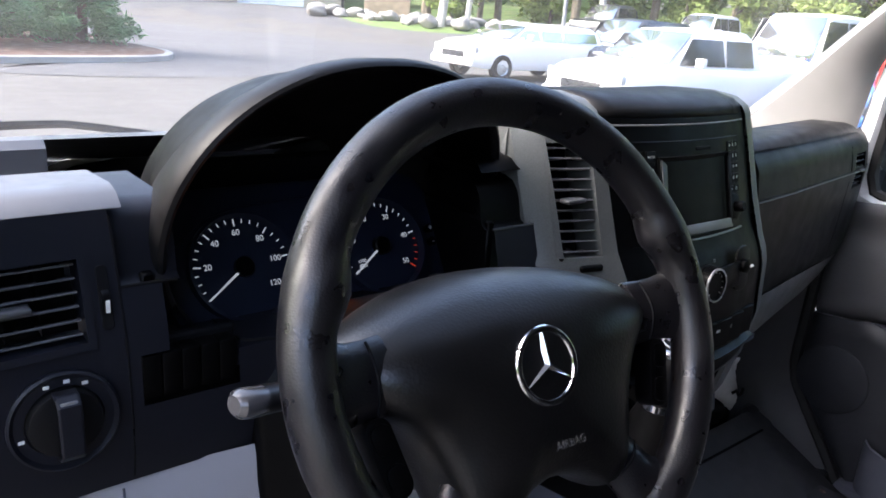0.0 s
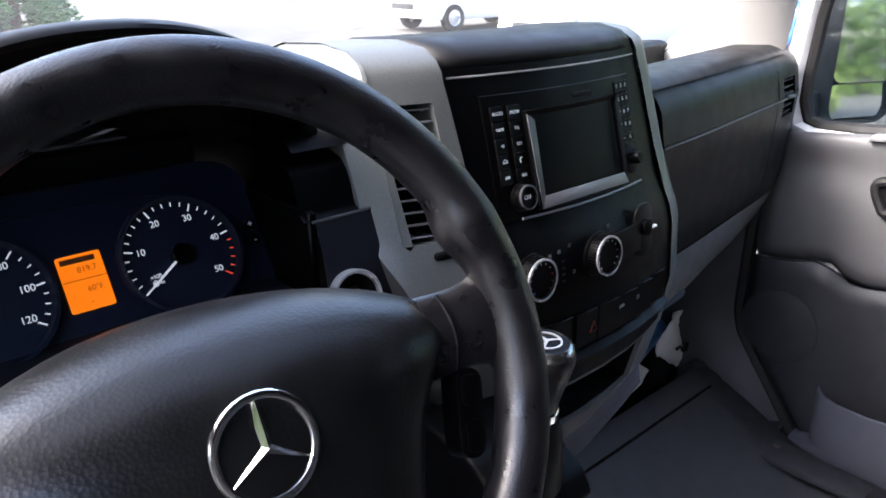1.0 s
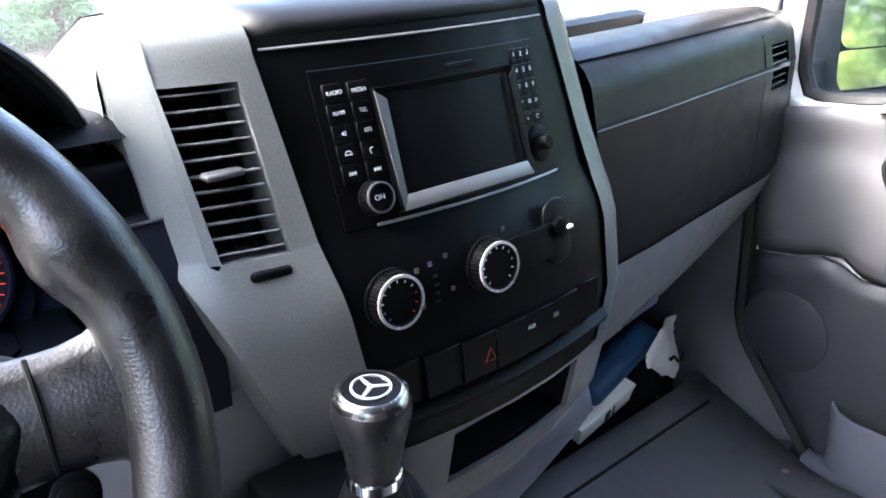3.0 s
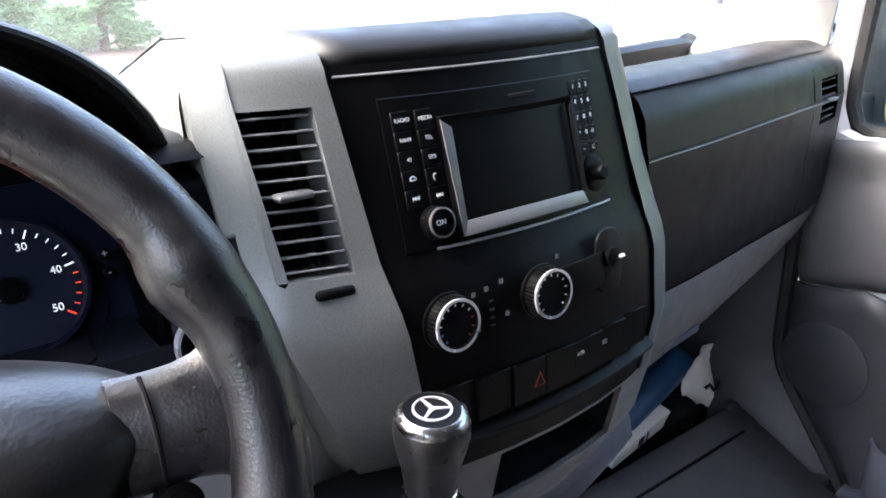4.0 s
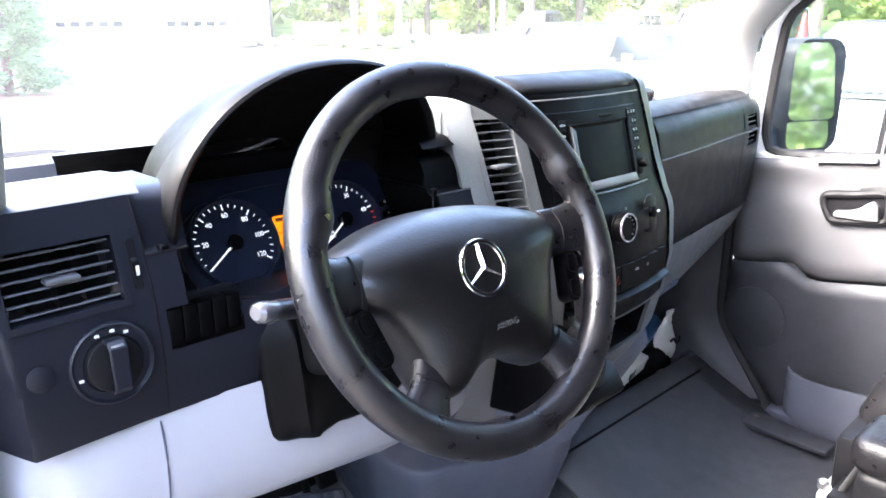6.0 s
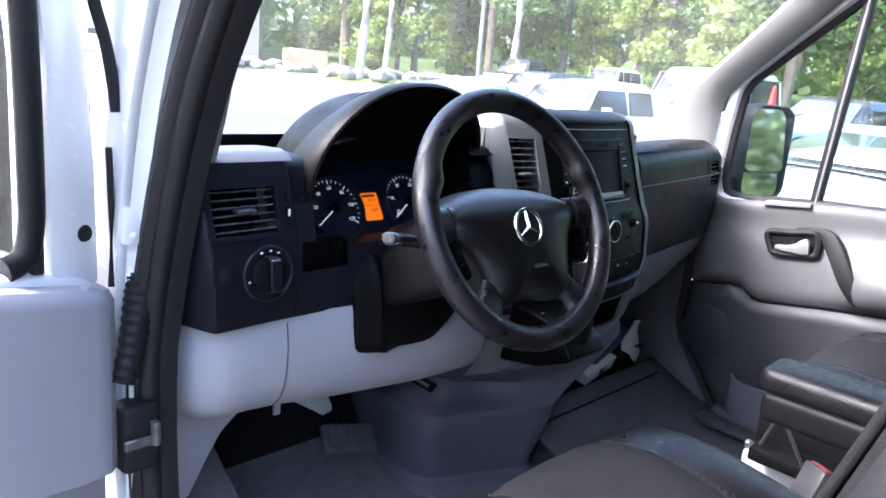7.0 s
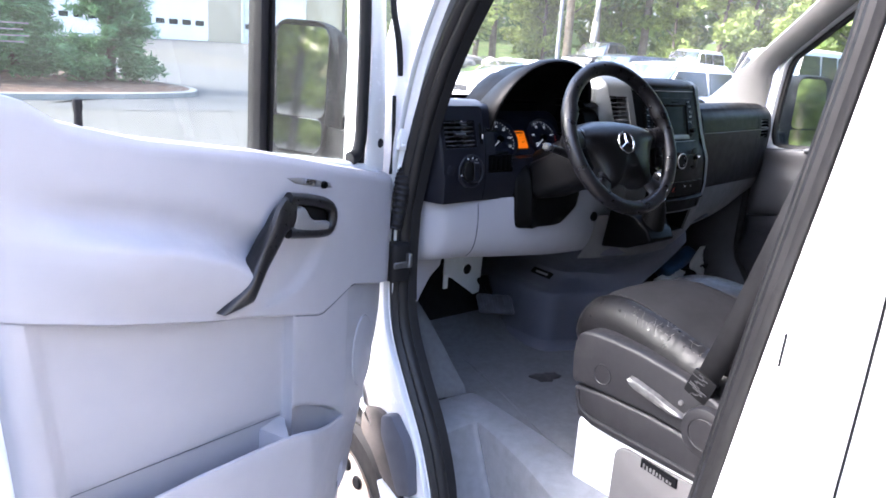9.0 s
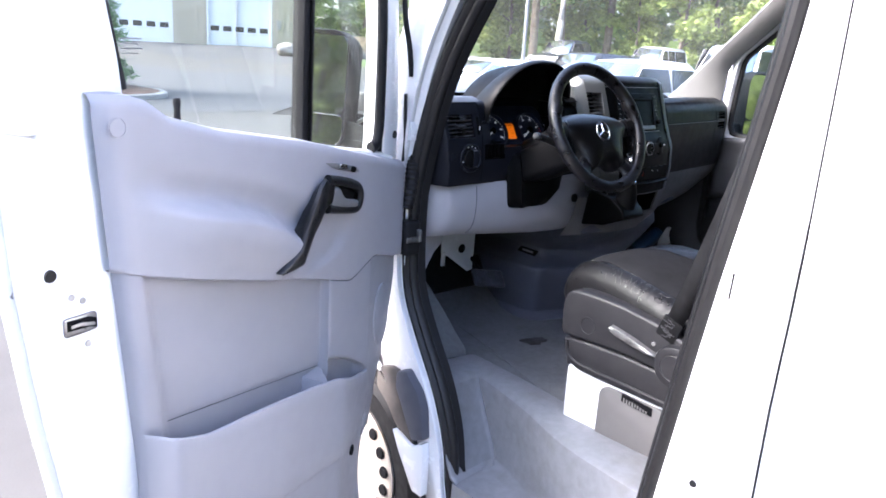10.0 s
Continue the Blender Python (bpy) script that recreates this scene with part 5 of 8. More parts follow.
# gear lever
gear = thing("gear_lever", (-0.15, 0.15, 1.12), "black leather gear lever with a silver cap", "gear lever")
part("console", prism([(0.24, 1.225), (0.155, 1.212), (0.105, 1.18), (0.09, 1.155), (0.10, 1.145), (0.17, 1.115), (0.26, 1.10)], "x", -0.214, -0.100, 0.014, 4), SMOOTHBLACK, gear, "black shifter console")
GM = pose(-0.161, 0.127, 1.210, 6, 0, 0)
part("boot", lathe([(0.034, -0.03), (0.033, 0.0), (0.028, 0.03), (0.0205, 0.052)], 28, GM), BLACK, gear)
part("collar", lathe([(0.0195, 0.050), (0.0208, 0.0515), (0.0208, 0.060), (0.0195, 0.0615)], 28, GM), CHROME, gear)
part("grip", lathe([(0.0188, 0.060), (0.0195, 0.068), (0.0225, 0.085), (0.0262, 0.102), (0.0282, 0.112), (0.0280, 0.121), (0.0262, 0.1265)], 32, GM), HANDLEBLACK, gear, "black leather grip")
part("cap", lathe([(0.0272, 0.124), (0.0262, 0.1275), (0.0235, 0.1305), (0.021, 0.1315), (0.0205, 0.130)], 36, GM), CAPSILVER, gear, "brushed silver cap ring")
part("emblem", lathe([(0.0210, 0.1300), (0.0208, 0.1312), (0.0, 0.1322)], 32, GM), SMOOTHBLACK, gear)
part("emblem_ring", lathe([(0.0145, 0.1316), (0.0145, 0.1328), (0.0128, 0.1330), (0.0128, 0.1316)], 32, GM), RINGSILVER, gear)
for k in range(3):
    part("emblem_bar", prism([(0, -0.0018), (0.0130, -0.0007), (0.0130, 0.0007), (0, 0.0018)], "z", 0.1318, 0.1330, 0, m=GM @ Matrix.Rotation(radians(90 + 120 * k), 4, "Z")), RINGSILVER, gear)
part("gate_mark", rbox(-0.198, -0.191, 0.179, 0.181, 1.2163, 1.2173, 0), MARK, gear)

# ---- passenger side ----
def pass_y(x, z):
    y = lerp(z, [(1.15, 0.36), (1.22, 0.315), (1.245, 0.304), (1.30, 0.298), (1.424, 0.292), (1.47, 0.300), (1.50, 0.318)])
    return y + lerp(x, [(0.25, -0.026), (0.40, -0.010), (0.55, 0.012), (0.75, 0.040), (0.82, 0.052), (0.89, 0.075)])


VENT_P = (0.752, 0.830, 1.388, 1.458)
XS = [0.255, 0.30, 0.40, 0.55, 0.68, 0.72, 0.76, 0.80, 0.84, 0.865, 0.878, 0.885]
part("glovebox_top", panel(XS, [1.4265, 1.44, 1.47, 1.487, 1.50], lambda x, z: (x, pass_y(x, z) + (0.008 if z > 1.495 else 0), z), [VENT_P[:2] + (1.4265, 1.458)], (0, 0.06, 0)), BLACK, dash, "black passenger dash top")
part("glovebox_lid", panel(XS, [1.235, 1.245, 1.30, 1.36, 1.4235], lambda x, z: (x, pass_y(x, z) - 0.001, z), [VENT_P[:2] + (1.388, 1.4255)], (0, 0.06, 0)), BLACK, dash, "black glovebox front")
# black backing, added to block light through the lid gap
part("dash_backing", panel(XS, [1.22, 1.40, 1.49], lambda x, z: (x, pass_y(x, z) + 0.062, z)), PIT, dash)
pv = part("passenger_vent", panel([VENT_P[0], VENT_P[1]], [VENT_P[2], VENT_P[3]], lambda x, z: (x, pass_y(x, z) + 0.045, z)), PIT, dash, "black passenger air vent")
vent(VENT_P, lambda x, z: (x, pass_y(x, z), z), 6, 0.03, pv)
part("end_seam", sweep([(0.722, pass_y(0.722, z) - 0.0006, z) for z in span(1.245, 1.475, 10)], 0.0010, 5), PIT, dash)
# highlight on the lid edge, drawn as a thin pale tube
part("lid_edge", sweep([(x, pass_y(x, 1.422) - 0.0012, 1.4222) for x in XS[:-3]], 0.0010, 5), CAPGREY, dash, "pale highlight line along the lid edge")
part("lid_seam", sweep([(x, pass_y(x, 1.4248) + 0.0006, 1.4248) for x in XS], 0.0013, 5), PIT, dash)
part("dash_top_passenger", loft([[(x, pass_y(x, 1.50) + dy, z - 0.002 - 0.01 * max(0, x - 0.8) / 0.05) for dy, z in TOP] for x in (0.25, 0.4, 0.6, 0.8, 0.845, 0.885)]), BLACK, dash, "black dash top with a tray")
PL = [(-0.002, 1.236), (0.002, 1.225), (0.02, 1.19), (0.05, 1.165), (0.12, 1.15), (0.25, 1.145)]
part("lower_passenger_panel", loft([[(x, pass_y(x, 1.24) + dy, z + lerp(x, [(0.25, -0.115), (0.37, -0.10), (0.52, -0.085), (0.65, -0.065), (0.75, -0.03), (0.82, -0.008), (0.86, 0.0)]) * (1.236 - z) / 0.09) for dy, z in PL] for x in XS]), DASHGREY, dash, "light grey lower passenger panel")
part("glovebox_latch", prism([(0.40, 1.100), (0.485, 1.112), (0.487, 1.124), (0.40, 1.112)], "y", 0.336, 0.36, 0.003, 2), MIDGREY, dash)
# solid black block standing in for the shade under the dash
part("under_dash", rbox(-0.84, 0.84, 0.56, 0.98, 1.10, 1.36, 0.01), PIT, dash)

# ---- steering wheel ----
SWM = Matrix.Translation((-0.490, 0.025, 1.456)) @ Matrix.Rotation(radians(-3), 4, "Z") @ Matrix.Rotation(radians(90 - 25), 4, "X") @ Matrix.Scale(0.95, 4)  # x right, y up the wheel, z to the driver
wheel = thing("steering_wheel", (-0.493, 0.10, 1.42), "worn black leather steering wheel with four spokes", "steering wheel")
RR = 0.1805
SPOKES = (0, 180, 232, 304)
pts, rads = [], []
for k in range(120):
    a = 360 * k / 120
    near = min(abs((a - s + 180) % 360 - 180) for s in SPOKES)
    bump = 0.0024 * math.exp(-((near - 14) / 6) ** 2)
    dent = -0.0010 * math.exp(-((near - 25) / 4) ** 2) if a < 190 else 0
    grip = 0.0036 * math.exp(-((near - 21) / 5.5) ** 2) if a < 190 else 0
    pts.append(((RR - grip) * math.cos(radians(a)), (RR - grip) * math.sin(radians(a)), 0))
    rads.append(0.0182 + grip)
part("rim", sweep(pts, rads, 20, closed=True, flat=0.98, m=SWM), LEATHER, wheel, "worn black leather rim")


def outline(f):
    top = [(-0.155, 0.004), (-0.142, 0.026), (-0.110, 0.043), (-0.06, 0.057), (0.0, 0.061), (0.06, 0.055), (0.110, 0.040), (0.140, 0.022), (0.146, 0.002)]
    low = [(0.130, -0.016), (0.112, -0.040), (0.099, -0.070), (0.090, -0.100), (0.080, -0.122), (0.058, -0.129), (0.032, -0.113), (0.0, -0.106), (-0.032, -0.113), (-0.058, -0.129), (-0.080, -0.122), (-0.090, -0.100), (-0.099, -0.070), (-0.114, -0.042), (-0.138, -0.022)]
    return [(x * f, (y + 0.02) * f - 0.02) for x, y in [tuple(p)[:2] for p in smooth_path([(x, y, 0) for x, y in top + low], 3, closed=True)]]


rows = [[(x, y, z + 0.008 * (1 - (x / 0.16) ** 2) - 7.5 * max(0, y + 0.016) ** 2) for x, y in outline(f)] for f, z in ((0.95, -0.065), (0.99, -0.052), (1.0, -0.042), (0.99, -0.030), (0.965, -0.019), (0.92, -0.010), (0.85, -0.003), (0.75, 0.002), (0.6, 0.006), (0.45, 0.0078), (0.3, 0.009), (0.02, 0.009))]
hub = part("airbag_cover", loft(rows, close_v=True, caps=True, m=SWM), AIRBAG, wheel, "black grained airbag cover")
for a in SPOKES:
    c, s = math.cos(radians(a)), math.sin(radians(a))
    w0, w1 = (0.027, 0.023) if a in (0, 180) else (0.023, 0.019)
    r0 = 0.120 if a in (0, 180) else 0.115
    rows = []
    for t in span(0, 1, 6):
        r = r0 + (RR - 0.004 - r0) * t
        w = w1 + 0.004 * (1 - t) + 0.020 * t ** 4
        zz = -0.016 + 0.012 * t
        rows.append([(r * c - s * w * math.cos(q), r * s + c * w * math.cos(q), zz + 0.012 * math.sin(q)) for q in [2 * math.pi * i / 14 for i in range(14)]])
    part("spoke", loft(rows, close_v=True, caps=True, m=SWM), LEATHER, wheel, "black leather spoke")
    part("spoke_seam", sweep([(0.134 * c - s * w, 0.134 * s + c * w, -0.0125 + 0.0135 * math.cos(w / w0 * 1.4)) for w in span(-w0 * 0.9, w0 * 0.9, 8)], 0.0012, 6, m=SWM), PIT, wheel)
# star badge
EM = SWM @ Matrix.Translation((-0.006, -0.018, 0.0155))
part("badge_ring", sweep([(0.0265 * math.cos(2 * math.pi * k / 48), 0.0265 * math.sin(2 * math.pi * k / 48), 0.001) for k in range(48)], 0.0027, 8, closed=True, flat=0.7, m=EM), CHROME, wheel, "chrome ring badge")
for k in range(3):
    rows = [[(0, -0.0040, 0), (0, 0, 0.0040), (0, 0.0040, 0)], [(0.0255, -0.0011, 0), (0.0255, 0, 0.0020), (0.0255, 0.0011, 0)]]
    part("badge_bar", loft(rows, m=EM @ Matrix.Rotation(radians(90 + 120 * k), 4, "Z")), CHROME, wheel, sharp=10)
text("lettering", "AIRBAG", 0.0085, SWM @ Matrix.Translation((0.004, -0.076, 0.0158)), STITCH, hub)
for sx in (-1, 1):
    pad = part("switch_pad", prism(rounded(0.020, 0.056, 0.009), "z", -0.012, 0.006, 0.003, m=SWM @ Matrix.Translation((sx * 0.133, -0.052, -0.010)) @ Matrix.Rotation(radians(-sx * 14), 4, "Z")), SMOOTHBLACK, wheel, "black thumb switch pad")
    for y in (0.014, -0.014):
        part("thumb_button", prism(rounded(0.015, 0.020, 0.006), "z", 0.005, 0.0085, 0.002, m=SWM @ Matrix.Translation((sx * 0.133, -0.052, -0.010)) @ Matrix.Rotation(radians(-sx * 14), 4, "Z") @ Matrix.Translation((0, y, 0))), SMOOTHBLACK, pad)
part("column", lathe([(0.055, -0.28), (0.055, -0.12), (0.048, -0.095), (0.04, -0.07)], 28, SWM), BLACK, wheel, "black steering column cover")
part("column_rings", join(*[lathe([(0.056, z), (0.0585, z + 0.003), (0.0585, z + 0.006), (0.056, z + 0.009)], 28, SWM) for z in (-0.16, -0.145, -0.13, -0.115)]), BLACK, wheel)
part("column_lower_cover", rbox(-0.065, 0.065, -0.085, 0.02, -0.30, -0.10, 0.02, 3, SWM), BLACK, wheel)

# indicator stalk
stalk = thing("indicator_stalk", (-0.56, 0.12, 1.40), "black indicator stalk with a grey end cap", "indicator stalk")
sp = smooth_path([(-0.54, 0.125, 1.395), (-0.585, 0.112, 1.408), (-0.622, 0.101, 1.418), (-0.669, 0.090, 1.428)], 5)
part("arm", sweep(sp, [0.0085 + 0.003 * min(1, i / 8) for i in range(len(sp))], 14, flat=0.8), HANDLEBLACK, stalk)
part("end_cap", sweep([(-0.665, 0.091, 1.427), (-0.675, 0.088, 1.4295), (-0.682, 0.0865, 1.431), (-0.685, 0.086, 1.4315)], [0.0112, 0.0116, 0.0105, 0.007], 16, flat=0.85), STALKGREY, stalk, "grey end cap")

# ---- driver door, standing open; u from the hinge, n to the cab side ----
DU, DN, DH = Vector((-0.931, -0.365, 0)), Vector((0.365, -0.931, 0)), Vector((-0.955, 0.335, 0))
DM = Matrix(((DU.x, DN.x, 0, DH.x), (DU.y, DN.y, 0, DH.y), (0, 0, 1, 0), (0, 0, 0, 1)))
door = thing("driver_door", (-1.4, 0.16, 0.5), "white driver door standing wide open with a light grey lining", "door")


def dpart(name, bm, mat, parent=None, label="", **kw):
    bm.transform(DM)
    return part(name, bm, mat, parent or door, label, **kw)


SHELL = [(0.15, 0.42), (0.125, 0.55), (0.095, 0.70), (0.05, 0.84), (0.012, 0.96), (-0.010, 1.09), (-0.012, 1.34), (0.02, 1.365), (0.43, 1.425), (0.69, 1.462), (0.85, 1.50), (0.90, 1.535), (1.04, 1.55), (1.062, 1.40), (1.05, 1.22), (1.022, 1.0), (0.985, 0.78), (0.955, 0.6), (0.93, 0.46)]
dpart("shell", prism(SHELL, "y", -0.115, -0.002, 0.014, 3), WHITE, None, "white painted door shell")
dpart("flange", prism([(u + (0.014 if u > 0.8 else 0), z) for u, z in SHELL if u > 0.86 or z < 0.5] + [(0.80, 0.46), (0.86, 1.50)], "y", -0.11, -0.085, 0.008, 2), WHITE)
dpart("front_post", prism([(-0.012, 1.34), (0.062, 1.352), (0.058, 1.62), (0.075, 1.80), (0.13, 1.96), (0.20, 2.02), (0.10, 2.06), (0.05, 1.95), (0.01, 1.75), (-0.01, 1.5)], "y", -0.075, -0.004, 0.01, 2), WHITE)
dpart("rear_post", prism([(0.885, 1.50), (0.895, 1.60), (0.935, 1.80), (0.95, 1.95), (1.06, 2.0), (1.058, 1.75), (1.06, 1.48)], "y", -0.085, -0.0035, 0.006, 2), WHITE)
dpart("top_rail", prism([(0.10, 2.06), (0.16, 1.97), (0.95, 1.93), (1.06, 1.98), (1.0, 2.05), (0.5, 2.09)], "y", -0.08, -0.004, 0.01, 2), WHITE)
WIN = [(0.075, 1.372), (0.43, 1.432), (0.69, 1.468), (0.85, 1.505), (0.885, 1.545), (0.91, 1.66), (0.935, 1.80), (0.945, 1.93), (0.5, 1.965), (0.16, 1.97), (0.09, 1.82), (0.072, 1.65)]
dpart("window_seal", sweep([(u, -0.014, z) for u, z in [*WIN[4:], WIN[0]]], 0.0095, 8, up=(0, 1, 0)), RUBBER, None, "black window seal")
dpart("front_seal", sweep(smooth_path([(u, -0.012, z) for u, z in ((0.16, 1.965), (0.10, 1.86), (0.083, 1.74), (0.078, 1.62), (0.078, 1.50), (0.080, 1.43), (0.092, 1.394), (0.118, 1.384))], 5), 0.016, 10, flat=0.8, up=(0, 1, 0)), RUBBER, None, "thick rubber seal at the front corner")
g = dpart("main_pane", prism([(0.385, 1.40), (0.70, 1.45), (0.88, 1.52), (0.93, 1.75), (0.945, 1.95), (0.385, 1.98)], "y", -0.042, -0.038, 0), GLASS, None, "clear side window")
g.visible_shadow = False
g = dpart("quarter_pane", prism([(0.075, 1.36), (0.355, 1.40), (0.355, 1.98), (0.16, 1.98), (0.08, 1.75)], "y", -0.042, -0.038, 0), GLASS, None, "clear quarter window")
g.visible_shadow = False
dpart("division_bar", prism([(0.352, 1.40), (0.392, 1.405), (0.382, 1.99), (0.342, 1.99)], "y", -0.055, -0.022, 0.005, 2), RUBBER, None, "black window division bar")
dpart("division_seal", prism([(0.368, 1.41), (0.374, 1.41), (0.364, 1.98), (0.358, 1.98)], "y", -0.022, -0.016, 0.002, 1), SMOOTHBLACK)
dpart("etched_mark", join(*[rbox(0.86 - 0.035 - 0.008 * (i % 2), 0.86, -0.0375, -0.0370, 1.60 + i * 0.008, 1.602 + i * 0.008, 0) for i in range(4)]), SATIN)
ZC = [(-0.01, 1.083), (0.05, 1.089), (0.145, 1.111), (0.155, 1.109), (0.25, 1.073), (0.27, 1.073), (0.36, 1.097), (0.82, 1.215), (0.91, 1.236), (0.99, 1.262)]
ZT = [(-0.01, 1.338), (0.05, 1.35), (0.43, 1.428), (0.69, 1.468), (0.82, 1.50), (0.87, 1.53), (0.91, 1.54), (0.985, 1.54)]
ZR = [(-0.01, 1.13), (0.40, 1.15), (0.48, 1.195), (0.56, 1.25), (0.66, 1.29), (0.97, 1.36), (1.0, 1.365)]


def sstep(x, a, b):
    t = min(1, max(0, (x - a) / (b - a)))
    return t * t * (3 - 2 * t)


def arm_n(u, z):
    zc, zt, zr = lerp(u, ZC), lerp(u, ZT), lerp(u, ZR)
    a = lerp(z, [(1.08, 0.54), (1.15, 0.46), (1.26, 0.32), (1.31, 0.36), (1.40, 0.42)])
    amp = sstep(u, a, a + 0.13) * (1 - sstep(u, 0.74, 0.95))
    if z > zr:
        t = (z - zr) / max(0.01, zt - zr)
        prof = 0.028 + 0.046 * amp * (1 - sstep(t, 0.02, 0.24)) - 0.016 * amp * math.exp(-((t - 0.30) / 0.14) ** 2)
        prof += 0.004 * (1 - amp)
    else:
        t = (zr - z) / max(0.01, zr - zc)
        prof = 0.028 + 0.046 * amp * (1 - sstep(t, 0.1, 1.0) * 0.45)
        prof += 0.004 * (1 - amp)
    uc = lerp(z, [(1.120, 0.50), (1.134, 0.42), (1.138, 0.375), (1.152, 0.318), (1.178, 0.283), (1.215, 0.252), (1.26, 0.235)])
    prof -= 0.011 * sstep(u, uc, uc + 0.05) * (1 - sstep(u, 0.40, 0.56)) * (1 - sstep(z, 1.18, 1.275)) * sstep(z, 1.115, 1.165)
    edge = min(1, (zt - z) / 0.012) * 0.010 - 0.010
    side = -0.02 * (1 - min(1, (0.965 - u) / 0.02)) - 0.012 * (1 - min(1, (u + 0.01) / 0.02))
    return prof + edge + side


us = sorted(set([-0.01, 0.0, 0.005, 0.01, 0.145, 0.15, 0.155, 0.25, 0.26, 0.27] + span(0.225, 0.56, 44) + span(0.03, 0.92, 36) + [0.94, 0.95, 0.957, 0.962, 0.965]))
rows = [[(u, arm_n(u, lerp(u, ZC) + (lerp(u, ZT) - lerp(u, ZC)) * t), lerp(u, ZC) + (lerp(u, ZT) - lerp(u, ZC)) * t) for t in [*span(0, 0.5, 30), *span(0.53, 0.92, 12), 0.95, 0.975, 0.99, 1.0]] for u in us]
rows = [[(r[0][0], 0.0, r[0][2] + 0.003), (r[0][0], r[0][1] - 0.007, r[0][2]), (r[0][0], r[0][1] - 0.001, r[0][2] + 0.004), *r[1:], (r[-1][0], -0.012, r[-1][2] + 0.004)] for r in rows]
rows = [[(u - max(0, u - 0.80) / 0.165 * 0.019 * min(1, max(0, (1.50 - z) / 0.25)), n, z) for u, n, z in r] for r in rows]
upper = dpart("upper_lining", loft(rows), GREY, None, "light grey upper door lining with an armrest")


def uf(z):
    return lerp(z, [(0.40, 0.20), (0.46, 0.19), (0.526, 0.177), (0.60, 0.148), (0.67, 0.120), (0.77, 0.088), (0.85, 0.062), (0.955, 0.020), (1.02, 0.0), (1.09, -0.012), (1.3, -0.012)])


def ur(z):
    return lerp(z, [(0.40, 0.872), (0.81, 0.902), (0.97, 0.916), (1.25, 0.945), (1.3, 0.95)])


ZA = [(-0.01, 0.80), (0.12, 0.79), (0.162, 0.802), (0.18, 0.818), (0.20, 0.832), (0.23, 0.850), (0.259, 0.864), (0.30, 0.881), (0.337, 0.892), (0.346, 0.891), (0.352, 0.872), (0.843, 0.934), (0.90, 0.94), (0.97, 0.945)]


def lining_columns(z):
    """Column places and depths of the lower lining at one height."""
    a, b = uf(z), ur(z)
    out = 0.910 - (1.235 - z) * 0.12
    c = [(a, -0.008), (a + 0.004, 0.000), (a + 0.010, 0.003)]
    c += [(max(u, a + k), n) for u, k, n in ((0.06, 0.013, 0.0105), (0.11, 0.016, 0.0192), (0.156, 0.02, 0.0275), (0.161, 0.024, 0.0292), (0.167, 0.028, 0.030))]
    c += [(u, 0.030) for u in span(0.18, 0.336, 12)] + [(0.341, 0.0295), (0.3445, 0.027), (0.3475, 0.008), (0.350, 0.005), (0.354, 0.004)]
    c += [(u, 0.004) for u in span(0.38, out - 0.05, 10)] + [(out - 0.040, 0.0042), (out - 0.033, 0.0065), (out - 0.006, 0.0275), (out - 0.001, 0.0295), (out + 0.006, 0.030)]
    c += [(b - 0.020, 0.030), (b - 0.012, 0.0285), (b - 0.005, 0.024), (b - 0.001, 0.016), (b, -0.006)]
    return c


rows = []
for zone, ts in ((0, (0.0, 0.35, 0.6, 0.8, 0.93, 0.985)), (1, (0.0, 0.012, 0.05, *span(0.12, 1.0, 12)))):
    for t in ts:
        zq = 0.40 + 0.47 * t if zone == 0 else 0.875 + 0.28 * t
        r = []
        for u, n in lining_columns(zq):
            za, zc = lerp(u, ZA), lerp(u, ZC) + 0.006
            z = 0.40 + (za - 0.40) * t if zone == 0 else za + 0.0005 + (zc - za) * t
            if zone == 0 and t > 0.3:
                if 0.163 < u < 0.345:
                    n -= 0.026 * min(1, math.sin((u - 0.163) / 0.182 * math.pi) * 1.8)
                elif 0.352 < u < 0.86:
                    n -= 0.0025
            if zone == 1 and t == 0.0:
                n -= 0.0015
            r.append((u, n, z))
        rows.append(r)
dpart("lower_lining", loft(rows), GREY, None, "light grey lower door lining")
# pocket
ZP = [(0.14, 0.796), (0.162, 0.800), (0.20, 0.808), (0.235, 0.816), (0.27, 0.826), (0.31, 0.840), (0.343, 0.855), (0.36, 0.862), (0.392, 0.870), (0.484, 0.885), (0.644, 0.904), (0.75, 0.913), (0.795, 0.917), (0.81, 0.920), (0.85, 0.932), (0.88, 0.943), (0.895, 0.947), (0.905, 0.945), (0.94, 0.945)]
PU = [0.145, 0.155, 0.165, 0.18, 0.20, 0.22, 0.24, 0.26, 0.28, 0.30, 0.32, 0.335, 0.345, 0.352, 0.36, 0.375, 0.392, 0.44, 0.484, 0.56, 0.644, 0.70, 0.75, 0.79, 0.80, 0.81, 0.84, 0.86, 0.875, 0.884, 0.889, 0.894, 0.898, 0.902, 0.905]
NP = [(0.145, 0.024), (0.165, 0.031), (0.20, 0.042), (0.335, 0.0815), (0.345, 0.084), (0.36, 0.0855), (0.86, 0.0855), (0.875, 0.085), (0.884, 0.082), (0.889, 0.077), (0.894, 0.066), (0.898, 0.055), (0.902, 0.042), (0.905, 0.028)]
ZF = [(0.14, 0.695), (0.20, 0.668), (0.256, 0.656), (0.32, 0.650), (0.373, 0.649), (0.48, 0.655), (0.62, 0.661), (0.95, 0.67)]
rows = []
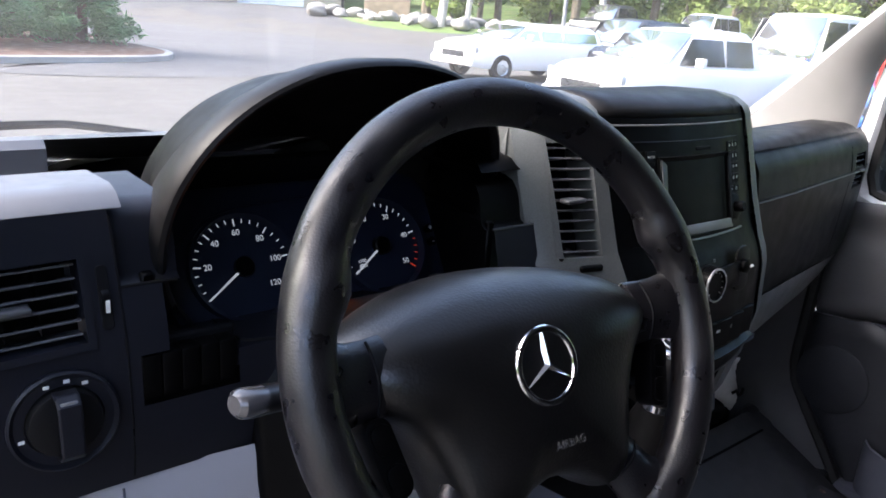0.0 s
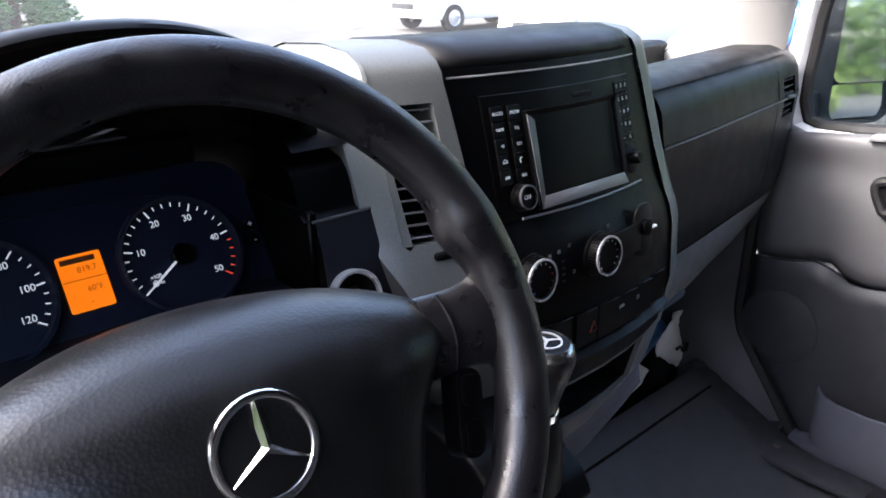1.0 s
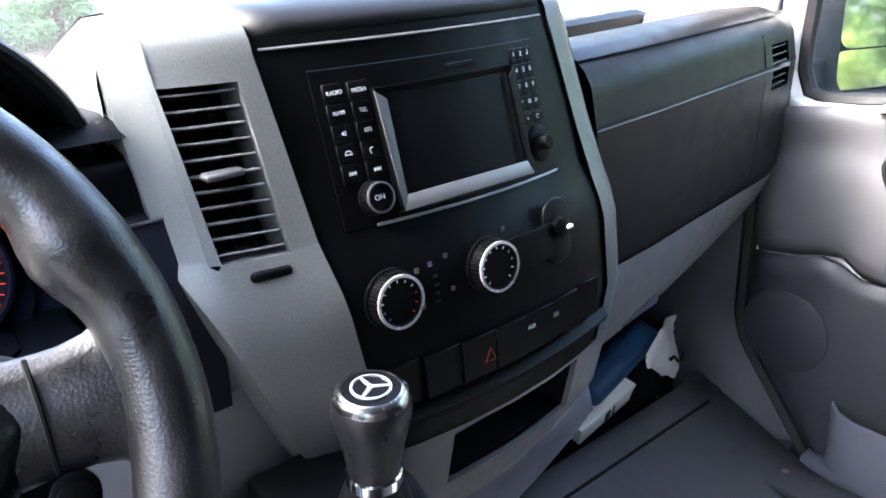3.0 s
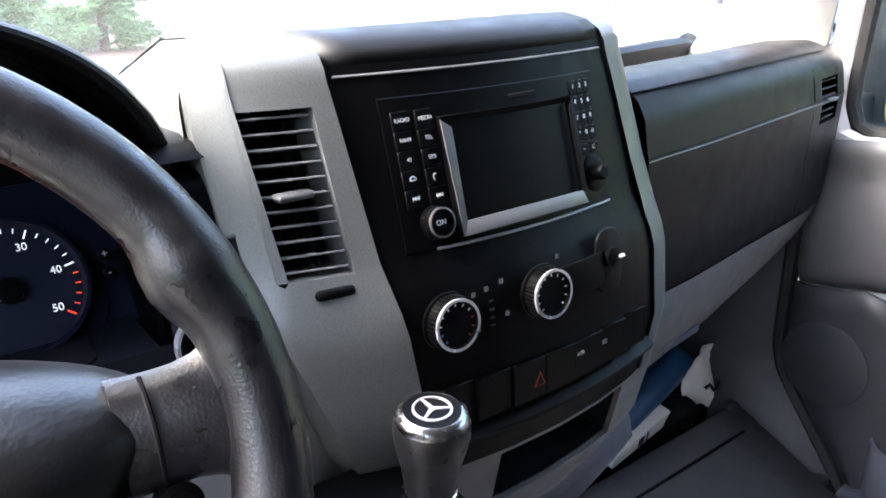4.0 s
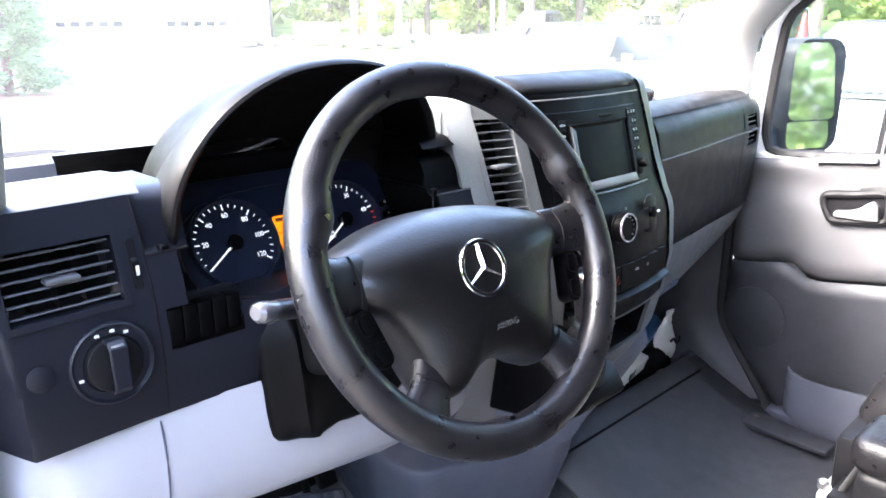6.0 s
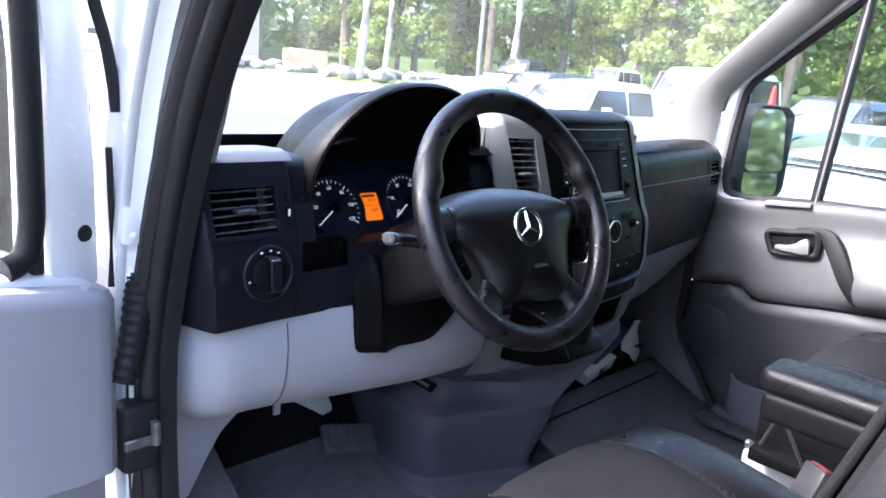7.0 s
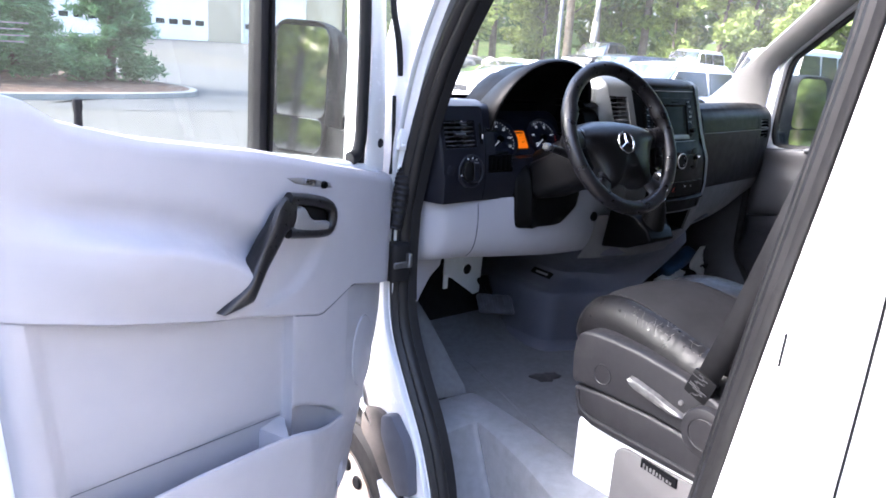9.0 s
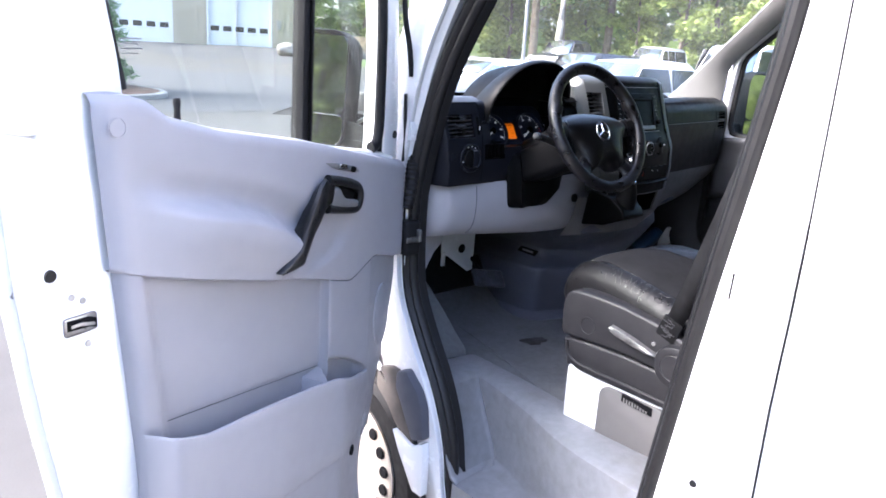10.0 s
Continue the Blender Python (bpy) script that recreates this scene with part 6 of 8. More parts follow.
for u in PU:
    zp, n, zf = lerp(u, ZP), lerp(u, NP), lerp(u, ZF)
    u2 = 0.36 + (u - 0.36) * 0.955 if u > 0.36 else u
    th = 0.013
    rows.append([(u2, 0.0, 0.40), (u2, n * 0.80 - 0.007, 0.41), (u2, n * 0.90 - 0.007, 0.50), (u2, n * 0.97 - 0.008, zf - 0.02), (u2, n * 0.98 - 0.007, zf - 0.004), (u2, n - 0.002, zf + 0.001), (u2, n, zf + 0.006), (u, n + 0.001, zf + 0.05), (u, n + 0.001, zp - 0.03), (u, n, zp - 0.007), (u, n - 0.002, zp - 0.002), (u, n - 0.0055, zp), (u, n - 0.009, zp - 0.002), (u, n - 0.0115, zp - 0.007), (u, max(0.002, n - th), zp - 0.03), (u, max(0.0, n - 0.035), zp - 0.16)])
rows = [[(max(u, uf(z) + 0.003 + 0.05 * (u - 0.145)), n, z) for u, n, z in r] for r in rows]
pocket = dpart("pocket", loft(rows), GREY, None, "light grey door pocket with a rounded lip")
dpart("pocket_floor", prism([(0.17, 0.0), (0.17, 0.02), (0.36, 0.06), (0.88, 0.06), (0.88, 0.0)], "z", 0.74, 0.745, 0), GREY, pocket)
dpart("cup_wall", loft([[(0.352 + 0.062 * t, 0.0, 0.745), (0.352 + 0.062 * t, n, 0.745), (0.352 + 0.062 * t, n, z - 0.004), (0.352 + 0.062 * t, n - 0.003, z), (0.352 + 0.062 * t, 0.0, z)] for t, n, z in ((0.0, 0.016, 0.868), (0.25, 0.030, 0.868), (0.5, 0.050, 0.866), (0.75, 0.066, 0.865), (0.95, 0.074, 0.864), (1.0, 0.074, 0.858))], caps=True), GREY, pocket, "moulded cup holder wall")
dpart("back_seam", sweep([(u, 0.0036, lerp(u, ZA) + 0.0005) for u in span(0.356, 0.85, 16)], 0.0008, 6), MIDGREY, pocket, "thin dark seam")
# dark line drawn along the seam for the shadow below the upper lining
for us_, n in ((span(0.0, 0.155, 6), None), (span(0.16, 0.342, 12), 0.030), (span(0.352, 0.868, 24), 0.004)):
    dpart("lining_seam", sweep([(u, n if n else 0.030 - (0.158 - u) * 0.175, lerp(u, ZC) + 0.001) for u in us_], 0.0011, 6), MIDGREY, None, "thin dark seam")
dpart("flap_lock", lathe([(0.014, -0.004), (0.014, 0.0015), (0.010, 0.002), (0.009, -0.002), (0, -0.002)], 20, Matrix.Translation((0.262, 0.0525, 0.612)) @ Matrix.Rotation(math.atan(0.3), 4, "Z") @ Matrix.Rotation(-math.pi / 2, 4, "X")), PIT, pocket)
dpart("speaker_cover", lathe([(0.089, -0.006), (0.089, 0.001), (0.0875, 0.0028), (0.085, 0.0035), (0.0, 0.0035)], 48, Matrix.Translation((0.078, 0.0135, 0.928)) @ Matrix.Rotation(math.atan(0.175), 4, "Z") @ Matrix.Rotation(-math.pi / 2, 4, "X") @ Matrix.Diagonal((0.60, 1, 1, 1))), GREY, None, "round speaker cover")
dpart("screw_cover", lathe([(0.017, 0.0), (0.017, 0.0008), (0.016, 0.001), (0.0152, -0.0006), (0.0145, 0.001), (0.0, 0.001)], 32, Matrix.Translation((0.935, arm_n(0.935, 1.49), 1.49)) @ Matrix.Rotation(-math.pi / 2, 4, "X")), GREY)
dpart("corner_pad", prism([(0.012, 1.300), (0.012, 1.345), (0.030, 1.352), (0.075, 1.308)], "y", 0.004, 0.022, 0.004, 2), GREY, None, "raised corner of the lining")
dpart("pad_ring", lathe([(0.0125, 0.0), (0.0125, 0.0012), (0.0112, 0.0016), (0.0105, 0.0)], 24, Matrix.Translation((0.031, 0.0222, 1.325)) @ Matrix.Rotation(-math.pi / 2, 4, "X")), GREY)
# pull handle with the opening lever
GRIP = [((0.580, 1.172), (0.566, 1.166), 0.044), ((0.545, 1.195), (0.535, 1.168), 0.054), ((0.518, 1.215), (0.508, 1.175), 0.060), ((0.470, 1.264), (0.455, 1.222), 0.064), ((0.436, 1.312), (0.418, 1.260), 0.062), ((0.421, 1.334), (0.406, 1.272), 0.060), ((0.406, 1.345), (0.398, 1.277), 0.058), ((0.388, 1.349), (0.388, 1.278), 0.056), ((0.370, 1.346), (0.376, 1.276), 0.054)]
rows = []
for (u0, z0), (u1, z1), n in GRIP:
    n = max(n, arm_n(u0, z0) + 0.006, arm_n(u1, z1) + 0.012, arm_n((u0 + u1) / 2, (z0 + z1) / 2) + 0.010)
    q = lambda t: (u0 + (u1 - u0) * t, z0 + (z1 - z0) * t)
    rows.append([(q(t)[0], m, q(t)[1]) for t, m in ((0.4, 0.02), (0.02, n - 0.012), (0.08, n - 0.004), (0.22, n), (0.5, n + 0.002), (0.8, n), (0.94, n - 0.004), (1.0, n - 0.012), (1.0, 0.02))])
handle = dpart("pull_handle", loft(rows, close_v=True, caps=True), HANDLEBLACK, None, "black pull handle")
fr = smooth_path([(0.392, 0.050, 1.344), (0.34, 0.048, 1.334), (0.285, 0.046, 1.320), (0.256, 0.044, 1.306), (0.247, 0.043, 1.286), (0.257, 0.043, 1.262), (0.285, 0.045, 1.260), (0.34, 0.047, 1.268), (0.392, 0.050, 1.278)], 5)
dpart("recess_frame", sweep(fr, 0.0115, 12, flat=0.9, up=(0, 1, 0)), HANDLEBLACK, handle, "glossy black frame round the lever")
dpart("recess", prism([(0.25, 1.262), (0.38, 1.28), (0.385, 1.34), (0.33, 1.332), (0.262, 1.31), (0.246, 1.29)], "y", 0.028, 0.0345, 0.001), BLACK, handle, "dark handle recess")
dpart("opening_lever", prism([(0.382, 1.280), (0.374, 1.318), (0.360, 1.326), (0.345, 1.318), (0.330, 1.298), (0.312, 1.288), (0.268, 1.281), (0.272, 1.264), (0.32, 1.268)], "y", 0.036, 0.056, 0.006, 3), SATIN, handle, "grey opening lever")
pod = dpart("switch_pod", prism([(0.377, 1.378), (0.323, 1.372), (0.245, 1.354), (0.236, 1.341), (0.30, 1.352), (0.352, 1.364)], "y", 0.020, 0.034, 0.002), SATIN, None, "grey window switch pod")
dpart("window_switch", prism(rounded(0.030, 0.011, 0.004), "y", 0.033, 0.041, 0.002, m=Matrix.Translation((0.315, 0, 1.364)) @ Matrix.Rotation(radians(-12), 4, "Y")), CHROME, pod)
dpart("mirror_switch", lathe([(0.008, 0), (0.007, 0.007), (0, 0.008)], 16, Matrix.Translation((0.268, 0.033, 1.352)) @ Matrix.Rotation(-math.pi / 2, 4, "X")), SMOOTHBLACK, pod)
dpart("lock_pin", lathe([(0.0065, 0.0), (0.0055, 0.03), (0.007, 0.042), (0.006, 0.05), (0.0, 0.052)], 14, Matrix.Translation((0.775, -0.005, 1.478))), RUBBER, None, "black lock pin")
# latch, plugs and hinge hardware
latch = dpart("latch", rbox(0.968, 1.028, -0.0035, 0.0025, 1.162, 1.193, 0.005, 2), STEEL, None, "steel door latch")
dpart("latch_mouth", prism([(0.970, 1.166), (0.985, 1.170), (1.024, 1.172), (1.024, 1.190), (0.985, 1.188), (0.970, 1.182)], "y", 0.0015, 0.0038, 0.001), PIT, latch)
dpart("latch_claw", prism([(0.974, 1.170), (1.000, 1.176), (1.018, 1.176), (1.018, 1.181), (0.998, 1.182), (0.974, 1.176)], "y", 0.0030, 0.0056, 0.001), STEEL, latch)
for u, z in ((1.01, 1.225), (0.99, 1.215), (0.985, 1.14)):
    dpart("latch_screw", lathe([(0.006, 0), (0.005, 0.003), (0, 0.0035)], 12, Matrix.Translation((u, -0.003, z)) @ Matrix.Rotation(-math.pi / 2, 4, "X")), STEEL, latch)
dpart("plug", lathe([(0.0105, 0), (0.0095, 0.003), (0, 0.004)], 24, Matrix.Translation((1.043, -0.003, 1.268)) @ Matrix.Rotation(-math.pi / 2, 4, "X")), RUBBER, None, "black rubber plug")
dpart("plug", lathe([(0.011, 0), (0.010, 0.002), (0, 0.003)], 20, Matrix.Translation((0.012, -0.004, 1.412)) @ Matrix.Rotation(-math.pi / 2, 4, "X")), RUBBER, None, "black rubber plug")
bp = smooth_path([(-0.893, 0.338, 1.345), (-0.899, 0.330, 1.325), (-0.909, 0.322, 1.290), (-0.921, 0.314, 1.250), (-0.934, 0.308, 1.212)], 6)
part("cable_boot", sweep(bp, [0.0235 - 0.00035 * i + 0.0014 * math.cos(i * math.pi) for i in range(len(bp))], 16), RUBBER, door, "black corrugated cable boot")
hg = part("hinge", rbox(-0.938, -0.884, 0.300, 0.343, 1.076, 1.176, 0.010, 3), RUBBER, door, "black rubber hinge cover with a steel strap")
part("hinge_strap", rbox(-0.938, -0.893, 0.294, 0.301, 1.116, 1.131, 0.002, 1), LEVER, hg, "worn steel strap")
part("hinge_clip", rbox(-0.902, -0.891, 0.292, 0.301, 1.114, 1.152, 0.003, 2), LEVER, hg)
part("hinge_pin", lathe([(0.006, 0.0), (0.006, 0.03), (0.004, 0.033), (0, 0.033)], 14, Matrix.Translation((-0.896, 0.292, 1.118))), LEVER, hg)
part("check_bracket", rbox(-0.926, -0.899, 0.315, 0.345, 1.396, 1.447, 0.003, 2), WHITE, van, "white painted bracket in the door gap")
part("bracket_screw", lathe([(0.005, 0.0), (0.004, 0.003), (0.0, 0.004)], 12, pose(-0.915, 0.315, 1.408, 90, 0, 0)), WHITE, van)
part("gap_strip", sweep(smooth_path([(-0.966, 0.318, 1.76), (-0.958, 0.318, 1.70), (-0.944, 0.318, 1.647), (-0.936, 0.318, 1.60), (-0.932, 0.318, 1.565)], 4), 0.006, 8, flat=1.3), RUBBER, door, "black weather strip along the front edge")
part("gap_strip", sweep([(-0.938, 0.330, 1.52), (-0.936, 0.330, 1.45), (-0.938, 0.330, 1.34)], 0.0045, 8), RUBBER, door)
# mirror
MM = Matrix.Translation((-1.019, 0.580, 1.510)) @ Matrix.Rotation(radians(-56), 4, "Z") @ Matrix.Rotation(radians(1.3), 4, "Y") @ Matrix.Rotation(radians(-6), 4, "X") @ Matrix.Diagonal((0.77, 1, 0.84, 1))
ring = lambda w, h, y, dx=0.0, dz=0.0: [(x + dx, y, z + dz) for x, z in rounded(w, h, min(w, h) * 0.28, 6)]
mh = part("mirror", loft([ring(0.194, 0.367, -0.030), ring(0.197, 0.370, -0.054), ring(0.202, 0.375, -0.058), ring(0.208, 0.381, -0.052), ring(0.212, 0.385, 0.0), ring(0.20, 0.37, 0.05), ring(0.15, 0.30, 0.085), ring(0.06, 0.18, 0.10)], close_v=True, caps=True, m=MM), RUBBER, door, "large black door mirror")
part("mirror_glass", prism(rounded(0.190, 0.252, 0.03), "y", -0.0015, 0.0015, 0.0008, 1, m=MM @ Matrix.Translation((0, -0.047, 0.048)) @ Matrix.Rotation(radians(3.5), 4, "X") @ Matrix.Rotation(radians(-4), 4, "Z")), MIRROR, mh, "flat mirror glass")
part("wide_angle_glass", prism(rounded(0.188, 0.096, 0.022), "y", -0.0015, 0.0015, 0.0008, 1, m=MM @ Matrix.Translation((0, -0.047, -0.128)) @ Matrix.Rotation(radians(2), 4, "X") @ Matrix.Rotation(radians(-4), 4, "Z")), MIRROR, mh, "small wide angle mirror glass")
part("mirror_arm", loft([[(-1.03, 0.53, 1.36), (-1.02, 0.59, 1.36), (-1.02, 0.59, 1.44), (-1.03, 0.53, 1.44)], [(-0.99, 0.38, 1.36), (-0.97, 0.43, 1.36), (-0.97, 0.43, 1.42), (-0.99, 0.38, 1.42)]], close_v=True, caps=True), RUBBER, mh)


# ---- passenger door, closed ----
pdoor = thing("passenger_door", (0.9, -0.1, 0.6), "closed passenger door with a grey lining and large window", "door")
PX = 0.868
part("shell", rbox(PX + 0.012, 0.955, -0.60, 0.40, 0.5, 1.352, 0.02, 3), WHITE, pdoor, "white door shell")
PWIN = [(0.05, 1.372), (0.25, 1.355), (0.315, 1.352), (0.345, 1.362), (0.360, 1.40), (0.360, 1.45), (0.352, 1.56), (0.340, 1.66), (0.325, 1.69), (0.207, 1.797), (0.082, 1.907), (0.0, 1.965), (-0.06, 1.985), (-0.52, 1.99), (-0.52, 1.40)]
WOUT = [(0.05, 1.335), (0.25, 1.325), (0.36, 1.322), (0.405, 1.335), (0.407, 1.40), (0.402, 1.45), (0.392, 1.56), (0.374, 1.665), (0.352, 1.705), (0.236, 1.822), (0.11, 1.935), (0.03, 2.005), (-0.05, 2.045), (-0.60, 2.05), (-0.60, 1.37)]
part("front_frame", loft([[(0.925, yo, zo), (0.885, yo, zo), (0.880, yo * 0.75 + yi * 0.25, zo * 0.75 + zi * 0.25), (0.882, yo * 0.3 + yi * 0.7, zo * 0.3 + zi * 0.7), (0.905, yi, zi), (0.925, yi, zi)] for (yo, zo), (yi, zi) in zip(WOUT, PWIN)], close_u=True, close_v=True), WHITE, pdoor, "white window frame")
part("window_seal", sweep([(0.908, y, z) for y, z in PWIN], 0.014, 8, closed=True, up=(1, 0, 0)), RUBBER, pdoor, "black window seal")
g = part("pane", prism(PWIN, "x", 0.918, 0.922, 0), GLASS, pdoor, "clear side window")
g.visible_shadow = False
part("division_bar", prism([(0.106, 1.365), (0.080, 1.365), (0.044, 1.93), (0.068, 1.93)], "x", 0.898, 0.930, 0.004), RUBBER, pdoor, "black window division bar")
part("bar_strip", prism([(0.092, 1.37), (0.086, 1.37), (0.052, 1.92), (0.058, 1.92)], "x", 0.8955, 0.8985, 0.001, 1), SATIN, pdoor, "pale strip on the division bar")
CR = [(0.42, 1.07), (0.30, 1.085), (0.25, 1.10), (0.235, 1.095), (0.19, 1.06), (0.0, 1.09), (-0.6, 1.16)]
CR2 = sorted(CR)
BE = [(-0.6, 1.41), (0.0, 1.385), (0.33, 1.348), (0.42, 1.34)]


def pu_x(y, z):
    zc, zt = lerp(y, CR2), lerp(y, BE)
    t = (z - zc) / (zt - zc)
    b = 0.020 + 0.055 * (1 - sstep(y, -0.12, 0.02)) * math.exp(-((t - 0.3) / 0.25) ** 2) - 0.012 * math.exp(-((t - 0.75) / 0.15) ** 2)
    return PX - b * min(1, t / 0.12) + 0.012 * (1 - min(1, (1 - t) / 0.06)) - (0.012 if t < 0.12 else 0) * 0


# shade of the passenger side is in this lining's colour
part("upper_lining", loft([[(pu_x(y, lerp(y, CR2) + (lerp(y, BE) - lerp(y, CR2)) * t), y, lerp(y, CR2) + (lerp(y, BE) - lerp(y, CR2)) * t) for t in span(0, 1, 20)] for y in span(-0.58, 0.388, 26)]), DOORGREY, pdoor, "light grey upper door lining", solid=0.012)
def lining_at(s, t):
    z = 0.60 + (1.09 - 0.60) * t
    y = -0.58 + (seal_y(max(z, 0.68)) - 0.012 + 0.58) * s
    return 0.60 + (lerp(y, CR2) + 0.004 - 0.60) * t, y


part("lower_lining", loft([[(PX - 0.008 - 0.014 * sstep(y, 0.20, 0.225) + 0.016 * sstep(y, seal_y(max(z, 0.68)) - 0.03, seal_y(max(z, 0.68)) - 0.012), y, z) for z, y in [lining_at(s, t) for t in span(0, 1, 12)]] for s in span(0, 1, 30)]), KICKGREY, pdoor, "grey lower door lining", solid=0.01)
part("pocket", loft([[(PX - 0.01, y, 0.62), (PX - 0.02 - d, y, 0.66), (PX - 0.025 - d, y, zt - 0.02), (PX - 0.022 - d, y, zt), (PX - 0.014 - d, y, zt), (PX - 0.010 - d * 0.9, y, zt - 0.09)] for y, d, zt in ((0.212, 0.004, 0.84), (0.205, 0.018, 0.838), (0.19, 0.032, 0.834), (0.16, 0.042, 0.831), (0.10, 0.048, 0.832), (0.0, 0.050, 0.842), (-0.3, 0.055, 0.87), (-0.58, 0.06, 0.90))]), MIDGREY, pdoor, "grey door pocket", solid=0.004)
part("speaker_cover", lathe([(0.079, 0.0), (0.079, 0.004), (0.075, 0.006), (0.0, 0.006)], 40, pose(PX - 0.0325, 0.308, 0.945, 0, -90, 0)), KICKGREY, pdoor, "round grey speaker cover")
rp = [(0.178, 1.279), (0.12, 1.290), (0.062, 1.300), (0.046, 1.292), (0.040, 1.262), (0.046, 1.240), (0.075, 1.234), (0.148, 1.226), (0.166, 1.236)]
ph = part("recess_frame", sweep(smooth_path([(PX - 0.028, y, z) for y, z in rp], 5, closed=True), 0.009, 8, closed=True, up=(1, 0, 0)), RUBBER, pdoor, "black handle frame")
part("recess", prism(rp, "x", PX - 0.026, PX - 0.020, 0.001), PIT, ph)
part("opening_lever", prism([(0.152, 1.236), (0.150, 1.250), (0.118, 1.254), (0.096, 1.264), (0.082, 1.278), (0.070, 1.282), (0.060, 1.272), (0.055, 1.240), (0.080, 1.236)], "x", PX - 0.044, PX - 0.024, 0.005, 2), SATIN, ph, "grey opening lever")
rows = []
for y, z, wy, wz, dx in ((0.105, 1.300, 0.0, 0.007, 0.030), (0.05, 1.306, 0.004, 0.011, 0.036), (0.018, 1.296, 0.012, 0.014, 0.042), (-0.015, 1.255, 0.016, 0.014, 0.054), (-0.052, 1.195, 0.017, 0.012, 0.060), (-0.085, 1.148, 0.017, 0.008, 0.050), (-0.100, 1.128, 0.012, 0.004, 0.030)):
    rows.append([(PX - 0.02, y + wy, z - wz), (PX - dx + 0.004, y + wy, z - wz), (PX - dx, y + wy * 0.5, z - wz * 0.5), (PX - dx, y - wy * 0.5, z + wz * 0.5), (PX - dx + 0.004, y - wy, z + wz), (PX - 0.02, y - wy, z + wz)])
part("pull_handle", loft(smooth_rows(rows, 3), close_v=True, caps=True), RUBBER, pdoor, "black pull handle")
part("switch_pod", prism([(0.21, 1.352), (0.08, 1.364), (0.08, 1.378), (0.20, 1.366)], "x", PX - 0.030, PX - 0.012, 0.003), SATIN, pdoor)
part("sill_moulding", loft([[(0.80, y, 0.688), (0.81, y, 0.72), (0.845, y, 0.725), (0.86, y, 0.70)] for y in (-0.5, 0.15, 0.24)]), MIDGREY, pdoor, solid=0.004)
MR = Matrix.Translation((1.125, 0.372, 1.478)) @ Matrix.Rotation(radians(-27), 4, "Z") @ Matrix.Diagonal((0.80, 1, 0.80, 1))
mh = part("mirror", loft([ring(0.194, 0.357, -0.030), ring(0.197, 0.360, -0.054), ring(0.202, 0.365, -0.058), ring(0.208, 0.371, -0.052), ring(0.212, 0.375, 0.0), ring(0.20, 0.36, 0.05), ring(0.15, 0.30, 0.085), ring(0.06, 0.18, 0.10)], close_v=True, caps=True, m=MR), RUBBER, pdoor, "large black door mirror")
part("mirror_glass", prism(rounded(0.188, 0.246, 0.03), "y", -0.0015, 0.0015, 0.0008, 1, m=MR @ Matrix.Translation((0, -0.042, 0.048)) @ Matrix.Rotation(radians(-3.5), 4, "X")), MIRROR, mh, "flat mirror glass")
part("wide_angle_glass", prism(rounded(0.186, 0.090, 0.022), "y", -0.0015, 0.0015, 0.0008, 1, m=MR @ Matrix.Translation((0, -0.042, -0.124)) @ Matrix.Rotation(radians(-4), 4, "X")), MIRROR, mh, "small wide angle mirror glass")
part("mirror_arm", rbox(0.93, 1.08, 0.38, 0.43, 1.33, 1.40, 0.01), RUBBER, mh)


# ---- seats ----
def seat_x0(y):
    """The cushion's left flank, narrowing to the front."""
    return lerp(-y, [(0.03, -0.640), (0.04, -0.652), (0.055, -0.660), (0.09, -0.668), (0.20, -0.683), (0.34, -0.700), (0.55, -0.705)])


def seat_x1(y):
    return lerp(-y, [(0.03, -0.245), (0.04, -0.225), (0.055, -0.213), (0.09, -0.202), (0.20, -0.190), (0.34, -0.185), (0.55, -0.185)])


def seat_top(y):
    return lerp(-y, [(0.03, 1.050), (0.034, 1.068), (0.045, 1.088), (0.065, 1.106), (0.10, 1.119), (0.15, 1.123), (0.22, 1.116), (0.30, 1.099), (0.37, 1.083), (0.55, 1.06)])


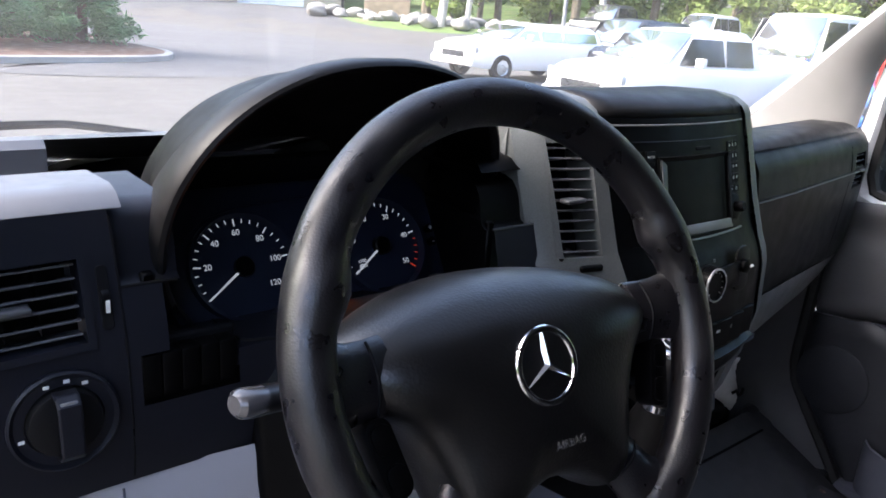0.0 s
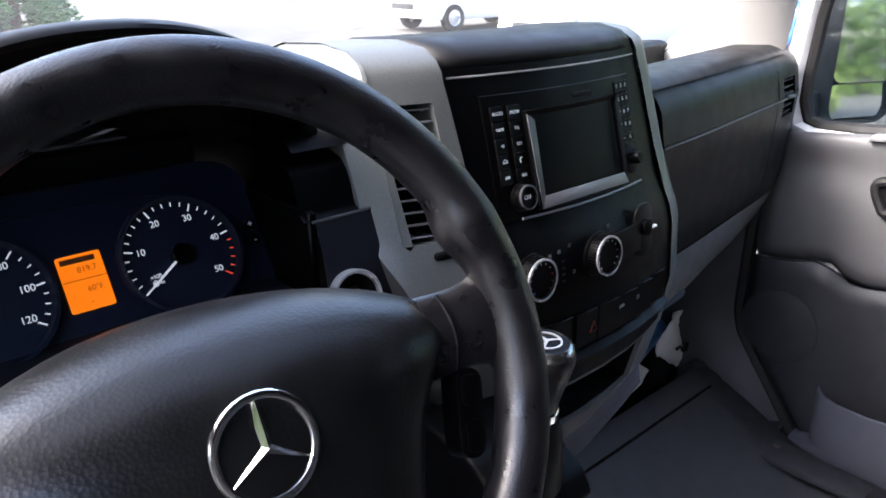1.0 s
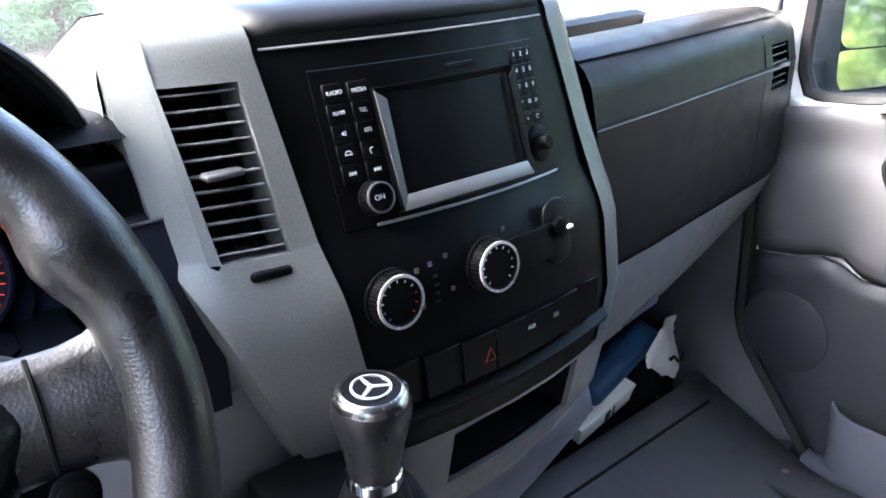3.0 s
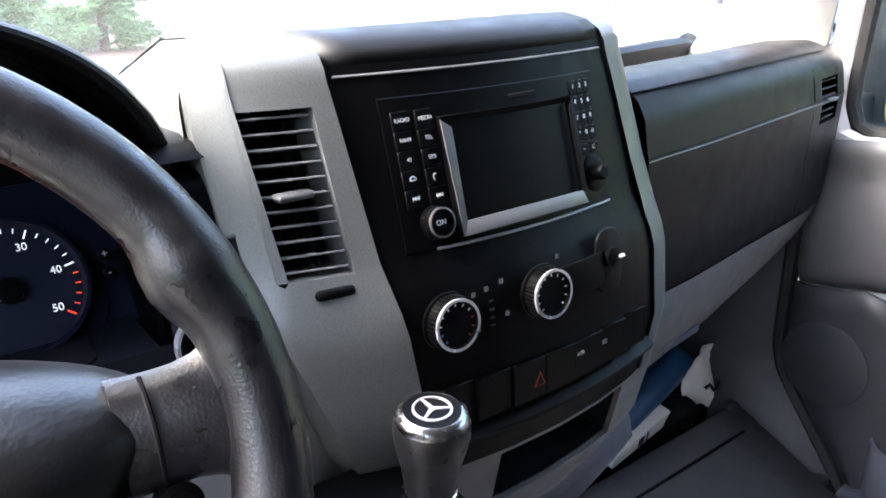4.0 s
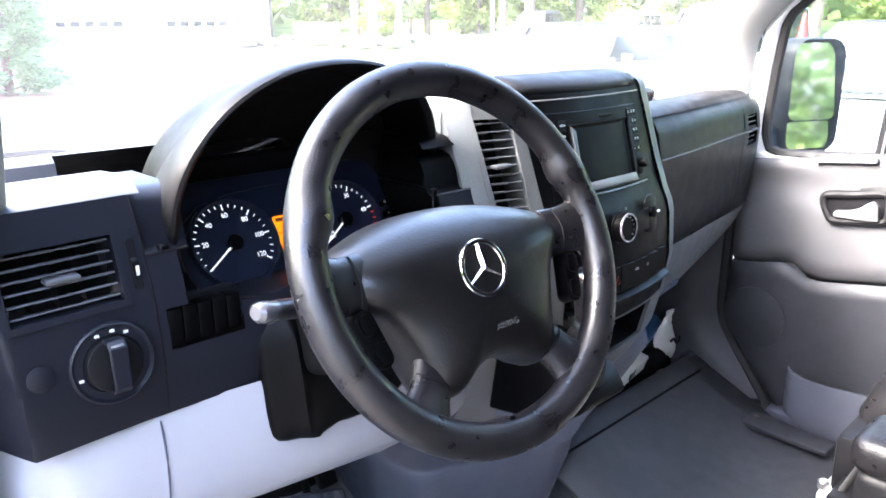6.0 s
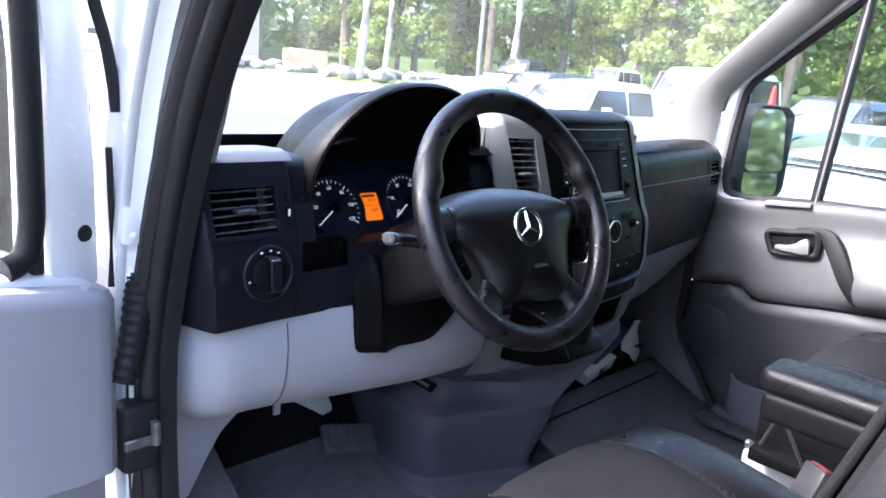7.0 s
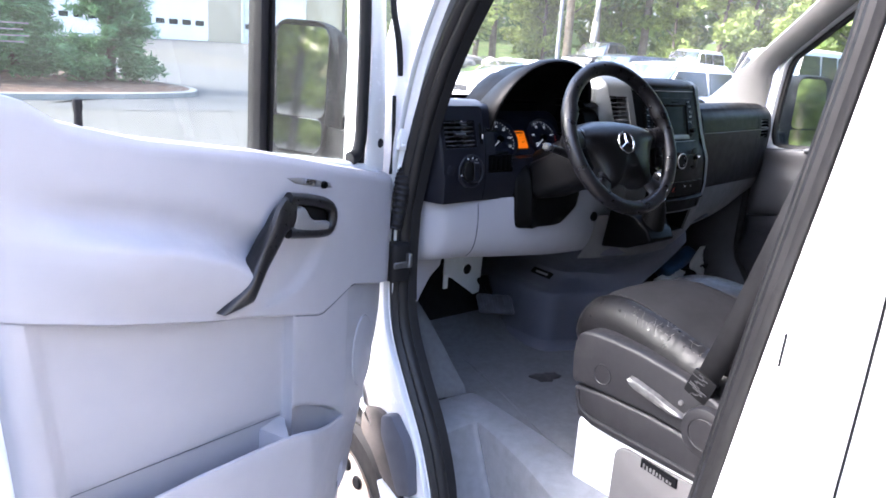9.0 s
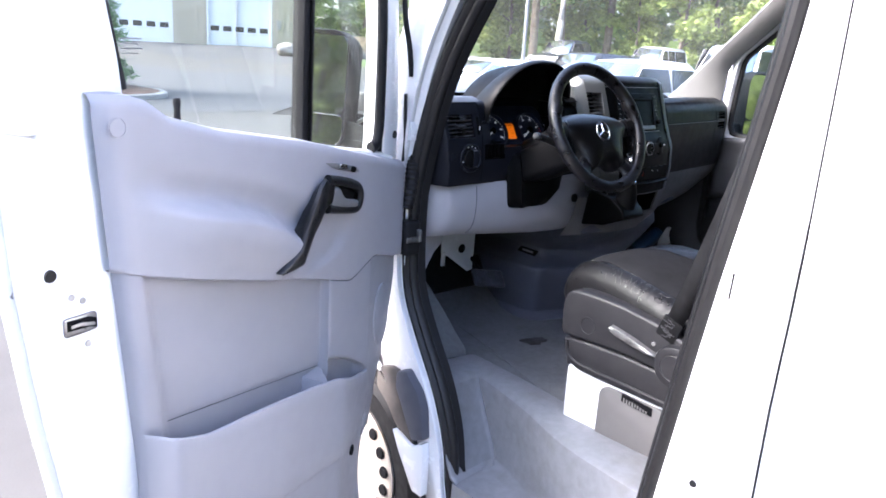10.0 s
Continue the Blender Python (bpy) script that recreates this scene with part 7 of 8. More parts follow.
def seat_row(y):
    """One section across the cushion, from the left underside over the top to the right."""
    x0, x1, t = seat_x0(y), seat_x1(y), seat_top(y)
    b = 1.035 if y > -0.032 else 1.0
    k = min(1.0, max(0.0, (-y - 0.12) / 0.2))  # bolsters stand up towards the rear
    cr = min(1.0, max(0.0, (-y - 0.20) / 0.10))
    crease = 0.0011 * cr * (math.sin(y * 310) + 0.6 * math.sin(y * 517 + 1))
    h = t - b
    left = [(x0 + 0.03, b), (x0 + 0.004, b + 0.05 * h), (x0 - 0.001, b + 0.25 * h), (x0 - 0.002 + crease * 0.5, b + 0.45 * h), (x0 + 0.001 + crease, b + 0.62 * h + 0.003 * k), (x0 + 0.008, b + 0.78 * h + 0.006 * k + crease), (x0 + 0.019, b + 0.90 * h + 0.010 * k + crease), (x0 + 0.034, t - 0.002 + 0.013 * k + crease * 0.8), (x0 + 0.048, t + 0.002 + 0.011 * k + crease * 0.4), (x0 + 0.060, t + 0.004 * k), (x0 + 0.070, t - 0.004)]
    xm0, xm1 = x0 + 0.070, x1 - 0.150
    mid = [(xm0 + (xm1 - xm0) * q, t - 0.004 + 0.010 * (1 - (2 * q - 1) ** 4)) for q in span(0.04, 0.96, 10)]
    right = [(x1 - 0.150, t - 0.004), (x1 - 0.138, t + 0.003 * k), (x1 - 0.10, t + 0.003 + 0.006 * k), (x1 - 0.06, t + 0.001 + 0.008 * k), (x1 - 0.03, t - 0.010 + 0.006 * k), (x1 - 0.01, t - 0.032), (x1, t - 0.06 if h > 0.07 else b + 0.3 * h), (x1 - 0.002, b + 0.1 * h), (x1 - 0.03, b)]
    return left, mid, right


def seat(ox, label, name, oy=0.0):
    s = thing(name, (-0.45 + ox, -0.3 + oy, FLOOR), label, "car seat")
    at = lambda pts, y, dz=0.0: [(x + ox, y + oy, z + dz) for x, z in pts]
    ys = [-0.030, -0.032, -0.036, -0.042, -0.050, -0.060, -0.075, -0.09, -0.11, -0.13, -0.15, *[-0.17 - 0.0055 * k for k in range(48)], -0.45, -0.50]
    part("cushion", loft([at(sum(seat_row(y), []), y) for y in ys], caps=True), CREASED, s, "black leather cushion, cracked and creased along the edge")
    inset = [at([seat_row(y)[0][-1], *seat_row(y)[1], seat_row(y)[2][0]], y, 0.0025 if y < -0.035 else 0.0012) for y in ys[1:-2]]
    part("cloth_inset", loft(inset), CLOTH, s, "charcoal cloth centre", solid=0.0)
    for e in (0, -1):
        seam = [Vector(r[e]) + Vector((0, 0, 0.0012)) for r in inset]
        part("seam", sweep(seam[::3], 0.0012, 6), CLOTH, s)
        for k in range(3, len(seam) - 2, 2):
            part("stitch", sweep([seam[k] + Vector((-0.004 if e == 0 else 0.004, 0, 0.0016)), seam[k] + (seam[k + 1] - seam[k]) * 0.62 + Vector((-0.004 if e == 0 else 0.004, 0, 0.0016))], 0.0007, 4), STITCH, s)
    # worn, cracked ridge of the bolster
    rng = random.Random(4)
    cracks = []
    for k in range(46 if ox == 0 else 0):
        y = -0.17 - 0.22 * rng.random() ** 0.8
        i = rng.choice((6, 6, 7, 7, 8))
        a, b = (seat_row(y)[0][i], seat_row(y - 0.007)[0][min(9, max(5, i + rng.choice((-1, 0, 0, 1))))])
        w = rng.uniform(0.35, 1.0)
        q = [Vector((a[0], y, a[1])), Vector((a[0] + (b[0] - a[0]) * w, y - 0.007 * w, a[1] + (b[1] - a[1]) * w))]
        cracks.append(sweep([p + Vector((ox, oy, 0.0004)) for p in q], rng.uniform(0.0003, 0.0007), 4))
    if cracks:
        part("worn_edge", join(*cracks), WORN, s, "pale cracks in the worn leather")
    # backrest
    c = -0.455 + ox
    rows = []
    for t in span(0, 1, 12):
        y, z = -0.47 - 0.20 * t + oy, 1.06 + 0.68 * t
        w = 0.262 - 0.03 * (1 - min(1, t * 4)) ** 2 - 0.06 * t ** 3
        d = 0.075 - 0.02 * t
        rows.append([(c + w * math.copysign(abs(math.cos(a)) ** 0.5, math.cos(a)), y + d * math.copysign(abs(math.sin(a)) ** 0.6, math.sin(a)) + 0.05 * abs(math.cos(a)) ** 6 * (1 if math.sin(a) >= 0 else 0), z + 0.02 * math.sin(a)) for a in [2 * math.pi * i / 32 for i in range(32)]])
    part("backrest", loft(rows, close_v=True, caps=True), BOLSTER, s, "black leatherette backrest")
    rows = [[(c + w * t2, -0.47 - 0.20 * t + 0.084 - 0.02 * t + oy, 1.08 + 0.68 * t) for t2 in span(-1, 1, 6)] for t, w in ((0.0, 0.14), (0.5, 0.145), (0.85, 0.12))]
    part("back_inset", loft(rows), CLOTH, s, solid=0.01)
    part("headrest", rbox(c - 0.13, c + 0.13, -0.80 + oy, -0.70 + oy, 1.79, 1.98, 0.04, 4), BOLSTER, s)
    for sx in (-1, 1):
        part("headrest_post", sweep([(c + sx * 0.06, -0.70 + oy, 1.70), (c + sx * 0.06, -0.74 + oy, 1.82)], 0.006, 8), STEEL, s)
    if ox:
        part("seat_box", rbox(0.205, 0.62, -0.50, -0.085, FLOOR, 0.924, 0.010, 2), WHITE, s, "white painted seat box")
        part("seat_frame", rbox(0.215, 0.68, -0.60, -0.10, 0.926, 1.03, 0.012, 2), BLACK, s, "black seat frame on the box")
        part("frame_bolt", lathe([(0.009, 0.0), (0.009, 0.012), (0.006, 0.015), (0.0, 0.015)], 14, Matrix.Translation((0.222, -0.092, 0.924))), STEEL, s)
        return s
    # side trims, lever and knob
    xs = -0.728
    part("upper_side_trim", prism([(-0.104, 0.938), (-0.098, 0.955), (-0.096, 1.0), (-0.098, 1.030), (-0.106, 1.050), (-0.121, 1.061), (-0.145, 1.066), (-0.197, 1.067), (-0.27, 1.064), (-0.37, 1.050), (-0.43, 1.034), (-0.50, 1.008), (-0.57, 0.985), (-0.57, 0.925), (-0.45, 0.934), (-0.30, 0.944), (-0.18, 0.942)], "x", xs, xs + 0.055, 0.011, 4), SEATTRIM, s, "charcoal plastic seat side trim")
    part("lower_side_trim", prism([(-0.106, 0.930), (-0.110, 0.900), (-0.120, 0.876), (-0.137, 0.861), (-0.165, 0.853), (-0.223, 0.850), (-0.45, 0.846), (-0.57, 0.843), (-0.57, 0.921), (-0.45, 0.930), (-0.30, 0.940), (-0.18, 0.938)], "x", xs + 0.004, xs + 0.055, 0.009, 3), SEATTRIM, s, "charcoal plastic seat base trim")
    part("trim_lip", sweep(smooth_path([(xs + 0.003, y, z) for y, z in ((-0.121, 0.924), (-0.125, 0.900), (-0.135, 0.884), (-0.152, 0.875), (-0.18, 0.871), (-0.30, 0.868), (-0.45, 0.863), (-0.56, 0.860))], 5), 0.0045, 8), SEATTRIM, s)
    part("front_trim", rbox(xs + 0.05, -0.20, -0.125, -0.085, 0.83, 1.02, 0.012), SEATTRIM, s)
    part("far_side_trim", rbox(-0.245, -0.195, -0.55, -0.08, 0.83, 1.01, 0.012), SEATTRIM, s)
    part("trim_ring", lathe([(0.0235, -0.001), (0.0235, 0.0012), (0.0215, 0.0016), (0.020, 0.0006), (0.0195, -0.001)], 32, pose(xs, -0.182, 0.983, 0, -90, 0)), SEATTRIM, s, "engraved ring in the trim")
    part("lever", loft([[(xs - 0.004, y, z0), (xs - 0.014, y, z0 + 0.003), (xs - 0.016, y, (z0 + z1) / 2), (xs - 0.013, y, z1 - 0.003), (xs - 0.003, y, z1)] for y, z0, z1 in ((-0.2545, 1.001, 1.008), (-0.258, 0.994, 1.012), (-0.27, 0.988, 1.011), (-0.32, 0.977, 1.000), (-0.36, 0.970, 0.988), (-0.384, 0.970, 0.982), (-0.388, 0.973, 0.979))], close_v=True, caps=True), LEVER, s, "worn silver recliner lever")
    part("lever_screw", lathe([(0.005, 0.0), (0.0045, 0.005), (0.0, 0.006)], 14, pose(xs, -0.374, 1.000, 0, -90, 0)), STEEL, s)
    part("lever_screw", lathe([(0.007, 0.0), (0.006, 0.008), (0.0, 0.009)], 14, pose(xs - 0.004, -0.396, 0.984, 0, -90, 0)), STEEL, s)
    knob = part("recliner_knob", lathe([(0.050, -0.01), (0.051, 0.010), (0.048, 0.017), (0.040, 0.020), (0.0315, 0.020), (0.030, 0.0185), (0.0285, 0.020), (0.0, 0.0215)], 40, pose(xs, -0.438, 0.966, 0, -90, 0)), SEATTRIM, s, "round charcoal recliner knob")
    # box under the seat
    part("seat_box", rbox(-0.712, -0.25, -0.60, -0.118, 0.655, 0.856, 0.012, 2), WHITE, s, "white painted seat box")
    part("box_cover", prism([(-0.232, 0.66), (-0.232, 0.815), (-0.236, 0.829), (-0.248, 0.838), (-0.262, 0.841), (-0.56, 0.838), (-0.56, 0.66)], "x", -0.719, -0.708, 0.004, 2), DASHGREY, s, "grey box cover")
    bl = part("box_label", prism([(-0.303, 0.843), (-0.303, 0.823), (-0.389, 0.816), (-0.388, 0.836)], "x", -0.7245, -0.7185, 0.0006, 1), PIT, s, "worn black label")
    for k in range(9):
        y = -0.312 - 0.008 * k
        part("worn_print", rbox(-0.7252, -0.7244, y - rng.uniform(0.001, 0.003), y + 0.0025, 0.829 - 0.0008 * k - rng.uniform(0.003, 0.006), 0.829 - 0.0008 * k + rng.uniform(0.002, 0.006), 0, 1), DASHGREY, bl)
    # belt and buckle
    belt = part("belt", loft([[(x, y + 0.90 * w, z + 0.35 * w) for w in (-0.023, 0.023)] for x, y, z in ((-0.722, -0.41, 1.05), (-0.735, -0.455, 1.17), (-0.755, -0.51, 1.33), (-0.79, -0.585, 1.55))]), RUBBER, s, "black seat belt", solid=0.0015)
    tm = Matrix.Translation((-0.722, -0.405, 1.042)) @ Matrix.Rotation(radians(20), 4, "X")
    part("belt_tongue", rbox(-0.007, 0.007, -0.027, 0.027, -0.024, 0.030, 0.004, 2, tm), BLACK, belt, "black belt tongue")
    for k in range(14):
        part("tongue_rib", rbox(-0.0082, -0.0065, rng.uniform(-0.022, 0.016), rng.uniform(-0.012, 0.024), -0.020 + 0.0034 * k, -0.0186 + 0.0034 * k, 0, 1, tm), CAPGREY, belt)
    return s


seat(0.0, "black leather and cloth driver seat on a white seat box", "driver_seat")
seat(0.945, "black leather and cloth passenger seat on a white box", "passenger_seat", -0.075)
arm = thing("armrest", (-0.17, -0.38, 1.15), "black folding armrest beside the driver seat", "armrest")
part("pad", rbox(-0.222, -0.138, -0.62, -0.238, 1.222, 1.264, 0.017, 4), CREASED, arm, "padded black leather top")
part("shell", rbox(-0.219, -0.141, -0.62, -0.246, 1.178, 1.226, 0.012, 3), BLACK, arm, "black plastic underside")
part("bracket", rbox(-0.20, -0.14, -0.62, -0.40, 1.05, 1.18, 0.012, 2), BLACK, arm)
bk = thing("belt_buckle", (-0.13, -0.31, 1.0), "grey belt buckle beside the driver seat", "belt buckle")
part("head", rbox(-0.022, 0.022, -0.014, 0.014, -0.035, 0.035, 0.005, 2, pose(-0.120, -0.315, 1.062, 20, 0, 60)), CAPGREY, bk)
part("release_button", rbox(-0.017, 0.017, -0.009, 0.009, 0.030, 0.0375, 0.003, 2, pose(-0.120, -0.315, 1.062, 20, 0, 60)), REDMARK, bk, "red release button")
part("strap", sweep([(-0.118, -0.325, 1.03), (-0.115, -0.36, 0.95), (-0.115, -0.38, 0.90)], 0.012, 8, flat=0.35), RUBBER, bk)
vb = thing("folding_bracket", (0.15, -0.19, 0.93), "bent bright steel bracket beside the passenger seat", "bracket")
for a, b in (((0.17, -0.135, 0.965), (0.14, -0.170, 1.055)), ((0.14, -0.170, 1.055), (0.15, -0.225, 0.96))):
    part("arm", sweep(smooth_path([a, [(p + q) / 2 for p, q in zip(a, b)], b], 3), 0.008, 8, flat=0.4), STEEL, vb)
part("hinge_pin", lathe([(0.007, -0.012), (0.007, 0.012), (0.0, 0.012)], 12, pose(0.14, -0.170, 1.055, 0, 90, 0)), STEEL, vb)
part("foot", rbox(0.14, 0.215, -0.28, -0.12, 0.935, 0.965, 0.006, 2), BLACK, vb, "black foot plate")

# ---- pedals, bracket and loose things ----
ped = thing("brake_pedal", (-0.30, 0.55, 0.80), "black rubber brake pedal on a steel arm", "pedal")
part("pad", rbox(-0.062, 0.062, -0.034, 0.034, -0.010, 0.010, 0.009, 3, pose(-0.372, 0.515, 0.866, 42, 8, -16)), PEDALRUBBER, ped)
for k in range(5):
    part("tread_rib", rbox(-0.050 + 0.022 * k, -0.040 + 0.022 * k, -0.027, 0.027, 0.009, 0.0125, 0.001, 1, pose(-0.372, 0.515, 0.866, 42, 8, -16)), PEDALRUBBER, ped)
part("arm", sweep(smooth_path([(-0.36, 0.545, 0.865), (-0.31, 0.66, 0.89), (-0.27, 0.80, 0.96)], 5), 0.007, 8), PIT, ped)
ped = thing("accelerator_pedal", (-0.22, 0.60, 0.76), "narrow black rubber accelerator pedal", "pedal")
part("pad", rbox(-0.022, 0.022, -0.06, 0.06, -0.008, 0.008, 0.006, 2, pose(-0.235, 0.70, 0.83, 60, 0, 0)), BLACK, ped)
br = thing("steel_bracket", (-0.37, 0.68, 1.0), "white painted steel bracket under the dash", "bracket")
part("plate", prism([(-0.46, 1.10), (-0.46, 0.93), (-0.425, 0.915), (-0.325, 0.845), (-0.30, 0.85), (-0.295, 0.985), (-0.235, 1.0), (-0.235, 1.10)], "y", 0.67, 0.676, 0.002), WHITE, br)
part("hole", lathe([(0.017, 0.0), (0.0, 0.0006)], 24, pose(-0.362, 0.669, 0.938, 90, 0, 0)), PIT, br)
part("leg", rbox(-0.462, -0.445, 0.665, 0.672, 0.885, 0.935, 0.002), WHITE, br)
lc = thing("wiring_loom", (-0.5, 0.6, 1.0), "black wiring loom hanging under the dash", "cable")
for k in range(4):
    part("cable", sweep(smooth_path([(-0.70 + 0.09 * k, 0.62, 1.12), (-0.66 + 0.1 * k, 0.60, 1.06 - 0.02 * (k % 2)), (-0.58 + 0.1 * k, 0.64, 1.12)], 6), 0.008, 8), RUBBER, lc)
part("fuse_cover", rbox(-0.74, -0.62, 0.50, 0.60, 1.055, 1.10, 0.006), BLACK, lc)
single("floor_stain", prism([(-0.385, 0.335), (-0.372, 0.343), (-0.36, 0.339), (-0.345, 0.341), (-0.33, 0.328), (-0.315, 0.330), (-0.302, 0.318), (-0.285, 0.316), (-0.292, 0.300), (-0.287, 0.287), (-0.31, 0.279), (-0.33, 0.283), (-0.345, 0.272), (-0.36, 0.282), (-0.378, 0.288), (-0.376, 0.305)], "z", FLOOR + 0.0008, FLOOR + 0.0022, 0.0008), STAIN, "black worn patch on the vinyl floor", "floor patch")
# passenger floor cover with things behind it
tray = thing("floor_cover", (0.5, 0.2, FLOOR), "raised grey vinyl floor cover on the passenger side", "floor cover")
part("cover", loft([[(x, -0.10, 0.700), (x, 0.17, 0.702), (x, 0.22, 0.712), (x, 0.395, 0.792), (x, 0.402, 0.800), (x, 0.436, 0.818), (x, 0.444, 0.818), (x, 0.448, 0.806)] for x in (0.12, 0.3, 0.5, 0.70, 0.80)]), MATGREY, tray, solid=0.008)
part("cover_groove", sweep([(0.14, 0.396, 0.7945), (0.75, 0.396, 0.7945)], 0.003, 6), PIT, tray)
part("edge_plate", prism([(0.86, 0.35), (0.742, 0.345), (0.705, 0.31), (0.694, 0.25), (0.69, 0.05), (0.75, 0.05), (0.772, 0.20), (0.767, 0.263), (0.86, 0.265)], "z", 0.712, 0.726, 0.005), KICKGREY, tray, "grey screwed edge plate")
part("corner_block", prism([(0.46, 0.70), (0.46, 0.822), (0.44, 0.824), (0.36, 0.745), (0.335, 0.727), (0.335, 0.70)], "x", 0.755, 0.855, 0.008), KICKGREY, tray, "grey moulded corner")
seal_r = [(0.852, seal_y(z), z) for z in span(0.68, 1.28, 24)]
part("right_door_seal", sweep(seal_r, 0.017, 8, up=(1, 0, 0)), RUBBER, van, "black rubber door seal")
single("blue_folder", rbox(-0.115, 0.115, -0.03, 0.03, -0.032, 0.032, 0.020, 3, pose(0.635, 0.53, 0.868, 25, -14, 6)), BLUECLOTH, "blue plastic folder lying in the foot space", "folder")
wp = thing("white_papers", (0.78, 0.52, 0.82), "crumpled white papers in the foot space", "papers")
part("sheet", loft([[Vector((x, 0.50 + 0.012 * math.sin(x * 60 + z * 40), z)) for x in span(0.70 + (z - 0.78) * 0.1, 0.87 - (z - 0.78) * 0.1, 8)] for z in span(0.775, 0.925, 8)]), PAPER, wp, solid=0.002)
part("scribble", sweep([(0.745 + 0.008 * k, 0.486 + 0.012 * math.sin((0.745 + 0.008 * k) * 60 + 34), 0.85 + 0.008 * math.sin(k * 1.9)) for k in range(9)], 0.004, 6), BLACK, wp)
wb = thing("white_box", (0.555, 0.50, 0.80), "small white cardboard box with dark print", "box")
WBM = pose(0.555, 0.50, 0.820, 14, -7, 4)
part("body", rbox(-0.085, 0.085, -0.02, 0.02, -0.018, 0.018, 0.003, 2, WBM), PAPER, wb)
part("print", rbox(-0.012, 0.004, -0.0215, -0.0202, -0.010, 0.010, 0, 1, WBM), BLACK, wb)
part("print", rbox(0.012, 0.016, -0.0215, -0.0202, -0.012, 0.012, 0, 1, WBM), BLACK, wb)
# added black block, in place of the dark void behind the cover
single("foot_space_fill", rbox(0.15, 0.80, 0.50, 1.0, 0.70, 0.80, 0.012), PIT, "black block filling the shaded space behind the floor cover", "ledge")
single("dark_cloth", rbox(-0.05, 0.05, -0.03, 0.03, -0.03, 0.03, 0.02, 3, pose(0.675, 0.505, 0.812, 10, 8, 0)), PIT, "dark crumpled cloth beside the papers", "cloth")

# ---- outside ----
ASPHALT = surface("old_pale_asphalt", (0.086, 0.082, 0.076), 0.9, grain=0.9, grain_scale=90, vary=0.10, vary_scale=0.6, dirt=(0.08, 0.078, 0.075), dirt_amount=0.5, dirt_scale=0.25)
DARKASPHALT = surface("darker_asphalt", (0.075, 0.075, 0.078), 0.9, grain=0.9, grain_scale=90, vary=0.10, vary_scale=0.7, dirt=(0.11, 0.11, 0.11), dirt_amount=0.4, dirt_scale=0.3)
CONCRETE = surface("pale_concrete", (0.33, 0.32, 0.30), 0.85, grain=0.5, grain_scale=60, vary=0.12, vary_scale=2)
MULCH = surface("brown_mulch", (0.11, 0.06, 0.04), 0.95, grain=1.0, grain_scale=40, vary=0.4, vary_scale=5, dirt=(0.25, 0.2, 0.15), dirt_amount=0.6, dirt_scale=4)
GRASS = surface("grass", (0.10, 0.16, 0.04), 0.95, grain=1.0, grain_scale=30, vary=0.3, vary_scale=1.5, dirt=(0.25, 0.22, 0.12), dirt_amount=0.5, dirt_scale=0.7)
STONE = surface("grey_boulder", (0.26, 0.245, 0.225), 0.9, grain=0.8, grain_scale=15, vary=0.2, vary_scale=2)
SIDING = surface("tan_metal_siding", (0.42, 0.37, 0.29), 0.6, vary=0.05, vary_scale=0.5)
DOORWHITE = surface("white_sectional_door", (0.74, 0.76, 0.78), 0.5, vary=0.04, vary_scale=1)
BARK = surface("grey_brown_bark", (0.16, 0.13, 0.10), 0.95, grain=1.0, grain_scale=25, vary=0.3, vary_scale=3)
CARGLASS = surface("dark_car_glass", (0.05, 0.055, 0.058), 0.06, metal=0.4, vary=0.0, rough_vary=0.02)
# car glass as a pale mirror, to give the white sky glare
CARSCREEN = surface("sky_reflecting_car_glass", (0.62, 0.64, 0.66), 0.05, metal=0.9, vary=0.0, rough_vary=0.02)
CARWHITE = surface("white_car_finish", (0.78, 0.78, 0.78), 0.25, coat=0.7, vary=0.02, rough_vary=0.03)
CARBLUE = surface("blue_car_finish", (0.03, 0.09, 0.28), 0.3, coat=0.7, vary=0.03)
CARDARK = surface("dark_grey_car_finish", (0.03, 0.032, 0.036), 0.3, coat=0.7, vary=0.03)
CARSILVER = surface("silver_car_finish", (0.42, 0.44, 0.45), 0.3, metal=0.5, coat=0.7, vary=0.03)
TAIL = surface("red_lamp_lens", (0.5, 0.02, 0.015), 0.2)
LENS = surface("clear_lamp_lens", (0.6, 0.6, 0.6), 0.15, metal=0.4)


def leaf_mat(name, color, vary=0.35):
    mat = bpy.data.materials.new(name)
    mat.use_nodes = True
    nt = mat.node_tree
    b = nt.nodes["Principled BSDF"]
    b.inputs["Roughness"].default_value = 0.6
    geo = nt.nodes.new("ShaderNodeNewGeometry")
    mp = nt.nodes.new("ShaderNodeMapRange")
    mp.inputs[3].default_value, mp.inputs[4].default_value = 1 - vary, 1 + vary
    nt.links.new(geo.outputs["Random Per Island"], mp.inputs[0])
    sc = nt.nodes.new("ShaderNodeVectorMath")
    sc.operation = "SCALE"
    sc.inputs[0].default_value = color
    nt.links.new(mp.outputs[0], sc.inputs["Scale"])
    nt.links.new(sc.outputs[0], b.inputs["Base Color"])
    tr, mx = nt.nodes.new("ShaderNodeBsdfTranslucent"), nt.nodes.new("ShaderNodeMixShader")
    nt.links.new(sc.outputs[0], tr.inputs[0])
    mx.inputs[0].default_value = 0.35
    nt.links.new(b.outputs[0], mx.inputs[1])
    nt.links.new(tr.outputs[0], mx.inputs[2])
    nt.links.new(mx.outputs[0], nt.nodes["Material Output"].inputs[0])
    return mat


LEAF = leaf_mat("leaf_green", (0.15, 0.225, 0.07))
LEAF2 = leaf_mat("leaf_bright_green", (0.29, 0.36, 0.10))
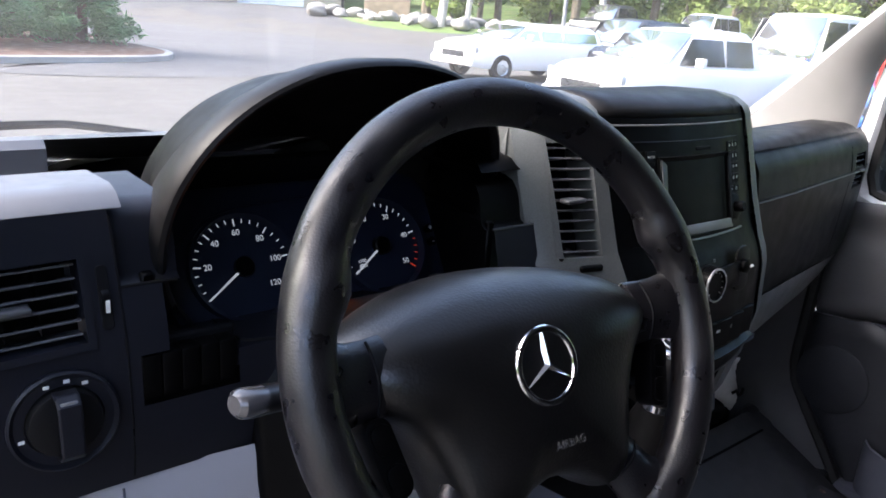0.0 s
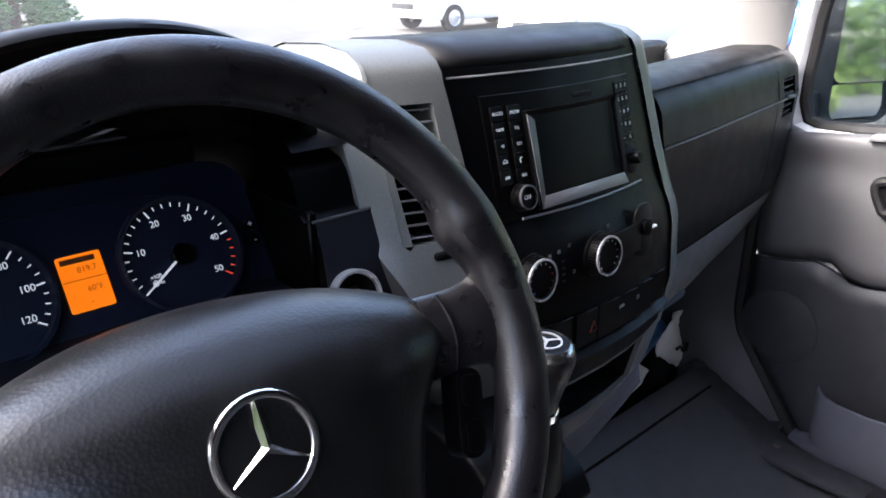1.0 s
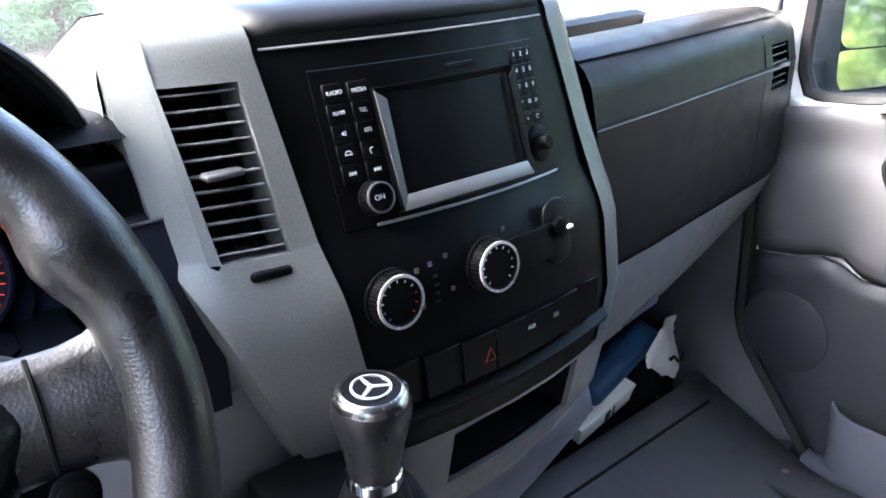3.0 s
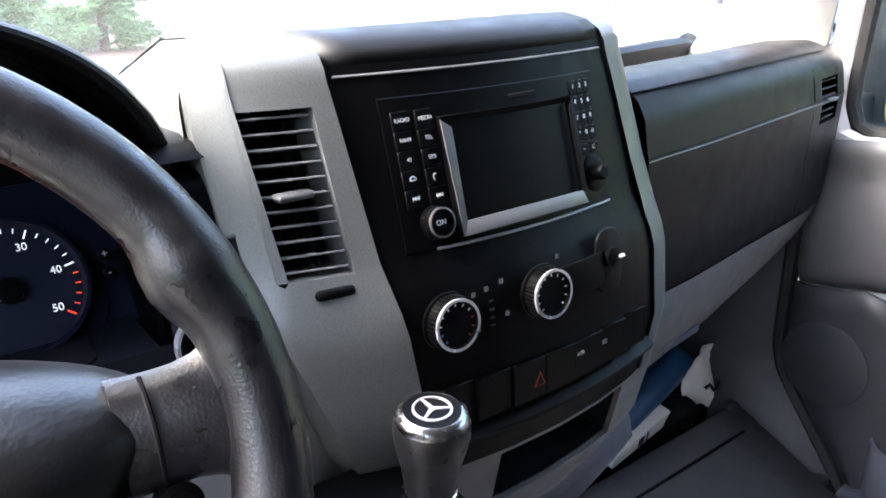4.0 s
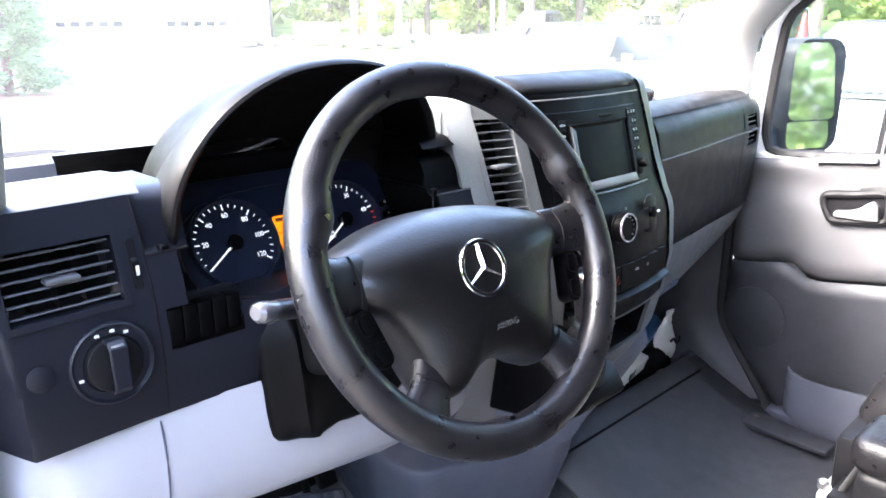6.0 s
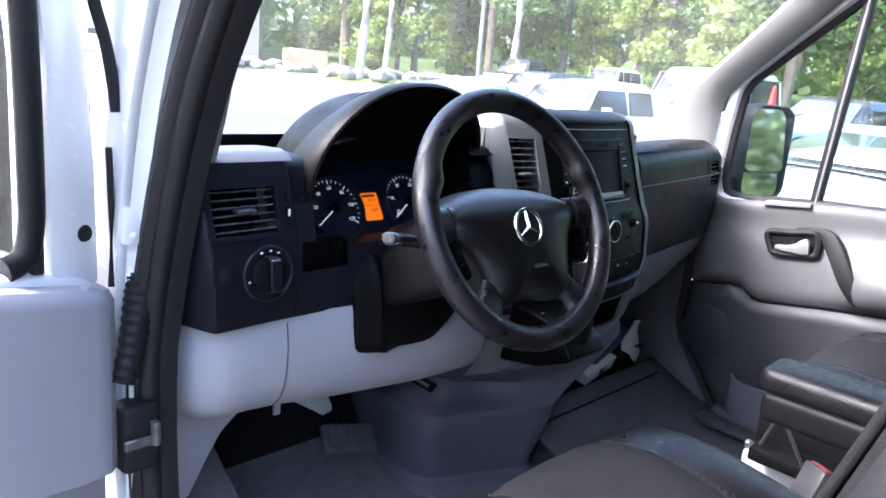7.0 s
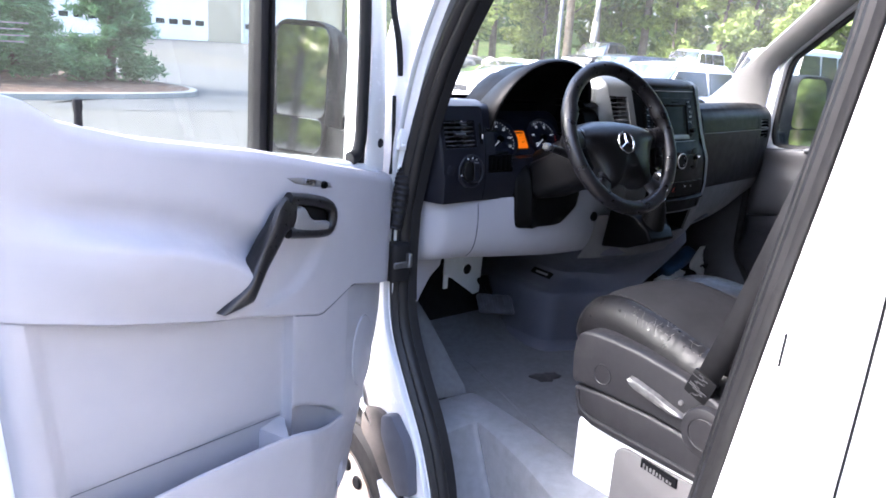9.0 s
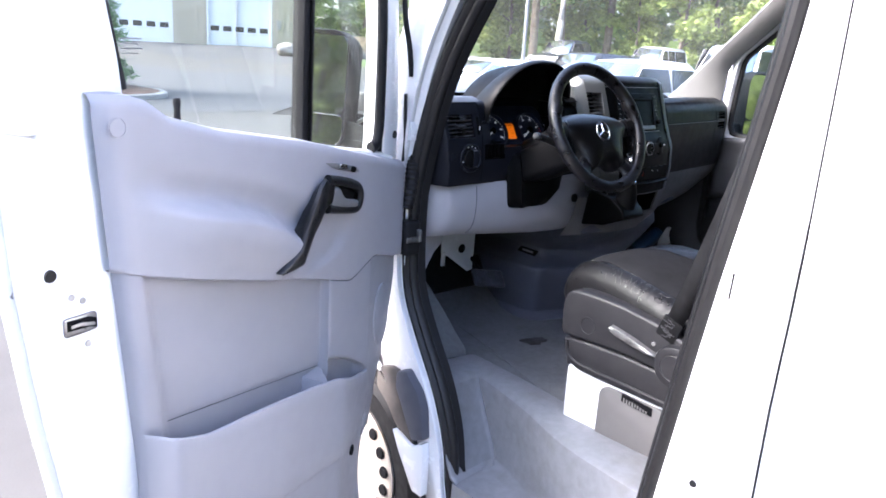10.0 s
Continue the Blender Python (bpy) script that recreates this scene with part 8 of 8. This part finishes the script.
NEEDLE = leaf_mat("pine_needle_green", (0.17, 0.30, 0.14))


def ground_z(x, y):
    """Level at the van, rising to the wood beyond the lot."""
    d = math.hypot(x, y)
    rise = 1.0 * sstep(0.75 * x + 0.66 * y, 34, 44) + 2.2 * sstep(0.75 * x + 0.66 * y, 44, 80)
    return rise + 0.1 * sstep(d, 20, 50)


gx = [-2500, -600, -200, *span(-100, 100, 50), 200, 600, 2500]
single("ground", panel(gx, gx, lambda x, y: (x, y, ground_z(x, y))), ASPHALT, "pale worn asphalt lot with faint stains", "ground", kind="structure", sharp=60)


def patch(name, pts, z, mat, label, cat):
    n = len(pts)
    bm = bmesh.new()
    c = Vector((sum(p[0] for p in pts) / n, sum(p[1] for p in pts) / n))
    rings = []
    for k in range(9):
        t = 1 - k / 9
        rings.append([bm.verts.new((c.x + (p[0] - c.x) * t, c.y + (p[1] - c.y) * t, ground_z(c.x + (p[0] - c.x) * t, c.y + (p[1] - c.y) * t) + z)) for p in pts])
    for a, b in zip(rings, rings[1:]):
        for i in range(n):
            bm.faces.new((a[i], a[(i + 1) % n], b[(i + 1) % n], b[i]))
    bm.faces.new(rings[-1])
    return single(name, bm, mat, label, cat, kind="structure", sharp=60)


dense = lambda pts, n=5: [tuple(p)[:2] for p in smooth_path([(x, y, 0) for x, y in pts], n, closed=True)]
patch("road", dense([(1.5, 15.5), (6, 14.8), (12, 17), (20, 22), (26, 31), (26, 43), (18, 48.5), (8, 50), (4, 42), (5.5, 27), (4.5, 19)], 6), 0.012, DARKASPHALT, "darker asphalt drive", "drive")
patch("grass_bank", dense([(22, 34), (30, 26.5), (42, 14), (60, 4), (90, 40), (60, 80), (30, 60), (24, 44)], 6), 0.02, GRASS, "grass bank below the wood", "grass")
# planted island with a kerb
ISL = dense([(5.7, 18.6), (4.0, 17.6), (0, 17.0), (-6, 17.5), (-10, 21), (-8, 28), (0, 30), (4.5, 26), (6.0, 21)], 6)
single("island", prism(ISL, "z", 0.0, 0.16, 0.05, 2), MULCH, "brown mulch planting island", "planting bed", kind="structure")
rows = [[(p[0] * (1 + s) - (-1.3) * s, p[1] * (1 + s) - 23 * s, z) for p in ISL] for s, z in ((0.022, 0.0), (0.022, 0.13), (0.018, 0.15), (0.0, 0.15), (-0.002, 0.10))]
single("kerb", loft(rows, close_v=True), CONCRETE, "pale concrete kerb round the bed", "kerb", kind="structure")


# building with two overhead doors
bld = thing("garage_building", (20, 47, 0), "tan metal garage building with white overhead doors", "garage")
e0, e1 = Vector((4.0, 52.5)), Vector((26.1, 43.68))
ud = (e1 - e0).normalized()
nd = Vector((ud.y, -ud.x))
L = (e1 - e0).length
BM = Matrix(((ud.x, -nd.x, 0, e0.x), (ud.y, -nd.y, 0, e0.y), (0, 0, 1, 0.1), (0, 0, 0, 1)))  # x along the front, y into the building


def along(az):
    """Where a bearing from the van's side meets the front."""
    d = Vector((math.sin(radians(az)), math.cos(radians(az))))
    o = Vector((-2.1, -1.2))
    m = Matrix(((d.x, -ud.x), (d.y, -ud.y)))
    return (m.inverted() @ (e0 - o))[1]


DOORS = [(along(18.3), along(22.6)), (along(25.1), along(29.3)), (along(11.5), along(15.8))]
HD = 4.2
holes = [(a, b, 0.0, HD) for a, b in DOORS]
part("wall", panel(span(0, L, 10), [0, 4.2, 6.5], lambda u, z: BM @ Vector((u, 0, z)), holes, nd.to_3d() * -0.25, back=False), SIDING, bld, "tan ribbed siding", smooth=False)
part("side_wall", panel(span(0, 14, 4), [0, 6.5], lambda v, z: BM @ Vector((L, v, z))), SIDING, bld, smooth=False)
part("side_wall", panel(span(0, 14, 4), [0, 6.5], lambda v, z: BM @ Vector((0, v, z))), SIDING, bld, smooth=False)
part("back_wall", panel(span(0, L, 4), [0, 6.5], lambda u, z: BM @ Vector((u, 14, z))), SIDING, bld, smooth=False)
part("roof", loft([[BM @ Vector((u, v, z)) for v, z in ((-0.5, 6.4), (7, 8.5), (14.5, 6.4))] for u in (-0.5, L + 0.5)]), CONCRETE, bld, solid=0.15)
ribs = [u for u in span(0.2, L - 0.2, 60) if not any(a - 0.2 < u < b + 0.2 for a, b in DOORS)]
for u in ribs:
    part("siding_rib", rbox(u - 0.03, u + 0.03, -0.03, 0.0, 0.1, 6.4, 0, 1, BM), SIDING, bld)
part("wall_box", rbox(along(29.9) - 0.15, along(29.9) + 0.15, -0.2, 0.0, 2.2, 2.8, 0.02, 1, BM), CONCRETE, bld)
part("corner_trim", rbox(L - 0.15, L + 0.05, -0.05, 0.1, 0, 6.5, 0.01, 1, BM), CARDARK, bld)
for a, b in DOORS:
    n = 7
    for k in range(n):
        z0, z1 = HD * k / n, HD * (k + 1) / n
        dpn = part("door_panel", rbox(a, b, 0.16, 0.22, z0 + 0.004, z1 - 0.004, 0.006, 1, BM), DOORWHITE, bld, "white sectional door panel")
        if k == 3:
            for j in range(5):
                u = a + (b - a) * (j + 0.5) / 5
                part("door_window", rbox(u - 0.26, u + 0.26, 0.145, 0.17, z0 + 0.12, z1 - 0.16, 0.01, 1, BM), CARGLASS, dpn, "small dark window")
    part("door_frame", join(rbox(a - 0.12, a, -0.02, 0.2, 0, HD + 0.12, 0.01, 1, BM), rbox(b, b + 0.12, -0.02, 0.2, 0, HD + 0.12, 0.01, 1, BM), rbox(a, b, -0.02, 0.2, HD, HD + 0.12, 0.01, 1, BM)), DOORWHITE, bld)


# cars
def car(name, label, x, y, heading, paint, length=4.9, height=1.75, width=1.9, bonnet=0.98, rear_box=True, ground=None, top=None, glass=None):
    """Heading: degrees of its front from the y axis, clockwise."""
    z0 = ground_z(x, y) if ground is None else ground
    c = thing(name, (x, y, z0), label, "car", "parked cars")
    m = Matrix.Translation((x, y, z0)) @ Matrix.Rotation(radians(-heading), 4, "Z")
    hl, hw = length / 2, width / 2
    sec = []
    prof = [(-hl, 0.55, 0.95), (-hl + 0.08, 0.40, 1.02), (-hl + 0.6, 0.32, 1.05), (-0.4, 0.30, 1.03), (hl - 1.5, 0.30, 1.04), (hl - 1.2, 0.30, bonnet + 0.03), (hl - 0.35, 0.32, bonnet - 0.06), (hl - 0.06, 0.36, bonnet - 0.18), (hl, 0.45, bonnet - 0.35)]
    for yy, lo, hi in prof:
        t = 1.0 - 0.10 * (abs(yy) / hl) ** 6
        w = hw * t
        sec.append([(-w * 0.92, yy, lo), (-w, yy, lo + 0.12), (-w * 1.0, yy, hi - 0.12), (-w * 0.95, yy, hi - 0.02), (-w * 0.80, yy, hi + 0.015), (0, yy, hi + 0.03), (w * 0.80, yy, hi + 0.015), (w * 0.95, yy, hi - 0.02), (w, yy, hi - 0.12), (w, yy, lo + 0.12), (w * 0.92, yy, lo)])
    part("body", loft(sec, close_v=True, caps=True, m=m), paint, c)
    rear = -hl + 0.15 if rear_box else -0.95
    gh = []
    for yy, z, w in ((rear, 1.02, 0.90), (rear + 0.10, height - 0.16, 0.78), (rear + 0.35, height - 0.02, 0.74), (0.1, height, 0.74), (hl - 2.05, height - 0.05, 0.73), (hl - 1.95, height - 0.10, 0.74), (hl - 1.25, 1.03, 0.90)):
        gh.append([(-hw * 0.92, min(yy, hl - 1.15), 1.0), (-hw * w, yy, z - 0.06 if z > 1.1 else z), (-hw * w * 0.9, yy, z), (0, yy, z + 0.02), (hw * w * 0.9, yy, z), (hw * w, yy, z - 0.06 if z > 1.1 else z), (hw * 0.92, min(yy, hl - 1.15), 1.0)])
    cab = part("cabin", loft(gh, m=m), top or paint, c)
    for sx in (-1, 1):
        xs = lambda z: sx * hw * (0.925 - 0.15 * (z - 1.02) / (height - 1.08))
        for a, b in ((rear + 0.25, -0.75), (-0.68, 0.10), (0.17, hl - 1.75)):
            if b - a < 0.25:
                continue
            top = height - 0.17
            b2 = b + (0.35 if b > 0.5 else 0)
            pts = [(a, 1.08), (b2, 1.08), (b, top), (a + 0.05, top)]
            part("side_window", loft([[m @ Vector((xs(z) + sx * o, yy, z)) for yy, z in pts] for o in (0.018, 0.0)], close_v=True, caps=True), glass or CARGLASS, cab, "side window")
        part("mirror", rbox(-0.09, 0.09, -0.06, 0.06, -0.08, 0.08, 0.03, 2, m @ Matrix.Translation((sx * (hw + 0.08), hl - 1.75, 1.14))), paint, c)
        part("headlight", rbox(-0.18, 0.18, -0.05, 0.06, -0.08, 0.08, 0.02, 2, m @ Matrix.Translation((sx * hw * 0.74, hl - 0.10, bonnet - 0.24))), LENS, c)
        part("tail_light", rbox(-0.06, 0.06, -0.03, 0.06, -0.16, 0.16, 0.02, 2, m @ Matrix.Translation((sx * hw * 0.88, -hl + 0.05, 0.88))), TAIL, c)
        for yy in (-hl + 0.95, hl - 0.95):
            w = part("wheel", lathe([(0.20, -0.11), (0.31, -0.11), (0.35, -0.07), (0.35, 0.07), (0.31, 0.11), (0.20, 0.10)], 24, m @ Matrix.Translation((sx * (hw - 0.10), yy, 0.35)) @ Matrix.Rotation(sx * math.pi / 2, 4, "Y")), RUBBER, c, "black tyre")
            part("rim", lathe([(0.21, 0.09), (0.18, 0.06), (0.05, 0.10), (0.0, 0.10)], 24, m @ Matrix.Translation((sx * (hw - 0.10), yy, 0.35)) @ Matrix.Rotation(sx * math.pi / 2, 4, "Y")), CARSILVER, w)
    wsr = [[m @ Vector((sx * hw * w, yy, z)) for sx in (-1, 0, 1)] for w, yy, z in ((0.80, hl - 1.235, 1.075), (0.66, hl - 1.93, height - 0.115))]
    part("windscreen", loft([[p + Vector((0, 0, 0.03)) for p in r] for r in wsr]), CARSCREEN, cab, "windscreen reflecting the sky", solid=0.01)
    part("grille", rbox(-hw * 0.5, hw * 0.5, -0.03, 0.03, -0.10, 0.10, 0.02, 2, m @ Matrix.Translation((0, hl - 0.02, 0.62))), CARDARK, c)
    part("bumper", rbox(-hw * 0.94, hw * 0.94, -0.06, 0.06, -0.10, 0.10, 0.05, 3, m @ Matrix.Translation((0, hl + 0.01, 0.46))), paint, c)
    return c


car("pickup_truck", "white crew cab pickup parked facing the lane", 12.02, 8.17, 275, CARWHITE, 5.6, 1.70, 1.95, 1.04, rear_box=False)
car("suv", "white suv parked in the row", 14.5, 15.2, 272, CARWHITE, 4.9, 1.50, 1.9, 1.02, glass=CARSCREEN)
car("delivery_van", "tall white van parked behind the pickup", 17.6, 8.6, 272, CARWHITE, 5.6, 2.25, 2.0, 1.15)
car("dark_suv", "dark grey suv parked in the back row", 18.5, 14.6, 270, CARDARK, 4.8, 1.85, 1.9, 1.05)
car("suv", "white suv parked on the higher ground", 33, 21.5, 262, CARWHITE, 4.9, 1.9, 1.95, 1.1)
car("pickup_truck", "dark pickup parked on the higher ground", 31, 25.5, 262, CARDARK, 5.4, 1.85, 1.95, 1.1, rear_box=False)
car("off_roader", "blue off-roader with a black roof parked beyond the row", 14.2, 4.3, 285, CARBLUE, 4.3, 1.74, 1.85, 1.08, top=CARDARK)
car("saloon_car", "silver saloon parked close by", 7.4, 1.5, 280, CARSILVER, 4.7, 1.45, 1.8, 0.95)
car("suv", "white suv behind the pine island", 1.5, 36, 95, CARWHITE, 4.9, 1.8, 1.9, 1.05)
car("saloon_car", "red saloon parked far behind", 10, -14, 300, surface("red_car_finish", (0.35, 0.02, 0.015), 0.3, coat=0.7), 4.6, 1.45, 1.8, 0.95)
cone = thing("traffic_cone", (12.6, 4.9, 0), "orange red traffic cone", "cone")
part("body", lathe([(0.16, 0.04), (0.03, 0.9), (0.0, 0.92)], 20, Matrix.Translation((12.6, 4.9, 0.95))), TAIL, cone)
part("base", rbox(12.4, 12.8, 4.7, 5.1, 0.93, 0.99, 0.02), TAIL, cone)
part("stand", rbox(12.3, 12.9, 4.6, 5.2, 0.0, 0.93, 0.02), CONCRETE, cone, "concrete block under the cone")

# pole, wooden crate wall, boulders
pole = single("lamp_post", sweep([(25.2, 23.6, ground_z(25.2, 23.6) - 0.1), (25.2, 23.6, 9.5)], 0.09, 12), surface("painted_steel_post", (0.22, 0.23, 0.24), 0.5), "slim grey steel lamp post", "lamp post")
single("timber_stack", rbox(-1.3, 1.3, -0.5, 0.5, 0, 1.1, 0.03, 1, Matrix.Translation((25.0, 37.1, ground_z(25.0, 37.1) - 0.05)) @ Matrix.Rotation(radians(-35), 4, "Z")), surface("pale_timber", (0.30, 0.23, 0.15), 0.8, vary=0.2, vary_scale=3), "pale stack of timber below the wood", "timber stack")
rng = random.Random(5)


def boulder_mesh(seed):
    bm = bmesh.new()
    bmesh.ops.create_icosphere(bm, subdivisions=3, radius=0.5)
    for v in bm.verts:
        n = noise.noise(v.co * 2.2 + Vector((seed * 7.1, 0, 0))) * 0.35 + noise.noise(v.co * 6 + Vector((0, seed * 3.3, 0))) * 0.10
        v.co *= 1 + n
        v.co.z *= 0.72
    return bm


protos = []
for s in range(4):
    protos.append(single("boulder", boulder_mesh(s), STONE, "rough grey boulder at the edge of the lot", "boulder", "boulders along the bank", sharp=50))
for i, ob in enumerate(protos):
    x, y = 24.5 + i * 1.2, 32.5 - i * 1.3
    ob.location = (x, y, ground_z(x, y) + 0.35)
for i in range(58):
    t = i / 57
    x, y = 21.5 + 17 * t + rng.uniform(-0.8, 0.8), 38.5 - 21 * t + rng.uniform(-0.8, 0.8)
    s = rng.uniform(0.5, 1.15)
    ob = copy_thing(protos[i % 4], pose(x, y, ground_z(x, y) + 0.22 * s, rng.uniform(-15, 15), rng.uniform(-15, 15), rng.uniform(0, 360)) @ Matrix.Diagonal((s * 1.3, s, s * 0.9, 1)))


# trees
def leaves(centres, count, size, rng, flat=0.6, width=0.5):
    vs, fs = [], []
    for c, r in centres:
        for _ in range(count):
            d = Vector((rng.gauss(0, 1), rng.gauss(0, 1), rng.gauss(0, 1) * flat))
            p = Vector(c) + d.normalized() * r * rng.uniform(0.35, 1.0)
            a, b = Vector((rng.gauss(0, 1), rng.gauss(0, 1), rng.gauss(0, 0.6))).normalized(), Vector((rng.gauss(0, 1), rng.gauss(0, 1), rng.gauss(0, 1))).normalized()
            b = a.cross(b).normalized()
            s = size * rng.uniform(0.6, 1.3)
            k = len(vs)
            vs += [p - a * s, p + b * s * width, p + a * s, p - b * s * width]
            fs.append((k, k + 1, k + 2, k + 3))
    me = bpy.data.meshes.new("crown")
    me.from_pydata(vs, [], fs)
    bm = bmesh.new()
    bm.from_mesh(me)
    bpy.data.meshes.remove(me)
    return bm


def broadleaf(seed, h, mat, label, low=0.25):
    rng = random.Random(seed)
    t = thing("tree", (0, 0, 0), label, "tree", "wood round the lot")
    lean = [(0, 0, -0.3), (rng.uniform(-0.2, 0.2), rng.uniform(-0.2, 0.2), h * 0.35), (rng.uniform(-0.5, 0.5), rng.uniform(-0.5, 0.5), h * 0.7), (rng.uniform(-0.7, 0.7), rng.uniform(-0.7, 0.7), h * 0.95)]
    path = smooth_path(lean, 4)
    bms = [sweep(path, [0.19 * h / 12 * (1 - 0.85 * i / (len(path) - 1)) + 0.02 for i in range(len(path))], 9)]
    cents = []
    for k in range(22):
        z = h * (low + (0.98 - low) * (k + 0.5) / 22)
        a = rng.uniform(0, 2 * math.pi)
        reach = h * 0.21 * math.sin(math.pi * min(1, 0.25 + 0.72 * (k + 0.5) / 22)) * rng.uniform(0.7, 1.25)
        base = path[min(len(path) - 1, int(z / h * (len(path) - 1)))]
        tip = Vector((base.x + reach * math.cos(a), base.y + reach * math.sin(a), z + reach * 0.25))
        bms.append(sweep([Vector((base.x, base.y, z - reach * 0.25)), (Vector((base.x, base.y, z)) + tip) / 2, tip], [0.05, 0.03, 0.012], 5))
        cents.append((tip, h * 0.085 * rng.uniform(0.8, 1.4)))
        cents.append(((tip + Vector((base.x, base.y, z))) / 2, h * 0.075 * rng.uniform(0.7, 1.3)))
    part("trunk", join(*bms), BARK, t, "grey brown trunk and limbs")
    part("crown", leaves(cents, 135, 0.19, rng), mat, t, "loose green crown", smooth=False)
    return t


def pine(seed, h, label):
    rng = random.Random(seed)
    t = thing("pine_tree", (0, 0, 0), label, "pine tree", "pines on the island")
    path = [(0, 0, -0.2), (rng.uniform(-0.1, 0.1), rng.uniform(-0.1, 0.1), h * 0.5), (0, 0, h)]
    bms = [sweep(smooth_path(path, 4), [0.13 * (1 - 0.1 * i) + 0.015 for i in range(9)], 9)]
    cents = []
    z = h * 0.03
    while z < h * 0.97:
        for k in range(6):
            a = rng.uniform(0, 2 * math.pi)
            reach = (h * 0.26) * (1 - 0.75 * z / h) * rng.uniform(0.6, 1.15)
            tip = Vector((reach * math.cos(a), reach * math.sin(a), z + reach * 0.12))
            bms.append(sweep([Vector((0, 0, z)), tip], [0.025, 0.008], 5))
            for f in (0.45, 0.7, 0.95):
                cents.append((tip * f + Vector((0, 0, z * (1 - f))), 0.26 * rng.uniform(0.8, 1.3)))
        z += h * 0.055
    part("trunk", join(*bms), BARK, t, "brown trunk and branches")
    part("crown", leaves(cents, 95, 0.15, rng, 0.45, 0.13), NEEDLE, t, "soft green needles", smooth=False)
    return t


def far_wood():
    rng = random.Random(41)
    vs, fs = [], []
    for _ in range(46000):
        az, r = radians(rng.uniform(-180, 180)), rng.uniform(64, 84)
        x, y = r * math.sin(az), r * math.cos(az)
        q = BM.inverted() @ Vector((x, y, 0))
        if -3 < q.x < L + 2 and -2 < q.y < 16:
            continue
        top = 15 + 4 * noise.noise(Vector((x * 0.11, y * 0.11, 0))) + 0.12 * (r - 64)
        c = Vector((x, y, ground_z(x, y) + top * rng.random() ** 1.3))
        a = Vector((rng.gauss(0, 1), rng.gauss(0, 1), rng.gauss(0, 0.7))).normalized()
        b = a.cross(Vector((rng.gauss(0, 1), rng.gauss(0, 1), rng.gauss(0, 1)))).normalized()
        s = rng.uniform(0.45, 1.0)
        k = len(vs)
        vs += [c - a * s, c + b * s * 0.6, c + a * s, c - b * s * 0.6]
        fs.append((k, k + 1, k + 2, k + 3))
    me = bpy.data.meshes.new("far_wood")
    me.from_pydata(vs, [], fs)
    me.materials.append(LEAF)
    tagged(new("far_wood", me), "deep green wood closing the lot", "wood", kind="stuff")


far_wood()
kinds = [broadleaf(1, 13, LEAF, "tall green leafy tree of the wood"), broadleaf(2, 11, LEAF2, "bright green leafy tree of the wood", 0.12), broadleaf(3, 15, LEAF, "tall slender tree of the wood", 0.3), broadleaf(4, 7, LEAF2, "low bright green undergrowth tree", 0.02), broadleaf(6, 16, LEAF, "large green tree of the wood", 0.2)]
spots = []
rng = random.Random(11)
for ring, (n, r0, r1) in enumerate(((58, 52, 60), (30, 60, 68))):
    for i in range(n):
        az = -150 + 300 * (i + rng.uniform(-0.4, 0.4)) / n
        r = rng.uniform(r0, r1)
        spots.append((r * math.sin(radians(az)), r * math.cos(radians(az))))
for i in range(34):
    az = 34 + 76 * (i + rng.uniform(-0.4, 0.4)) / 34
    r = rng.uniform(44, 52)
    spots.append((r * math.sin(radians(az)), r * math.cos(radians(az))))
for i in range(26):
    az = 165 + 130 * (i + rng.uniform(-0.4, 0.4)) / 26
    r = rng.uniform(26, 33)
    spots.append((r * math.sin(radians(az)), r * math.cos(radians(az))))
used = set()
for i, (x, y) in enumerate(spots):
    p = BM.inverted() @ Vector((x, y, 0))
    if -6 < p.x < L + 2.5 and -46 < p.y < 17:
        continue
    k = i % 5 if i % 3 else 3
    if math.hypot(x, y) < 36:
        k = 3 if i % 3 else 1
    m = pose(x, y, ground_z(x, y), 0, 0, rng.uniform(0, 360))
    if k not in used:
        kinds[k].matrix_basis = m
        used.add(k)
    else:
        ob = copy_thing(kinds[k], m)
        ob.scale = [rng.uniform(0.85, 1.25)] * 3
pines = [pine(21, 6.5, "young pine with soft green needles"), pine(22, 5.0, "small pine with sparse branches")]
for i, (x, y) in enumerate(((1.6, 20.6), (4.6, 21.5), (-0.6, 22.5), (-3.0, 20.5), (-5.5, 23.0), (2.6, 23.4))):
    if i < 2:
        pines[i].location = (x, y, 0.15)
    else:
        copy_thing(pines[i % 2], pose(x, y, 0.15, 0, 0, 70 * i))
PALEBARK = surface("pale_grey_bark", (0.42, 0.40, 0.36), 0.9, grain=0.8, grain_scale=20, vary=0.25, vary_scale=2)
for x, y, w in ((25.4, 32.6, 0.26), (26.5, 31.8, 0.17), (31.3, 26.8, 0.20)):
    t = thing("bare_trunk", (x, y, ground_z(x, y)), "tall pale tree trunk at the edge of the wood", "tree trunk", "pale trunks")
    part("trunk", sweep(smooth_path([(x, y, ground_z(x, y) - 0.2), (x + 0.2, y - 0.1, 5.0), (x + 0.1, y + 0.2, 12.0), (x + 0.5, y, 19.0)], 4), [w * (1 - 0.045 * i) for i in range(13)], 10), PALEBARK, t)
    for k, z in enumerate((8.0, 10.0, 12.5)):
        part("branch", sweep(smooth_path([(x + 0.15, y, z), (x + (0.9 if k % 2 else -0.8), y + 0.3, z + 0.7), (x + (1.9 if k % 2 else -1.7), y + 0.2, z + 1.9)], 3), [w * 0.3, w * 0.26, w * 0.22, w * 0.18, w * 0.14, w * 0.10, w * 0.06], 7), PALEBARK, t)
